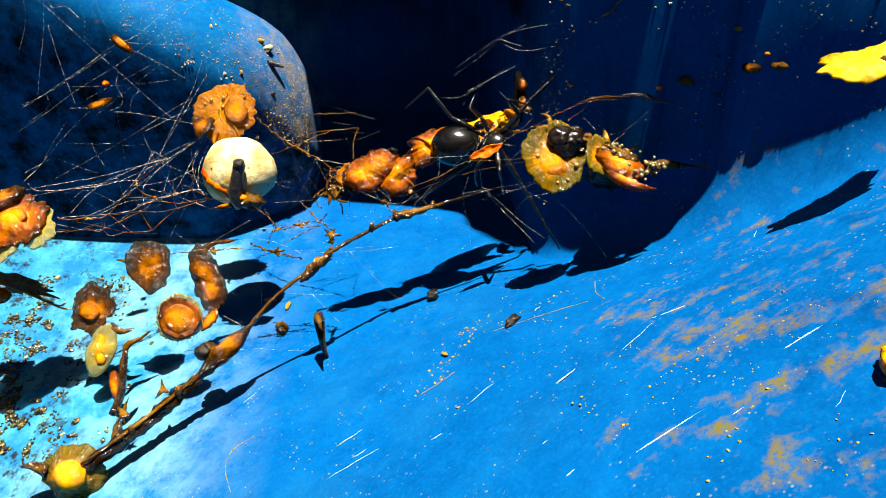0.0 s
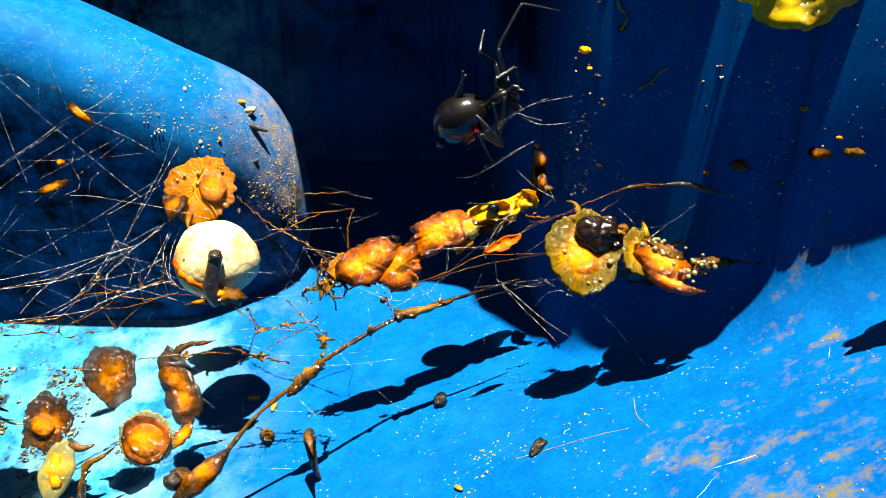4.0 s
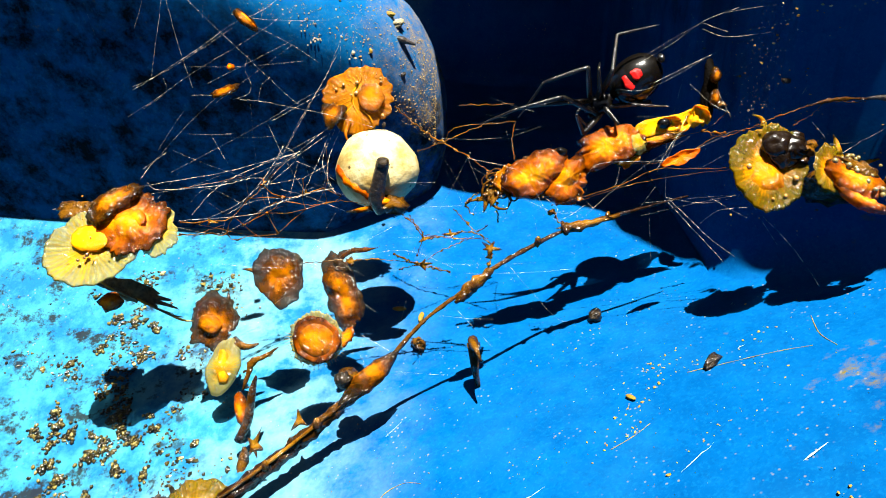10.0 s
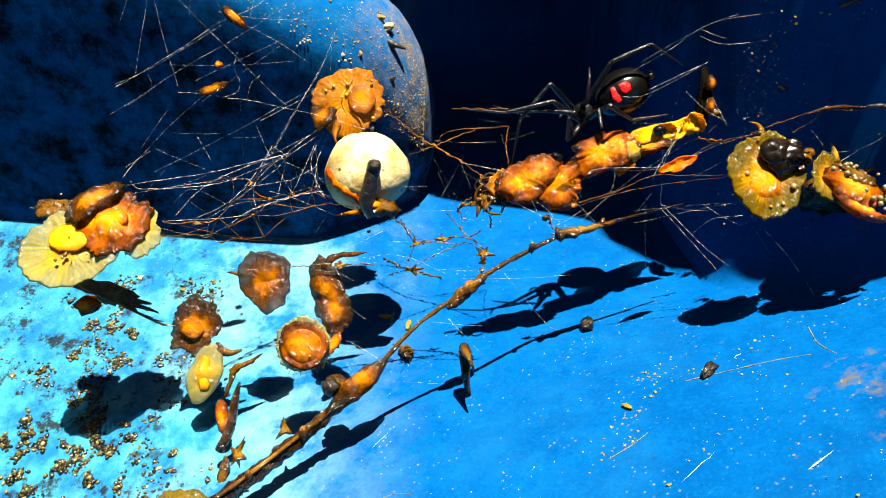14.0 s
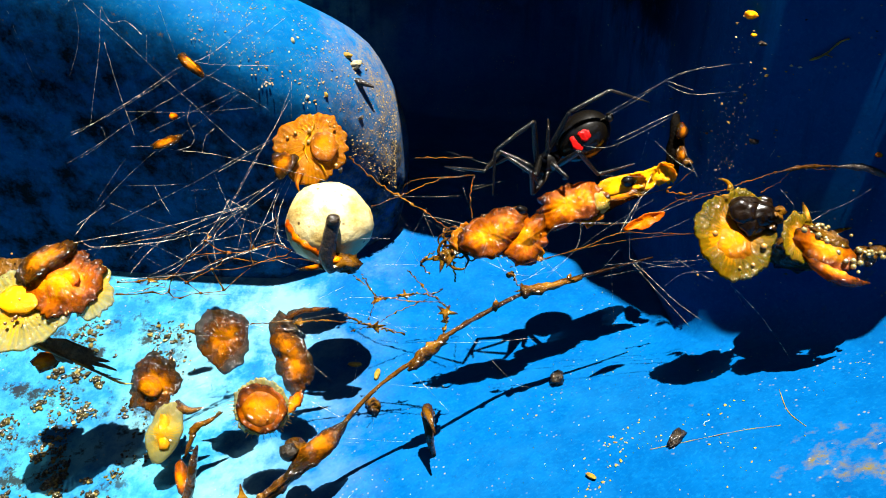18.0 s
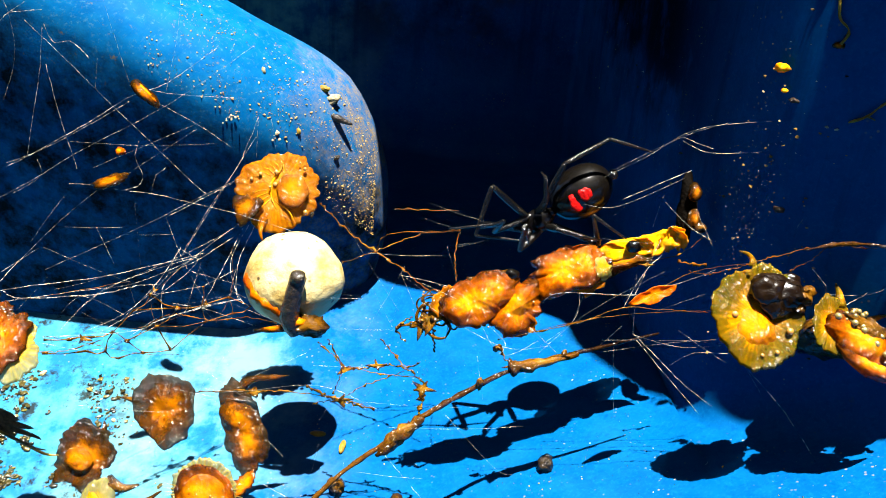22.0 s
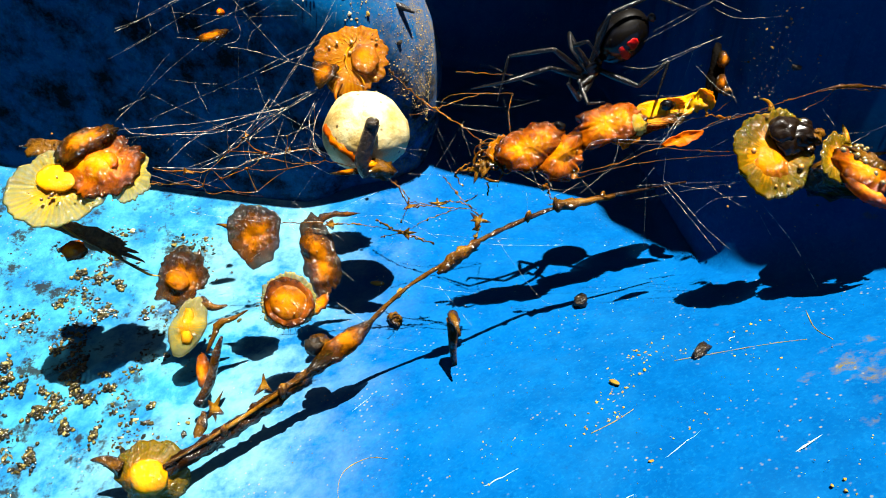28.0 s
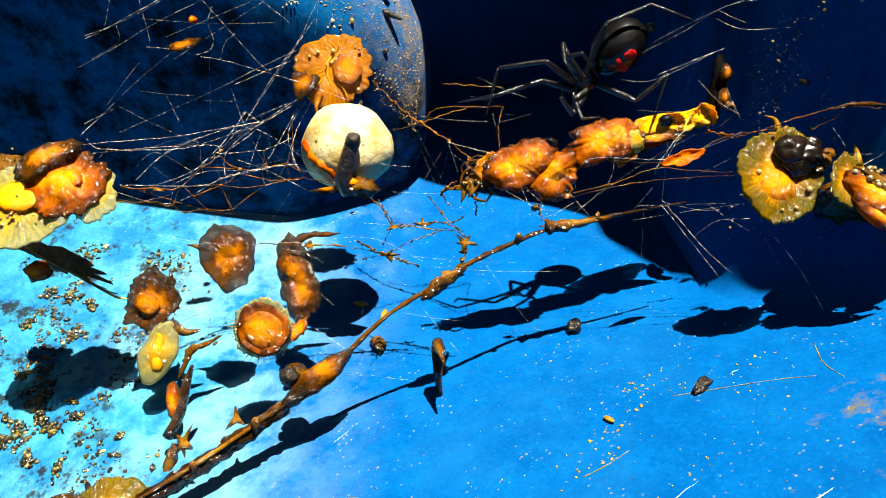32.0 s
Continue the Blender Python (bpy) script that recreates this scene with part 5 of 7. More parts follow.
strand(right_web, 0.08, silk, (24.3, 134, 63), (26.5, 134, 60.8), (26.8, 134, 59.6))
strand(right_web, 0.04, silk, (26.8, 134, 59.6), (31, 132, 61.1), (34.4, 130, 65.1))
strand(right_web, 0.09, silk, (7.5, 144, 46.3), (11.7, 143.3, 42.6), (15.6, 142.7, 39.2), (20.2, 142, 36.1))
strand(right_web, 0.10, silk, (19.1, 136, 48.5), (26.1, 133.5, 42.1), (32, 131, 34.6))
strand(right_web, 0.05, silk, (7.6, 144, 46), (12.7, 140, 47), (16.7, 136, 50.1))
strand(right_web, 0.04, silk, (3.3, 144, 44.8), (12.5, 140, 48), (17, 136, 50.4))
strand(right_web, 0.07, silk, (-13.8, 144, 46.2), (-10.4, 143, 41.9), (-5.8, 142, 45.3))
strand(right_web, 0.06, silk, (-7.1, 143, 46.9), (-2.9, 143, 42.9))
strand(right_web, 0.04, silk, (7.6, 144, 46), (6.2, 143, 56))
strand(right_web, 0.09, silk, (4.8, 152, 63), (9.5, 152.5, 65.4), (13.9, 153, 67.6))
strand(right_web, 0.10, silk, (10.1, 148, 73.8), (14.4, 148, 72.5))
strand(right_web, 0.05, silk, (2.5, 150, 68), (10.1, 148, 73.8), (14.8, 146, 76.6))
strand(right_web, 0.10, silk, (29.4, 134, 58), (32.1, 134, 60.4))
strand(right_web, 0.07, silk, (26.1, 144, 63.9), (27.1, 144, 66.9))
strand(lower_web, 0.30, resin, (-35.6, 146, 40.7), (-32.6, 144.2, 37.4), (-28.3, 142.5, 39), (-24.2, 140.8, 40.4), (-20.9, 139, 38.6))
strand(lower_web, 0.45, resin, (-20.9, 139, 38.6), (-21.4, 137, 36.6), (-21.7, 135, 35.1))
strand(lower_web, 0.30, resin, (-38.1, 142, 35.2), (-33.4, 142, 33.2), (-28.2, 142, 31.8))
strand(lower_web, 0.16, resin, (-33.3, 141, 33.8), (-29.6, 141, 36.6), (-24.1, 141, 39.5))
strand(lower_web, 0.18, resin, (-54.3, 142, 32.9), (-45.7, 142, 33.8), (-40, 142, 34), (-33.4, 142, 33.4))
strand(lower_web, 0.50, resin, (-25.8, 147, 42.7), (-20.7, 147, 45.5), (-17.2, 147, 49.2))
strand(lower_web, 0.35, resin, (-20.7, 146, 45.9), (-20, 146, 39.7))
strand(lower_web, 0.30, resin, (-23.5, 147, 44.8), (-25.8, 147, 42.7), (-24.3, 147, 40.6))
strand(lower_web, 0.16, resin, (-18, 146, 46.5), (-18.6, 146, 41.4))
strand(lower_web, 0.30, resin, (-11.2, 141, 44.6), (-9.2, 141, 41.6), (-7.3, 141, 41.2))
strand(lower_web, 0.35, resin, (-11.7, 141, 44.6), (-10.7, 141, 44.1))
strand(lower_web, 0.04, silk, (-37.4, 144, 37.4), (-27, 144, 37.8))
strand(lower_web, 0.04, silk, (-52.2, 145, 30.7), (-38.4, 145, 38.9))
strand(lower_web, 0.20, resin, (-28.2, 142, 31.8), (-33.4, 142, 33.2), (-37.2, 142, 32))
strand(lower_web, 0.05, silk, (-18.2, 135, 37.3), (-10.6, 136.5, 27.2), (-7.5, 138, 24.6))
strand(lower_web, 0.08, silk, (-43.2, 135, 22.8), (-38.5, 135, 19.6))
# more threads
strand(right_web, 0.06, silk, (2.1, 153, 65.8), (7.3, 151.3, 70), (12.5, 149.7, 74.5), (21.4, 148, 76.7))
strand(right_web, 0.06, silk, (11.9, 153, 71.7), (15.3, 150.5, 71.1), (22.4, 148, 72.7))
strand(right_web, 0.06, silk, (-0.3, 153, 61.5), (4.1, 150.5, 62.6), (11.5, 148, 68.2))
strand(right_web, 0.06, silk, (3.9, 153, 59.6), (4.9, 148, 64.3))
strand(right_web, 0.06, silk, (22.3, 153, 57.8), (26.1, 148, 62.3))
strand(right_web, 0.06, silk, (29.6, 153, 57.7), (29, 148, 65.4))
strand(right_web, 0.06, silk, (34.1, 153, 59.9), (32.9, 148, 59.8))
strand(right_web, 0.06, silk, (15.8, 153, 61.7), (17.2, 148, 58.7))
strand(right_web, 0.06, silk, (11.2, 153, 62.6), (14.3, 150.5, 60.3), (17.1, 148, 59.3))
strand(right_web, 0.05, silk, (-22.2, 146, 47.9), (-10.8, 143, 43.4), (-4.8, 140, 45.8))
strand(right_web, 0.08, resin, (-6.2, 146, 44.2), (1.9, 144, 48.3), (9.7, 142, 51), (16.6, 140, 53))
strand(right_web, 0.05, silk, (-0.8, 146, 45.9), (-1.1, 140, 53.8))
strand(right_web, 0.08, silk, (8.5, 146, 44.3), (11.6, 143, 41.8), (18.2, 140, 35.7))
strand(right_web, 0.05, silk, (24.3, 146, 41.8), (31.1, 143, 33), (36.8, 140, 26.8))
strand(right_web, 0.08, resin, (-0.4, 146, 51.1), (7.7, 144, 52.5), (13.6, 142, 57.6), (20.1, 140, 60.3))
strand(right_web, 0.05, silk, (6.3, 146, 50.6), (6.5, 140, 57.6))
strand(right_web, 0.08, silk, (3.7, 146, 42.6), (4.7, 140, 49.7))
strand(right_web, 0.05, silk, (4.4, 146, 41.6), (13.6, 143, 45.9), (17.6, 140, 48.5))
strand(right_web, 0.08, silk, (14.4, 146, 40), (16.2, 143, 44.2), (19.7, 140, 46.4))
strand(right_web, 0.05, silk, (29.5, 146, 58.5), (30.1, 140, 57))
strand(right_web, 0.08, silk, (11, 146, 49), (14.6, 140, 55.3))
strand(right_web, 0.05, silk, (-4.8, 146, 41.9), (1.9, 143, 50.8), (8.9, 140, 58.3))
strand(right_web, 0.08, silk, (-13, 146, 45.3), (-10.3, 143, 44.1), (-11, 140, 44.1))
strand(right_web, 0.05, silk, (-22.4, 146, 51), (-17.6, 140, 52.3))
strand(middle_web, 0.06, silk, (-88, 146, 42.3), (-72.8, 148.3, 44.7), (-64.9, 150.7, 45.3), (-56, 153, 49))
strand(middle_web, 0.09, resin, (-78.1, 146, 44.4), (-66.4, 153, 44.3))
strand(middle_web, 0.05, silk, (-81.3, 146, 48.6), (-79.4, 153, 49))
strand(middle_web, 0.06, silk, (-74.1, 146, 40), (-69.3, 148.3, 44.7), (-62.4, 150.7, 47.5), (-55.4, 153, 49.4))
strand(middle_web, 0.09, silk, (-65.4, 146, 41.7), (-61, 149.5, 46.3), (-58.2, 153, 50.5))
strand(middle_web, 0.05, resin, (-60.3, 146, 41.1), (-61.7, 149.5, 44.2), (-56, 153, 49.4))
strand(middle_web, 0.06, silk, (-63.5, 146, 43.2), (-56.8, 149.5, 47.9), (-55.4, 153, 49.4))
strand(middle_web, 0.09, silk, (-60.8, 146, 41.7), (-54.9, 149.5, 42.7), (-49.8, 153, 42.4))
strand(middle_web, 0.05, silk, (-53.8, 146, 52.8), (-53.5, 153, 42.2))
strand(middle_web, 0.06, resin, (-51.7, 146, 42.4), (-50.1, 149.5, 45.8), (-50.7, 153, 51))
strand(middle_web, 0.09, silk, (-57.7, 146, 45.2), (-54.3, 149.5, 42.4), (-47.6, 153, 37.7))
strand(middle_web, 0.05, silk, (-54.5, 146, 50.5), (-49.7, 153, 44.8))
strand(middle_web, 0.06, silk, (-68.4, 146, 39.8), (-64.3, 149.5, 41), (-59.6, 153, 40.3))
strand(middle_web, 0.09, resin, (-63.6, 146, 48), (-65.8, 153, 38.5))
strand(middle_web, 0.05, silk, (-53.8, 146, 44.9), (-53.7, 153, 37.9))
strand(middle_web, 0.06, silk, (-49.1, 146, 47.8), (-46.3, 153, 41.3))
strand(middle_web, 0.09, silk, (-82.2, 146, 46.6), (-82.6, 153, 46.8))
strand(middle_web, 0.05, resin, (-70.2, 146, 39.3), (-63.4, 149.5, 38.7), (-58.5, 153, 39))
strand(lower_web, 0.05, silk, (-53.4, 142, 33.7), (-47.4, 140.7, 34.5), (-35.9, 139.3, 37.4), (-27.5, 138, 35))
strand(lower_web, 0.05, silk, (-61.9, 142, 15.3), (-56.3, 140, 17.2), (-50.9, 138, 19.4))
strand(lower_web, 0.05, silk, (-36.3, 142, 29.1), (-33.8, 140, 35), (-32.5, 138, 39.3))
strand(lower_web, 0.06, silk, (-44.5, 142, 25.5), (-40.9, 138, 25.5))
strand(lower_web, 0.05, silk, (-51.2, 142, 31.5), (-52.2, 138, 35.1))
strand(lower_web, 0.06, silk, (-26.9, 142, 23.9), (-23.1, 140, 20.7), (-20.5, 138, 18.9))
strand(lower_web, 0.05, silk, (-37.5, 142, 19.3), (-35.7, 138, 28.1))
strand(lower_web, 0.20, resin, (-36.3, 142, 42.8), (-32.8, 140, 40.5), (-33.6, 138, 37.2))
strand(lower_web, 0.18, resin, (-33, 142, 39.1), (-27.3, 140, 39.6), (-21.8, 138, 40.8))
strand(lower_web, 0.20, resin, (-27.6, 142, 44.1), (-24, 140, 41.1), (-21.9, 138, 43.3))


# fine single threads between the thicker ones
def fine_threads(web, count, box, seed):
    rnd = random.Random(seed)
    (x0, y0, z0), (x1, y1, z1) = box
    for _ in range(count):
        a = Vector((rnd.uniform(x0, x1), rnd.uniform(y0, y1), rnd.uniform(z0, z1)))
        b = a + Vector((rnd.gauss(0, 0.2) * (x1 - x0), rnd.gauss(0, 0.2) * (y1 - y0), rnd.gauss(0, 0.3) * (z1 - z0)))
        mid = a.lerp(b, 0.5) + Vector((0, 0, -0.02 * (b - a).length))
        strand(web, rnd.uniform(0.02, 0.042), silk, tuple(a), tuple(mid), tuple(b))


fine_threads(upper_web, 4, ((-108, 158, 52), (-48, 176, 84)), 1)
fine_threads(middle_web, 12, ((-92, 143, 36), (-48, 156, 52)), 2)
fine_threads(ball_web, 16, ((-38, 146, 36), (-10, 158, 58)), 3)
fine_threads(right_web, 8, ((-8, 136, 40), (40, 150, 62)), 4)
fine_threads(lower_web, 16, ((-62, 128, 14), (-10, 144, 40)), 5)


# torn films of sticky silk where threads meet
for web, w, h, seed, place in (
    (lower_web, 7.5, 6.5, 3, (-20.5, 146, 45.6)),
    (lower_web, 3.4, 2.6, 5, (-28.1, 143, 38.7)),
    (lower_web, 5.5, 3.6, 7, (-22.5, 134.5, 34.9)),
    (lower_web, 4.6, 2.4, 11, (-33.1, 141, 33.8)),
    (lower_web, 4.4, 2.8, 13, (-9, 140.5, 41.9)),
    (lower_web, 5.4, 2, 17, (-45.7, 142, 33.6)),
    (middle_web, 1.8, 2.4, 19, (-61.7, 150, 44.6)),
    (lower_web, 4.2, 1.4, 23, (7, 142, 58)),
    (lower_web, 6, 3.6, 29, (-16.8, 147, 46.6)),
    (middle_web, 2.2, 1.6, 31, (-54.6, 151, 42.3)),
    (lower_web, 4.2, 2, 37, (-32.5, 142.5, 38.1)),
    (lower_web, 4, 3, 41, (-21.4, 138, 38.9)),
    (middle_web, 3.4, 2, 43, (-69.8, 143, 40.2)),
):
    part("film", web_film(w, h, seed), film_silk, web, "sticky brown film").matrix_local = facing(*place)



# ---- on the tub floor ----
def floor_pose(x, y, turn=0.0, lift=0.0):
    q = floor_normal(x, y).to_track_quat("Z", "Y").to_matrix().to_4x4()
    return Matrix.Translation(Vector(on_floor(x, y, lift)) * MM) @ q @ pose(0, 0, 0, 0, 0, turn)


def clod_mesh(size, seed):
    """Damp grains stuck together in a loose heap."""
    rnd = random.Random(seed + 300)
    bm = bmesh.new()
    a = rnd.uniform(0, 3.14)
    for _ in range(int(16 + 20 * size)):
        u, v = rnd.gauss(0, 0.62 * size), rnd.gauss(0, 0.34 * size)
        r = rnd.uniform(0.14, 0.34) * (0.6 + 0.4 * size)
        up = max(0.0, 0.6 * size - math.hypot(u, v)) * rnd.uniform(0.2, 1.0)
        lump(bm, (u * math.cos(a) - v * math.sin(a), u * math.sin(a) + v * math.cos(a), up + r * 0.4), (r * rnd.uniform(0.8, 1.5), r, r * 0.8), 0.5, rnd.random() * 90, 5, 7, 1.4)
    return bm


SOIL_CLODS = ((-106, 140.1, 1.6), (-104.7, 137.0, 1.7), (-104.5, 133.6, 1.3), (-100.9, 135.5, 1.5), (-96.4, 134.8, 1.2), (-92.2, 138.6, 1.6), (-90.4, 135.2, 1.7), (-87.4, 132.6, 1.5), (-93.5, 133.4, 1.2), (-84.1, 134.8, 1.4), (-74.6, 130.2, 0.9), (-95.1, 130.4, 1.7), (-103.7, 129.6, 1.7), (-101.4, 153.5, 1.3), (-100.3, 160.3, 1.4), (-91.1, 158, 1.6), (-92.1, 151.3, 1.1), (-106.9, 150.5, 1.0), (-96.1, 159.4, 1.1), (-100.2, 126.5, 1.8), (-108.9, 136.5, 1.5), (-88.6, 127.2, 1.5), (-82.8, 125.4, 1.2), (-92.8, 122, 1.7), (-97.8, 143.1, 1.0), (-86, 137.7, 0.9))


def floor_bits():
    t = thing("dark_stalk", floor_pose(-22.8, 131), "dark T-shaped dried stalk standing on the tub floor", "stalk")
    part("stem", tube_mesh([(0, 0, 0), (0.2, 0.4, 3), (0, 1.2, 6.4), (-0.2, 1.8, 8.6)], [0.4, 0.6, 0.9, 1.2], 8, 4), umber, t)
    part("cap", tube_mesh([(-1.2, 1.8, 8.8), (0.6, 2.0, 9.2), (3.0, 2.4, 9.4), (5.4, 2.8, 9.0)], [0.9, 0.9, 0.4, 0.12], 8, 4), umber, t)
    solo("soil_pellet", lump_mesh((1.5, 1.2, 1.2), 0.45, 6), soil, floor_pose(-2.1, 142.8, 0, 0.9), "small brown soil pellet on blue plastic", "crumb")
    solo("brown_pellet", lump_mesh((1.8, 0.9, 0.7), 0.5, 8), soil, floor_pose(12.1, 120.7, -25, 0.5), "brown crumb on blue plastic", "crumb")
    solo("black_crumb", lump_mesh((1.9, 1.3, 1.1), 0.5, 9), umber, floor_pose(-34.2, 145, 10, 0.8), "black resinous crumb on the tub floor", "crumb")
    for x, y, turn, s in ((-39.1, 157.2, 40, 1.0), (-34.4, 153.8, -35, 1.0), (0.1, 117.8, 45, 0.7)):
        solo("straw_seed", lump_mesh((1.5 * s, 0.55 * s, 0.45 * s), 0.15, x), straw, floor_pose(x, y, turn, 0.4), "pale straw-coloured seed lying on blue plastic", "seed", "seeds on the tub floor")
    for k, (x, y, s) in enumerate(SOIL_CLODS):
        solo("soil_clod", clod_mesh(s, k), soil_grains, floor_pose(x, y, 40 * k, 0.1), "crumbly olive-brown soil clod on the pale tub floor", "soil", "soil clods")
    solo("yellow_fragment", lump_mesh((2.6, 1.7, 1.4), 0.4, 33), gold, floor_pose(45.5, 67, 0, 1.2), "yellow husk fragment on the slope", "husk")
    solo("gold_pebble", lump_mesh((2.4, 1.5, 1.3), 0.5, 36, 9, 12, 1.5), amber, facing(-91.5, 144, 22.5, 20), "golden-brown glistening clump under the bark", "clump")


def wall_bits():
    for k, (x, z, s, mat) in enumerate(((50.6, 72.5, 1.9, russet), (54.3, 73.2, 1.8, umber), (41.7, 69.2, 1.9, umber), (52.3, 75.0, 0.6, ember), (37.7, 67.4, 0.7, ember), (20.3, 83.7, 1.2, gold), (21.1, 81.0, 0.6, gold), (23.9, 65.6, 1.0, soil), (47.7, 78.6, 0.9, straw), (22.3, 80.0, 0.8, soil), (46.6, 67.4, 0.7, soil), (25.0, 87.3, 0.9, russet), (22.8, 94.6, 1.0, soil))):
        s *= 0.62
        m = pose(x * MM, (wall_y(x, z) + 0.1 * s) * MM, z * MM, 90, 0, -28)
        solo("grit_clump", lump_mesh((s * 1.25, s * 0.75, s * 0.7), 0.5, k + 50, 8, 10, 1.4), mat, m, "small clump of grit stuck to the wall", "grit", "grit on the wall")
    for k, (x, z, s, mat) in enumerate(((-42.9, 65.5, 0.9, straw), (-41.5, 63.5, 1.3, grit), (-40, 54, 0.6, soil), (-38, 46, 0.5, soil), (-44, 44, 0.6, soil), (-52, 70, 0.5, grit), (-46, 60, 0.5, straw))):
        solo("arm_crumb", lump_mesh((s * 1.2, s * 0.7, s * 0.5), 0.4, k + 70), mat, facing(*arm_point(x, z, 0.2), 20 * k), "dry crumb stuck to the blue arm", "crumb", "crumbs on the arm")
    solo("black_sliver", tube_mesh([(-2.6, 0.9, 0), (0, 0.1, 0.3), (2.8, -0.8, 0)], [0.15, 0.75, 0.2], 8, 4), stem_dark, facing(*arm_point(-40.2, 60.4, 0.5)), "black pointed sliver stuck to the blue arm", "sliver")
    for line in (((27.7, 78.7), (29.2, 79.9), (30.3, 81.7), (31.2, 82.3)), ((29.2, 79.9), (30.0, 79.6)), ((23.8, 92.8), (24.3, 90.4), (25.4, 89.1), (25.0, 87.5))):
        solo("wall_fibre", tube_mesh([(x, wall_y(x, z) - 0.25, z) for x, z in line], 0.16, 6, 5, 0.9), straw, pose(0, 0, 0), "pale frayed fibre stuck to the shaded wall", "fibre", "fibres on the wall")
    rnd = random.Random(44)
    for x, z, n in ((-56.5, 63.5, 9), (-49.5, 60, 10), (-52, 67, 5)):
        t = thing("white_dropping", facing(*arm_point(x, z, 0.1)), "crusty white dropping stuck to the blue arm", "dropping", "droppings on the arm")
        for _ in range(n):
            r = rnd.uniform(0.1, 0.34)
            part("crumb", lump_mesh((r, r, r * 0.35), 0.3, rnd.random() * 9, 6, 8, centre=(rnd.gauss(0, 1.1), rnd.gauss(0, 0.6), -0.1)), dropping_white, t)


FLOOR_FIBRES = (((-35.6, 101.6), (-37.9, 107.5), (-37.6, 111.4), (-34.4, 113.0), (-31.4, 112.1)), ((27.1, 125.4), (26.2, 119.7), (26.8, 115.4)), ((24.4, 117.2), (20.8, 118.4), (16.6, 119.2), (8.5, 120.2)), ((-4.0, 108.2), (-0.8, 109.5), (1.7, 111.1)))
SCRATCHES = (((30.5, 101.5), (33.0, 100.9), (35.5, 100.4)), ((39.6, 79.0), (42.1, 79.4), (44.4, 79.7)), ((21.7, 74.3), (26.6, 75.2), (30.4, 75.9)), ((32.3, 72.7), (33.7, 73.0)), ((16.0, 95.5), (19.2, 97.1)), ((14.7, 76.1), (15.8, 76.6)))


def floor_fibres():
    for line in FLOOR_FIBRES:
        solo("floor_fibre", tube_mesh([on_floor(x, y, 0.05) for x, y in line], 0.045, 6, 8, 0.8), straw, pose(0, 0, 0), "thin pale plant fibre lying on blue plastic", "fibre", "fibres on the floor")


floor_bits()
wall_bits()
floor_fibres()


def scatter(name, label, category, mat, count, place, size, seed, rough=0.4):
    """Grit that nobody could count, as one joined mesh."""
    rnd = random.Random(seed)
    verts, faces = [], []
    base = [(math.cos(a) * math.cos(b), math.sin(a) * math.cos(b), math.sin(b)) for b in (-0.5, 0.5) for a in (0, 1.26, 2.51, 3.77, 5.03)] + [(0, 0, 1), (0, 0, -1)]
    tris = [(i, (i + 1) % 5, 5 + i) for i in range(5)] + [((i + 1) % 5, 5 + (i + 1) % 5, 5 + i) for i in range(5)] + [(5 + i, 5 + (i + 1) % 5, 10) for i in range(5)] + [((i + 1) % 5, i, 11) for i in range(5)]
    for _ in range(count):
        got = place(rnd)
        if not got:
            continue
        p, scale = got
        s = rnd.uniform(*size) * rnd.uniform(0.5, 1.0) * scale
        n = len(verts)
        a, e = rnd.uniform(0, 6.28), rnd.uniform(1, 2.0)
        for x, y, z in base:
            f = s * (1 + rnd.uniform(-rough, rough))
            x, y = x * e, y
            verts.append(((p[0] + f * (x * math.cos(a) - y * math.sin(a))) * MM, (p[1] + f * (x * math.sin(a) + y * math.cos(a))) * MM, (p[2] + f * z * 0.8) * MM))
        faces += [tuple(n + i for i in t) for t in tris]
    data = bpy.data.meshes.new(name)
    data.from_pydata(verts, [], faces)
    data.materials.append(mat)
    return tagged(new(name, data), label, category, kind="stuff")


def left_soil(rnd):
    x, y = rnd.gauss(-93, 12), rnd.uniform(106, 172)
    if x > -64 or noise.noise(Vector((x * 0.11, y * 0.11, 1))) + 0.45 * noise.noise(Vector((x * 0.33, y * 0.33, 6))) < 0.16:
        return None
    return on_floor(x, y, 0.1), rnd.choice((0.5, 0.8, 1, 1.5))


def slope_grit(rnd):
    x, y = rnd.uniform(-60, 70), rnd.uniform(76, 178)
    if y > wall_y(x, 40) - 8 or noise.noise(Vector((x * 0.07, y * 0.16, 4))) < rnd.uniform(-0.1, 0.35):
        return None
    return on_floor(x, y, 0.02), 1.0


def band_dust(rnd):
    x, y = rnd.uniform(-35, 72), rnd.uniform(74, 150)
    band = noise.noise(Vector(((x * 0.85 + y * 0.53) * 0.035, (y * 0.85 - x * 0.53) * 0.13, 2)))
    if y > wall_y(x, 40) - 8 or band < 0.16 + rnd.uniform(0, 0.3) - max(0, x) * 0.003:
        return None
    return on_floor(x, y, -0.06), 1.0


def wall_grit(rnd):
    if rnd.random() < 0.2:
        x, z = rnd.gauss(19.5, 2.2), rnd.gauss(66, 7)
        return (x, wall_y(x, z) + 0.03, z), 0.35
    else:
        x, z = rnd.uniform(12, 74), rnd.uniform(40, 116)
    if noise.noise(Vector((x * 0.08, z * 0.05, 8))) < rnd.uniform(-0.35, 0.25):
        return None
    return (x, wall_y(x, z) + 0.02, z), rnd.choice((0.5, 0.7, 1.0, 1.6))


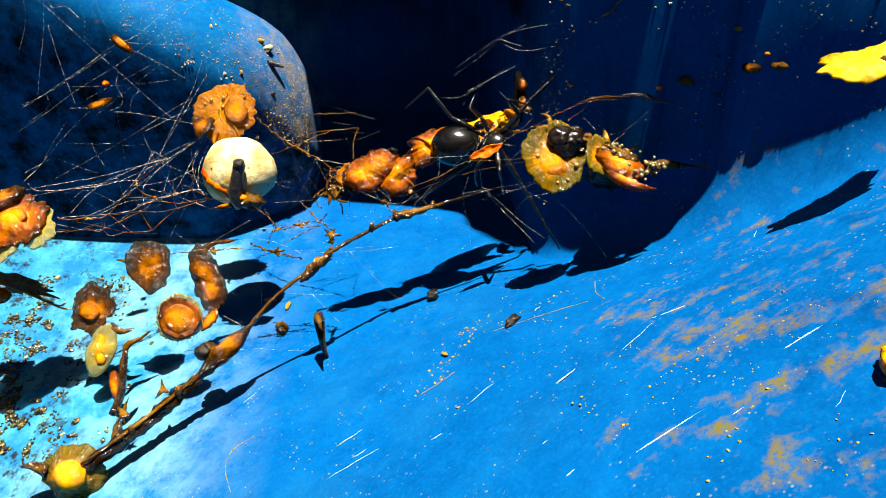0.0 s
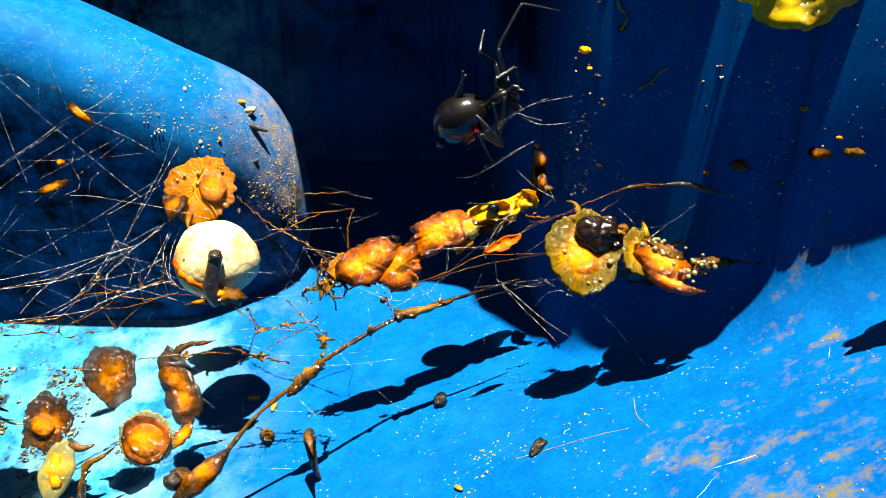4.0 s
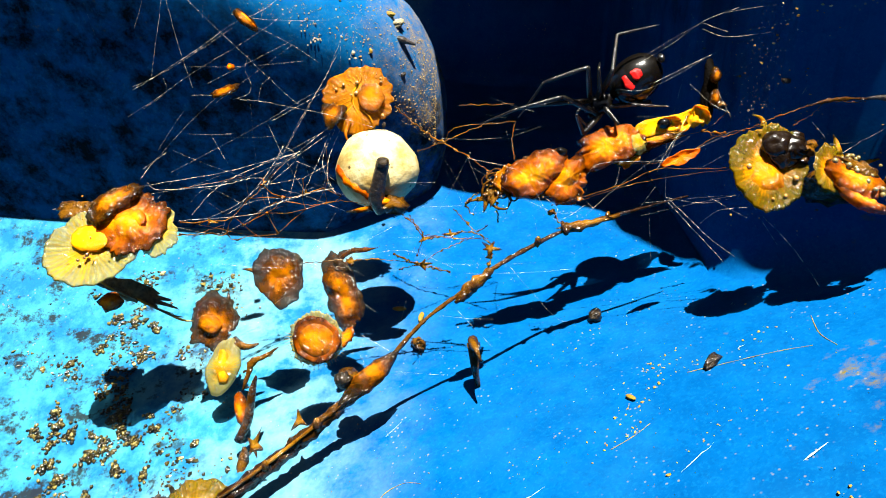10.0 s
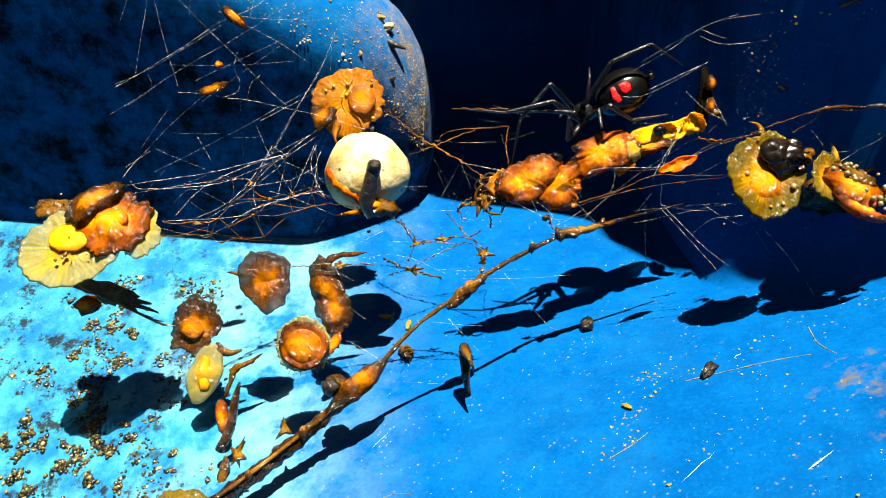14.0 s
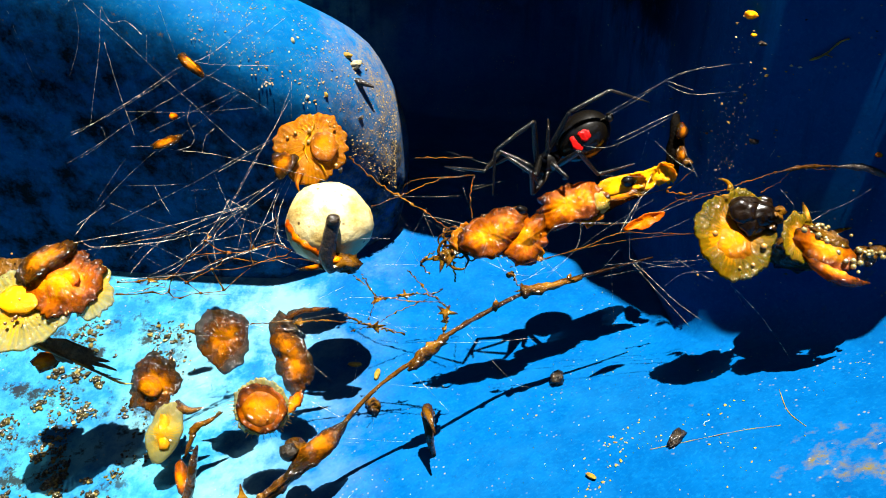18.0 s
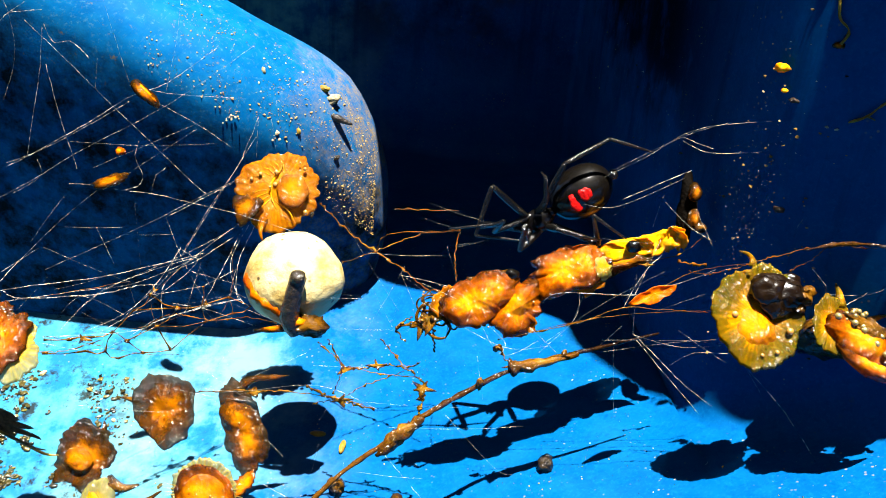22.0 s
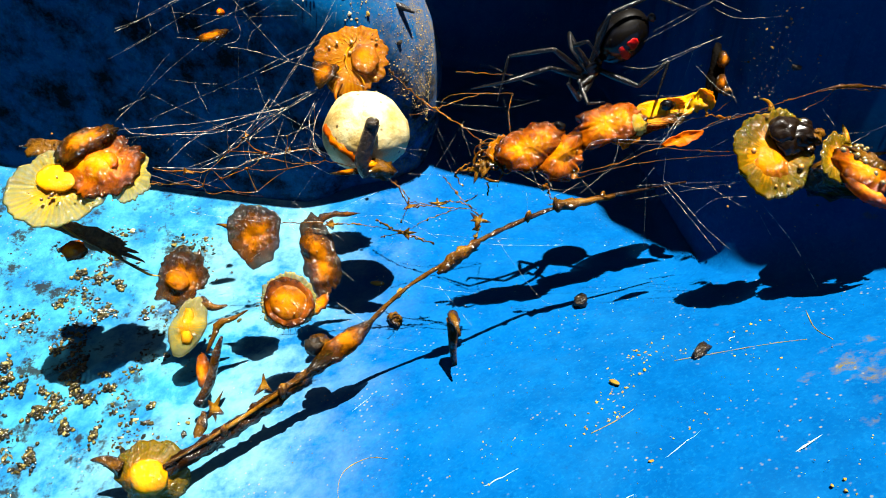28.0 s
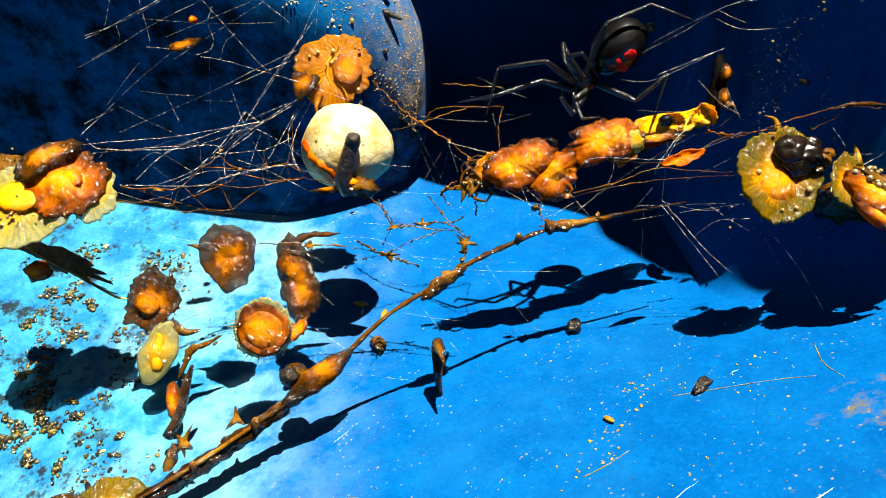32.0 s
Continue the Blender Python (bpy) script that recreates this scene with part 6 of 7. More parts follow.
def arm_dust(rnd):
    x = -33.5 - 36 * rnd.random() ** 1.8
    yc, deep, brow, tall = arm_section(x)
    z = brow + tall * rnd.uniform(-0.25 if x > -42 else 0.1, 0.97)
    if noise.noise(Vector((x * 0.16, z * 0.16, 3))) < rnd.uniform(-0.3, 0.2) - 0.5 * (x > -41):
        return None
    return arm_point(x, max(z, brow), 0.02)[:2] + (z,), rnd.choice((0.5, 0.7, 1.0, 1.5))


def gold_heaps(rnd):
    x, y = rnd.choice(GOLD_SPOTS)
    q, a = rnd.gauss(0, 2.4), radians(35)
    return on_floor(x + q * math.cos(a) + rnd.gauss(0, 0.6), y + q * math.sin(a) + rnd.gauss(0, 0.6), 0.02), 1.0


GOLD_SPOTS = ((-3.1, 113.9), (0.5, 115.4), (0.1, 117.8), (7.2, 124.1), (9.4, 121.6), (6.0, 125.9), (19.3, 125.1), (22.6, 125.6), (15.2, 124.3), (0.1, 110.6), (6.0, 103.6), (-1.7, 110.3), (3.6, 119.3), (20.1, 86.6), (35.0, 88.0), (42.5, 90.3), (29.8, 86.3), (33.6, 72.3), (38.7, 63.5), (39.1, 59.8), (30.3, 67.5), (22.9, 80.1))
scatter("arm_dust", "tan dust grains caked on the end of the blue arm", "dust", tan_dust, 2600, arm_dust, (0.04, 0.15), 11)
scatter("golden_crumbs", "golden silt crumbs in small heaps on the blue slope", "crumbs", straw, 190, gold_heaps, (0.06, 0.26), 9)
scatter("soil_crumbs", "dark soil crumbs washed over the pale tub floor", "soil", soil_grains, 9000, left_soil, (0.06, 0.42), 1)
scatter("floor_grit", "pale grit sprinkled over the blue tub floor", "grit", floor_grains, 2600, slope_grit, (0.03, 0.12), 2)
scatter("tan_flecks", "golden dust flecks lying in bands on the blue slope", "dust", straw, 2600, band_dust, (0.04, 0.22), 5)
scatter("wall_grit", "fine pale grit stuck to the shaded wall", "grit", wall_grains, 2600, wall_grit, (0.05, 0.22), 3)


def scratches():
    """Chalky scuffs that run up the slope."""
    rnd = random.Random(12)
    bm = bmesh.new()
    for line in SCRATCHES:
        pts = along([on_floor(x, y, -0.05) for x, y in line], 6)
        tube(bm, pts, [0.02 + 0.13 * math.sin(math.pi * (i + 0.5) / len(pts)) * rnd.uniform(0.5, 1.0) for i in range(len(pts))], 5, 0.6)
    for _ in range(16):
        x, y = rnd.uniform(-40, 66), rnd.uniform(66, 138)
        if y > wall_y(x, 40) - 16:
            continue
        length, a = rnd.uniform(0.6, 3) * rnd.choice((1, 1, 3)), radians(rnd.gauss(32, 12))
        pts = []
        for i in range(6):
            q = (i / 5 - 0.5) * length
            px, py = x + q * math.cos(a), y + q * math.sin(a) + 0.1 * rnd.gauss(0, 1)
            pts.append(on_floor(px, py, -0.02))
        tube(bm, pts, [0.01, 0.05, 0.08 * rnd.uniform(0.4, 1.2), 0.06, 0.04, 0.01], 4)
    return tagged(link_mesh("scuff_marks", bm, chalk_white), "chalky white scuff marks along the blue slope", "scuff marks", kind="stuff")


scratches()


# ---- the spider ----
spider = thing("spider", pose(0, 0.15, 0.06), "glossy black spider with a red mark under its round abdomen", "spider")


def egg(a, b, c, rings=18, segs=28):
    return lump_mesh((a, b, c), 0.02, 1, rings, segs)


def build_spider():
    abdomen = part("abdomen", egg(3.9, 4.9, 3.9), black_gloss, spider, "round glossy black abdomen")
    abdomen.matrix_local = pose(0, -4.2 * MM, 0.4 * MM)
    for dy, w, l in ((1.7, 1.35, 0.85), (-0.1, 0.95, 0.85)):
        part("red_mark", lump_mesh((w, l, 0.14), 0.5, dy * 3, 10, 14, centre=(0.2 * dy - 0.2, dy, -3.8 * math.sqrt(1 - (dy / 4.9) ** 2))), red_mark, abdomen, "bright red spot")
    part("spinneret", lump_mesh((0.8, 0.7, 0.7), 0.2, 4, 8, 10, centre=(0, -5.0, -2.2)), leg_mat, abdomen)
    head = part("cephalothorax", lump_mesh((1.9, 2.3, 1.2), 0.08, 2, 12, 18), black_gloss, spider, "glossy black head and chest")
    head.matrix_local = pose(0, 3.2 * MM, 0)
    for s in (-1, 1):
        part("fang", tube_mesh([(0.5 * s, 1.9, -0.3), (0.6 * s, 2.5, -0.9), (0.4 * s, 2.6, -1.6)], [0.5, 0.4, 0.12], 6, 3), leg_mat, head)
        part("palp", tube_mesh([(1.0 * s, 1.8, 0), (1.5 * s, 3.0, 0.3), (1.3 * s, 3.8, -0.5)], [0.32, 0.3, 0.25], 6, 3), leg_mat, head)
    part("waist", lump_mesh((0.8, 1.0, 0.7), 0.1, 3, 8, 10, centre=(0, 1.2, 0.1)), black_gloss, spider)


# legs: side, hip along the body, lengths of thigh, shin and foot
LEGS = (
    (-1, 4.3, (8.6, 7.6, 7.4)), (1, 4.3, (8.6, 7.6, 7.4)),
    (-1, 3.6, (6.2, 5.0, 4.8)), (1, 3.6, (6.2, 5.0, 4.8)),
    (-1, 2.8, (4.6, 3.6, 3.4)), (1, 2.8, (4.6, 3.6, 3.4)),
    (-1, 2.1, (8.4, 7.0, 7.0)), (1, 2.1, (7.6, 6.0, 6.0)),
)
BONES = (("thigh", (0.40, 0.52, 0.50, 0.34)), ("shin", (0.34, 0.40, 0.34, 0.26)), ("foot", (0.26, 0.25, 0.18, 0.08)))
legs = []


def build_legs():
    for side, along_body, lengths in LEGS:
        bones = []
        for (name, radii), size in zip(BONES, lengths):
            line = [(0, 0, 0), (0, size * 0.3, 0.04), (0, size * 0.7, 0.04), (0, size, 0)]
            bm = tube_mesh(line, list(radii), 9, 4)
            bones.append(part(name, bm, leg_mat, spider))
        legs.append(bones)


build_spider()
build_legs()

# seconds; the middle of the abdomen; the middle of the head; the way the belly faces (right, up, out)
SPIDER_ROWS = [
    (0, (2.7, 147.0, 53.5), (9.7, 146.0, 54.7), (0, -0.4, -1)),
    (1, (-0.1, 147.0, 57.0), (6.7, 146.0, 60.6), (0, -0.4, -1)),
    (2, (-5.9, 151.0, 62.4), (-0.8, 150.0, 68.6), (0.3, -0.5, -0.8)),
    (3, (-1.1, 153.0, 68.3), (6.4, 152.0, 70.8), (0.7, -0.5, 0.3)),
    (5.5, (6.2, 155.0, 75.2), (11.0, 154.0, 81.5), (0.85, -0.2, 0.3)),
    (6, (9.4, 156.0, 78.7), (11.1, 155.0, 83.8), (0.8, -0.3, 0.0)),
    (6.25, (9.0, 156.0, 76.0), (14.5, 155.0, 76.4), (0.5, -0.85, 0.0)),
    (6.5, (7.7, 156.0, 74.4), (6.3, 152.0, 68.7), (0.35, -0.9, -0.1)),
    (7, (5.9, 156.0, 72.1), (5.1, 155.0, 65.4), (0.2, -0.9, -0.15)),
    (7.5, (4.9, 157.0, 67.8), (2.4, 156.0, 61.2), (0.1, -0.75, 0.6)),
    (8, (3.8, 157.0, 65.1), (0.1, 156.0, 58.3), (0, -0.25, 1)),
    (9, (3.3, 157.0, 62.8), (-2.4, 156.0, 57.9), (-0.15, -0.05, 1)),
    (13, (1.7, 157.0, 60.8), (-4.4, 156.0, 57.6), (-0.1, -0.05, 1)),
    (20, (-0.4, 157.0, 61.9), (-5.7, 156.0, 57.0), (-0.05, -0.2, 1)),
    (22, (-0.1, 157.0, 61.7), (-5.8, 156.0, 57.3), (-0.05, -0.3, 1)),
    (24, (-1.2, 157.0, 64.2), (-6.2, 156.0, 58.6), (0, -0.75, 0.65)),
    (28, (-0.8, 157.0, 65.1), (-5.1, 156.0, 59.8), (0, -0.85, 0.5)),
    (30, (-0.8, 157.0, 65.1), (-5.1, 156.0, 59.8), (0, -0.85, 0.5)),
    (32, (-0.8, 157.0, 65.1), (-5.1, 156.0, 59.8), (0, -0.85, 0.5)),
]
# leg by leg: seconds, where the foot holds on, the knee, the ankle
HOLDS = {
    0: (
        (0, (28.2, 150.0, 72.0), (12.8, 147.0, 65.5), (18.7, 148.2, 69.4)),
        (1, (2.6, 152.0, 80.2), (4.9, 149.0, 69.1), (3.8, 150.5, 74.2)),
        (2, (7.6, 154.0, 83.2), (3.4, 152.0, 77.2), (5.5, 153.0, 80.6)),
        (3, (19.7, 155.0, 87.8), (11.2, 153.0, 86.0), (14.9, 153.8, 88.9)),
        (5.5, (16.2, 156.0, 89.2), (7.7, 154.0, 88.5), (10.2, 154.7, 89.8)),
        (6, (3.9, 156.0, 92.5), (2.9, 154.0, 86.7), (2.0, 154.6, 89.2)),
        (7, (-7.1, 149.0, 54.1), (-2.7, 151.0, 67.5), (-5.4, 149.7, 63.1)),
        (8, (-10.2, 153.0, 60.2), (-5.4, 153.0, 64.3), (-10.3, 153.0, 64.3)),
        (9, (-16.8, 154.0, 58.8), (-7.7, 153.0, 63.6), (-12.8, 153.0, 62.5)),
        (13, (-17.3, 150.0, 49.6), (-11.0, 152.0, 63.0), (-15.6, 151.0, 61.3)),
        (20, (-13.1, 151.0, 55.1), (-11.4, 153.0, 61.8), (-14.4, 152.0, 60.5)),
        (22, (-7.8, 152.0, 55.6), (-13.4, 153.0, 60.5), (-13.4, 152.0, 55.6)),
        (24, (-14.9, 149.0, 54.6), (-12.9, 152.0, 64.1), (-15.4, 150.0, 61.1)),
        (28, (-20.0, 152.0, 54.3), (-13.9, 152.0, 61.8), (-18.4, 152.0, 59.5)),
        (30, (-20.0, 152.0, 54.3), (-13.9, 152.0, 61.8), (-18.4, 152.0, 59.5)),
    ),
    1: (
        (0, (24.6, 141.0, 31.5), (15.2, 142.0, 47.1), (19.4, 141.1, 40.5)),
        (1, (28.6, 150.0, 59.5), (16.3, 147.0, 61.4), (22.0, 148.2, 60.9)),
        (2, (6.7, 151.0, 64.8), (3.6, 149.0, 67.6), (5.4, 149.6, 66.4)),
        (3, (4.7, 148.0, 58.7), (1.5, 149.0, 64.8), (1.9, 148.2, 61.7)),
        (5.5, (15.0, 152.0, 82.5), (10.7, 151.0, 84.6), (12.1, 150.9, 84.3)),
        (6, (10.2, 157.0, 94.0), (10.3, 156.0, 89.2), (10.1, 156.5, 91.7)),
        (7, (-4.5, 152.0, 62.6), (-2.0, 151.0, 68.7), (-3.9, 150.8, 67.0)),
        (8, (-8.6, 149.0, 51.3), (-5.9, 153.0, 59.9), (-10.6, 151.0, 59.7)),
        (9, (-23.0, 152.0, 54.2), (-11.7, 152.0, 59.3), (-17.1, 151.4, 57.8)),
        (13, (-25.9, 153.0, 58.5), (-13.9, 152.0, 58.9), (-19.5, 151.8, 58.9)),
        (20, (-20.5, 153.0, 56.9), (-13.5, 152.0, 58.0), (-17.1, 151.8, 57.8)),
        (22, (-19.0, 153.0, 56.4), (-12.2, 152.0, 57.9), (-15.6, 151.8, 57.5)),
        (24, (-19.2, 153.0, 58.4), (-12.2, 152.0, 59.1), (-15.6, 151.8, 58.9)),
        (28, (-24.5, 154.0, 55.2), (-15.3, 152.0, 58.6), (-20.1, 152.1, 57.2)),
        (30, (-24.5, 154.0, 55.2), (-15.3, 152.0, 58.6), (-20.1, 152.1, 57.2)),
    ),
    2: (
        (0, (16.0, 146.0, 62.0), (12.8, 145.0, 61.2), (14.4, 145.2, 62.5)),
        (1, (12.5, 150.0, 70.3), (5.9, 148.0, 71.0), (8.1, 149.0, 72.3)),
        (2, (6.0, 153.0, 74.1), (0.7, 151.0, 73.9), (2.8, 151.8, 74.8)),
        (3, (8.6, 154.0, 81.0), (5.0, 152.0, 78.7), (6.0, 152.7, 80.7)),
        (5.5, (0.3, 157.0, 92.6), (6.8, 154.0, 86.0), (3.9, 155.1, 89.0)),
        (6, (3.4, 155.0, 82.8), (6.5, 153.0, 86.3), (4.8, 153.4, 85.4)),
        (7, (-3.7, 154.0, 70.4), (-0.7, 152.0, 69.6), (-2.6, 152.2, 70.5)),
        (8, (-9.8, 153.0, 56.0), (-6.0, 152.0, 60.6), (-8.2, 151.8, 59.3)),
        (9, (-18.5, 154.0, 57.5), (-9.4, 152.0, 59.6), (-13.6, 152.1, 59.1)),
        (13, (-16.5, 154.0, 57.9), (-9.2, 152.0, 58.9), (-12.5, 152.1, 58.7)),
        (20, (-14.9, 153.0, 56.6), (-10.4, 152.0, 58.2), (-12.7, 151.8, 57.9)),
        (22, (-14.5, 153.0, 56.7), (-11.1, 152.0, 58.3), (-13.1, 151.8, 57.9)),
        (24, (-7.6, 152.0, 60.8), (-9.6, 152.0, 63.7), (-9.4, 151.4, 63.4)),
        (28, (-5.9, 152.0, 60.1), (-9.0, 152.0, 63.3), (-8.5, 151.4, 62.7)),
        (30, (-5.9, 152.0, 60.1), (-9.0, 152.0, 63.3), (-8.5, 151.4, 62.7)),
    ),
    3: (
        (0, (12.0, 146.0, 43.8), (10.9, 143.0, 50.2), (11.5, 143.6, 47.3)),
        (1, (16.3, 147.0, 58.6), (11.8, 144.0, 61.1), (14.1, 144.8, 60.3)),
        (2, (3.6, 148.0, 51.0), (0.4, 147.0, 62.9), (1.7, 146.9, 57.9)),
        (3, (10.8, 151.0, 68.9), (9.1, 150.0, 72.8), (10.1, 150.1, 71.7)),
        (5.5, (13.8, 153.0, 79.8), (12.4, 152.0, 82.6), (13.1, 152.1, 81.8)),
        (6, (15.0, 155.0, 81.9), (13.2, 153.0, 84.8), (14.1, 153.4, 84.0)),
        (7, (2.6, 151.0, 61.6), (0.8, 151.0, 65.1), (0.8, 150.4, 63.8)),
        (8, (-0.9, 152.0, 54.5), (-1.7, 151.0, 57.0), (-1.7, 150.6, 55.9)),
        (9, (-4.8, 151.0, 55.5), (-5.4, 151.0, 57.1), (-5.7, 150.2, 56.4)),
        (13, (-6.7, 151.0, 55.4), (-6.9, 151.0, 57.1), (-7.2, 150.2, 56.4)),
        (20, (-7.0, 151.0, 55.0), (-7.5, 151.0, 56.7), (-7.6, 150.2, 56.1)),
        (22, (-7.6, 151.0, 55.7), (-7.8, 151.0, 57.2), (-8.0, 150.2, 56.7)),
        (24, (-8.4, 151.0, 57.1), (-8.9, 151.0, 58.4), (-9.1, 150.2, 57.9)),
        (28, (-6.8, 151.0, 56.3), (-7.5, 151.0, 58.0), (-7.6, 150.2, 57.2)),
        (30, (-6.8, 151.0, 56.3), (-7.5, 151.0, 58.0), (-7.6, 150.2, 57.2)),
    ),
    4: (
        (0, (6.0, 148.0, 63.3), (5.7, 146.0, 61.5), (5.2, 146.7, 63.1)),
        (1, (-0.6, 150.0, 64.6), (0.9, 147.0, 63.9), (-0.5, 148.2, 64.6)),
        (2, (-1.9, 153.0, 71.4), (-1.4, 151.0, 70.3), (-1.7, 151.8, 71.0)),
        (3, (9.9, 153.0, 72.5), (4.9, 151.0, 78.4), (6.4, 151.6, 77.5)),
        (5.5, (13.6, 155.0, 83.7), (10.9, 153.0, 84.5), (11.8, 153.6, 84.7)),
        (6, (6.9, 153.0, 79.8), (3.6, 153.0, 84.8), (3.6, 152.7, 83.2)),
        (7, (-0.2, 153.0, 70.7), (-3.4, 152.0, 71.0), (-3.6, 151.9, 71.8)),
        (8, (-2.3, 155.0, 64.7), (-2.0, 153.0, 63.3), (-2.4, 153.2, 64.5)),
        (9, (-3.3, 156.0, 65.2), (-3.6, 153.0, 63.3), (-3.7, 153.6, 64.8)),
        (13, (-4.4, 156.0, 65.4), (-4.7, 153.0, 62.5), (-4.6, 153.6, 64.3)),
        (20, (-6.3, 156.0, 64.6), (-6.4, 153.0, 62.3), (-6.4, 153.6, 63.9)),
        (22, (-6.4, 156.0, 64.8), (-5.9, 153.0, 63.0), (-6.1, 153.6, 64.5)),
        (24, (-4.9, 152.0, 61.8), (-8.0, 152.0, 66.0), (-7.2, 151.4, 65.7)),
        (28, (-4.8, 152.0, 63.1), (-8.7, 152.0, 65.6), (-7.9, 151.4, 65.6)),
        (30, (-4.8, 152.0, 63.1), (-8.7, 152.0, 65.6), (-7.9, 151.4, 65.6)),
    ),
    5: (
        (0, (6.9, 148.0, 44.8), (7.0, 145.0, 49.5), (6.6, 145.9, 47.1)),
        (1, (7.7, 148.0, 47.5), (7.4, 143.0, 56.3), (7.6, 144.3, 52.6)),
        (2, (2.1, 151.0, 64.9), (1.6, 149.0, 67.1), (2.1, 149.6, 66.1)),
        (3, (8.2, 151.0, 68.9), (7.5, 149.0, 71.6), (7.9, 149.2, 70.8)),
        (5.5, (12.1, 153.0, 76.8), (12.0, 152.0, 80.1), (12.2, 152.1, 78.7)),
        (6, (13.7, 155.0, 81.0), (12.8, 153.0, 83.2), (13.4, 153.4, 82.3)),
        (7, (6.9, 152.0, 61.2), (6.8, 151.0, 64.1), (7.1, 150.8, 62.9)),
        (8, (2.5, 152.0, 56.8), (1.8, 151.0, 58.7), (2.3, 150.6, 58.1)),
        (9, (-0.4, 152.0, 55.8), (-1.2, 151.0, 57.9), (-0.8, 150.6, 57.1)),
        (13, (-2.0, 152.0, 56.2), (-3.0, 151.0, 58.0), (-2.5, 150.6, 57.4)),
        (20, (-3.5, 152.0, 56.1), (-4.2, 151.0, 58.1), (-3.7, 150.6, 57.5)),
        (22, (2.9, 152.0, 56.6), (-2.7, 151.0, 58.0), (-0.3, 150.6, 57.6)),
        (24, (3.4, 152.0, 57.1), (-1.5, 151.0, 58.7), (0.9, 150.6, 58.2)),
        (28, (-2.5, 152.0, 55.7), (-5.9, 151.0, 56.3), (-4.8, 150.6, 55.6)),
        (30, (-2.5, 152.0, 55.7), (-5.9, 151.0, 56.3), (-4.8, 150.6, 55.6)),
    ),
    6: (
        (0, (-7.3, 150.0, 60.2), (0.6, 147.0, 60.7), (-3.5, 148.2, 61.4)),
        (1, (-10.2, 151.0, 61.7), (-2.7, 147.0, 63.1), (-6.8, 148.6, 63.0)),
        (2, (-13.9, 155.0, 66.2), (-10.3, 152.0, 69.2), (-12.9, 153.4, 68.2)),
        (3, (2.4, 156.0, 73.0), (5.3, 153.0, 75.2), (4.1, 154.2, 75.1)),
        (5.5, (1.2, 154.0, 72.4), (-0.9, 153.0, 80.6), (-2.0, 153.2, 77.6)),
        (6, (4.4, 150.0, 61.8), (6.8, 155.0, 74.0), (5.3, 153.2, 68.2)),
        (7, (12.9, 156.0, 76.2), (10.3, 154.0, 79.7), (12.0, 154.6, 80.6)),
        (8, (7.0, 156.0, 70.2), (-0.7, 154.0, 70.4), (2.4, 155.0, 74.1)),
        (9, (3.7, 156.0, 73.5), (-1.9, 154.0, 66.4), (-0.8, 155.0, 69.4)),
        (13, (10.8, 156.0, 65.9), (-1.0, 154.0, 68.0), (3.8, 155.0, 71.7)),
        (20, (9.8, 156.0, 68.8), (-3.6, 154.0, 67.9), (1.8, 155.0, 71.8)),
        (22, (9.1, 156.0, 68.8), (-3.4, 154.0, 68.3), (1.4, 155.0, 72.1)),
        (24, (9.3, 156.0, 69.2), (-5.3, 154.0, 68.9), (0.1, 155.0, 72.9)),
        (28, (9.2, 156.0, 70.7), (-4.5, 154.0, 68.8), (-0.3, 155.0, 73.1)),
        (30, (9.2, 156.0, 70.7), (-4.5, 154.0, 68.8), (-0.3, 155.0, 73.1)),
    ),
    7: (
        (0, (-5.6, 149.0, 41.1), (1.7, 144.0, 48.5), (-2.0, 145.4, 44.9)),
        (1, (4.3, 149.0, 46.0), (3.9, 144.0, 54.9), (3.7, 145.4, 51.0)),
        (2, (-2.4, 151.0, 56.7), (-0.6, 149.0, 62.3), (-1.2, 149.6, 59.4)),
        (3, (3.0, 150.0, 61.4), (2.4, 149.0, 67.6), (2.0, 148.9, 64.9)),
        (5.5, (13.0, 151.0, 70.8), (10.4, 152.0, 72.8), (11.2, 151.3, 70.8)),
        (6, (12.6, 154.0, 80.4), (13.7, 154.0, 83.0), (13.7, 153.8, 81.9)),
        (7, (10.9, 152.0, 67.3), (13.0, 153.0, 70.1), (13.4, 152.3, 69.8)),
        (8, (12.0, 152.0, 62.3), (5.8, 152.0, 61.0), (8.8, 151.4, 61.8)),
        (9, (7.7, 152.0, 59.1), (2.5, 152.0, 59.4), (5.1, 151.4, 59.5)),
        (13, (8.7, 152.0, 59.0), (1.0, 152.0, 58.3), (4.5, 151.4, 58.6)),
        (20, (7.9, 152.0, 59.1), (0.5, 152.0, 59.1), (4.0, 151.4, 59.4)),
        (22, (6.1, 151.0, 57.5), (1.3, 152.0, 59.2), (4.0, 151.1, 58.9)),
        (24, (6.6, 151.0, 58.3), (2.2, 152.0, 62.2), (5.0, 151.1, 61.3)),
        (28, (5.2, 150.0, 57.7), (3.6, 152.0, 61.3), (5.5, 150.7, 60.3)),
        (30, (5.2, 150.0, 57.7), (3.6, 152.0, 61.3), (5.5, 150.7, 60.3)),
    ),
}


def body_pose(a, h, belly):
    mid = Vector(a).lerp(Vector(h), 0.567) * MM
    face = facing(0, 0, 0).to_3x3()
    y = (Vector(h) - Vector(a)).normalized()
    down = face @ Vector(belly)
    z = -(down - y * down.dot(y)).normalized()
    x = y.cross(z)
    m = Matrix((x, y, z)).transposed().to_4x4()
    m.translation = mid
    return m


def held(points, t, k):
    times = [p[0] for p in points]
    return Vector([float(np.interp(t, times, [p[k][i] for p in points])) for i in range(3)]) * MM


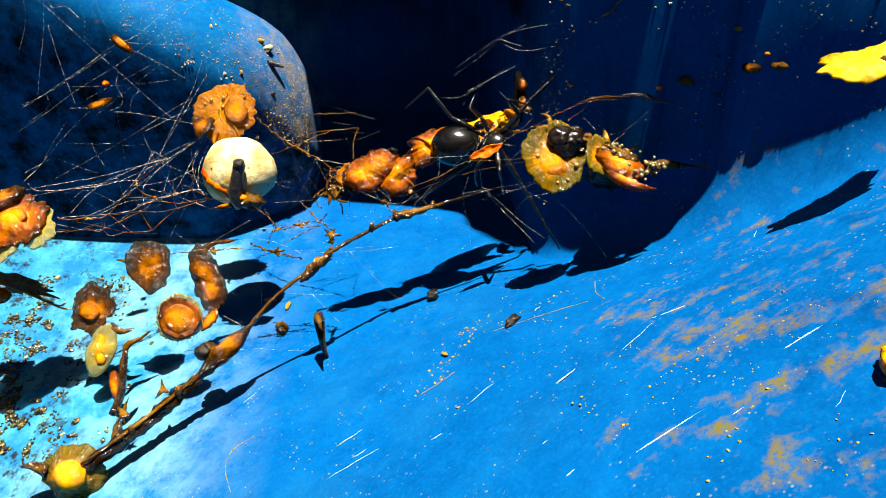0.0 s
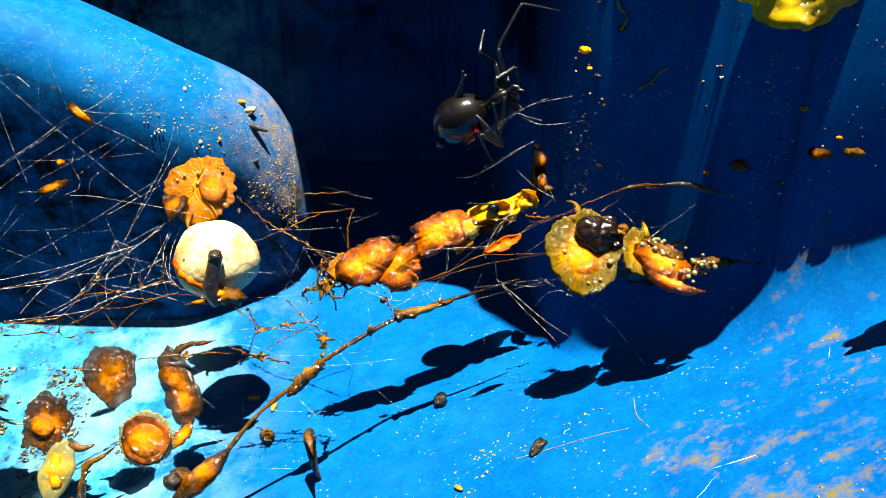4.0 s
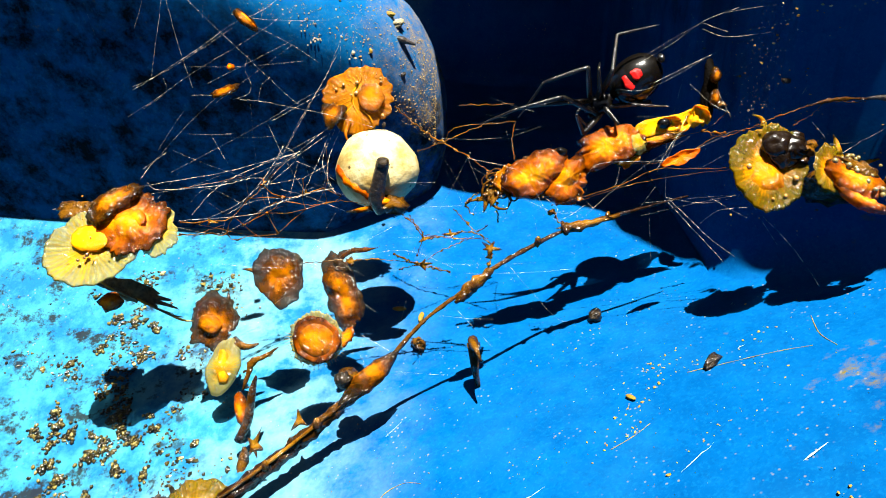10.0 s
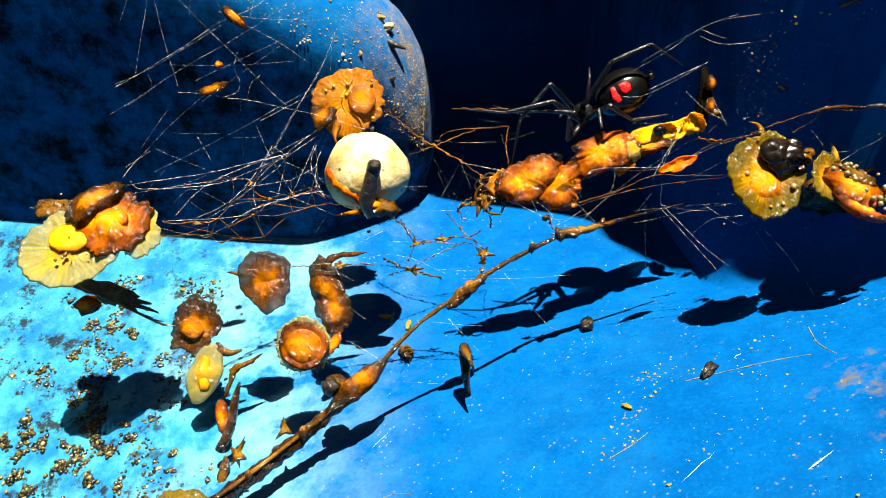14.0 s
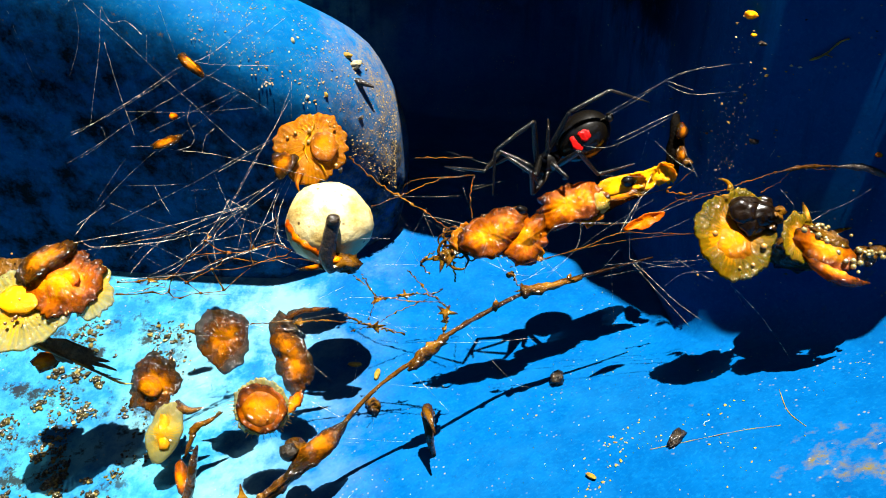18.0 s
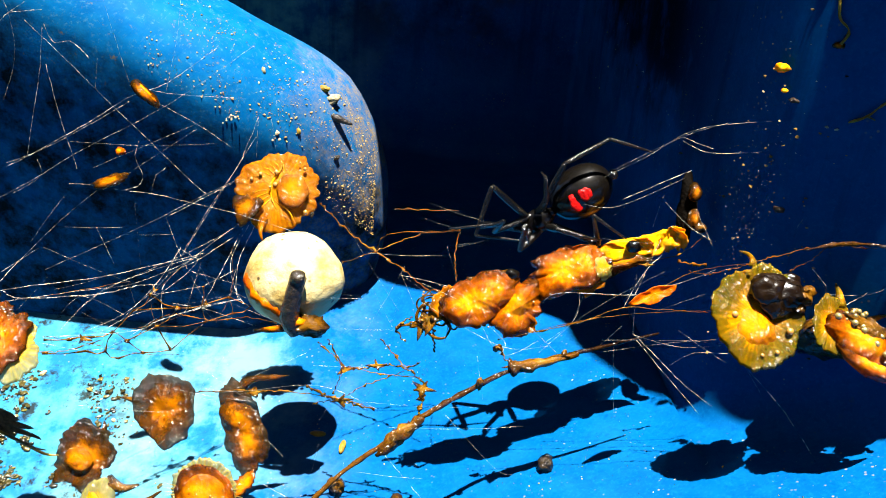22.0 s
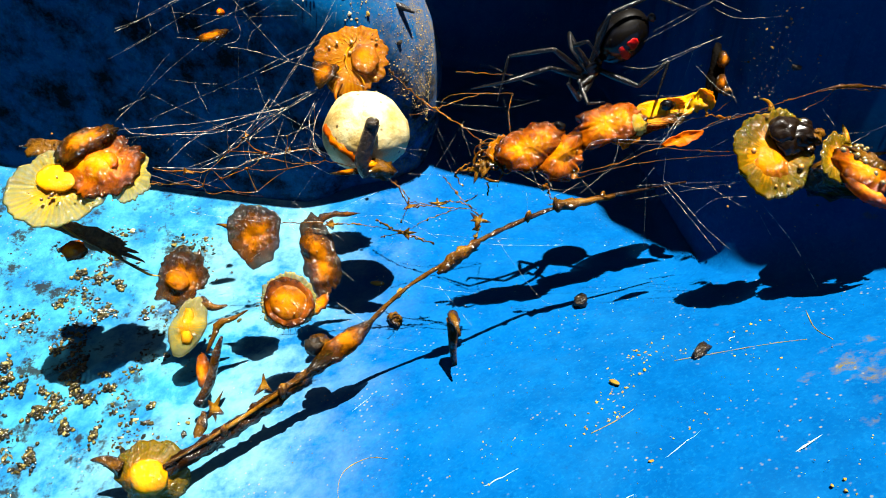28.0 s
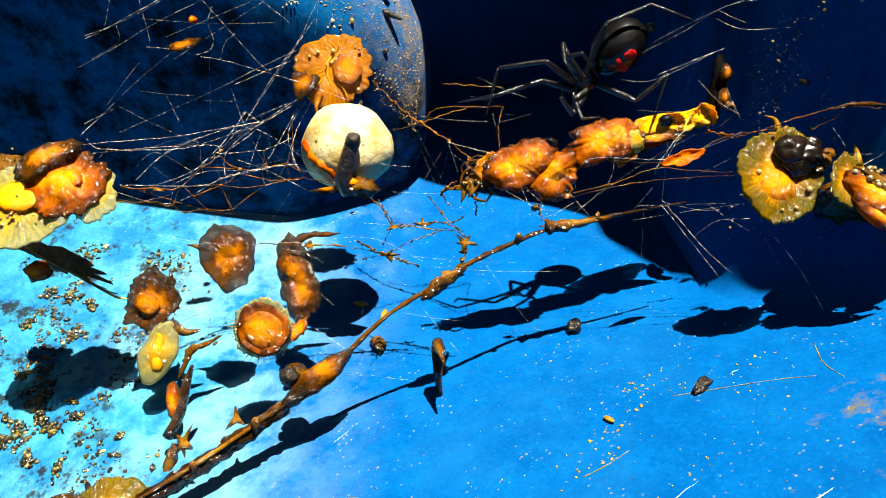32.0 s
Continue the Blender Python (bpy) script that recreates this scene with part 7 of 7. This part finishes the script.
def leg_rows(index, rows):
    """Poses of thigh, shin and foot, which bring the foot to its hold by way of the two knees."""
    side, hip_y, lengths = LEGS[index]
    hip = Vector((side * 1.3, hip_y, -0.3)) * MM
    keyed, turns = ([], [], []), [None, None, None]
    for t, m in rows:
        back = m.inverted()
        foot, knee, ankle = (back @ held(HOLDS[index], t, k) for k in (1, 2, 3))
        chain = [hip.copy(), knee, ankle, foot.copy()]
        for _ in range(12):
            chain[3] = foot.copy()
            for i in (2, 1, 0):
                chain[i] = chain[i + 1] + (chain[i] - chain[i + 1]).normalized() * lengths[i] * MM
            chain[0] = hip.copy()
            for i in (1, 2, 3):
                chain[i] = chain[i - 1] + (chain[i] - chain[i - 1]).normalized() * lengths[i - 1] * MM
        for i in range(3):
            way = (chain[i + 1] - chain[i]).normalized()
            if turns[i] is None:
                turns[i] = way.to_track_quat("Y", "Z")
            else:
                turns[i] = (turns[i] @ Vector((0, 1, 0))).rotation_difference(way) @ turns[i]
            keyed[i].append((t, Matrix.Translation(chain[i]) @ turns[i].to_matrix().to_4x4()))
    return keyed


def motions():
    # the spider tugs at the loose tip of the strip
    tip_rows = ((0, 11.4, 5.2, 0, 10), (1.5, 11.4, 5.2, 0, 20), (2, 10.2, 6.4, 0, 35), (2.5, 9.6, 6.6, 1, 50), (3, 12.2, 4.8, 0, 18), (5.5, 12.2, 4.6, 0, 14), (6, 10.6, 5.4, 1, 58), (6.5, 12.2, 4.6, 0, 14), (21, 12.2, 4.6, 0, 12), (23, 12.2, 4.8, 0, 16), (32, 12.2, 4.6, 0, 12))
    walk(moving["tip"], [(t, pose(x * MM, y * MM, (z - 0.6) * MM, 0, 0, turn)) for t, x, y, z, turn in tip_rows])
    rows = []
    for one, two in zip(SPIDER_ROWS, SPIDER_ROWS[1:]):
        steps = max(1, min(4, round((two[0] - one[0]) / 0.5)))
        for k in range(steps):
            f = k / steps
            rows.append((one[0] + (two[0] - one[0]) * f, body_pose(*(Vector(p).lerp(Vector(q), f) for p, q in zip(one[1:], two[1:])))))
    rows.append((SPIDER_ROWS[-1][0], body_pose(*SPIDER_ROWS[-1][1:])))
    walk(spider, rows)
    for i, bones in enumerate(legs):
        for bone, keyed in zip(bones, leg_rows(i, rows)):
            walk(bone, keyed)


motions()
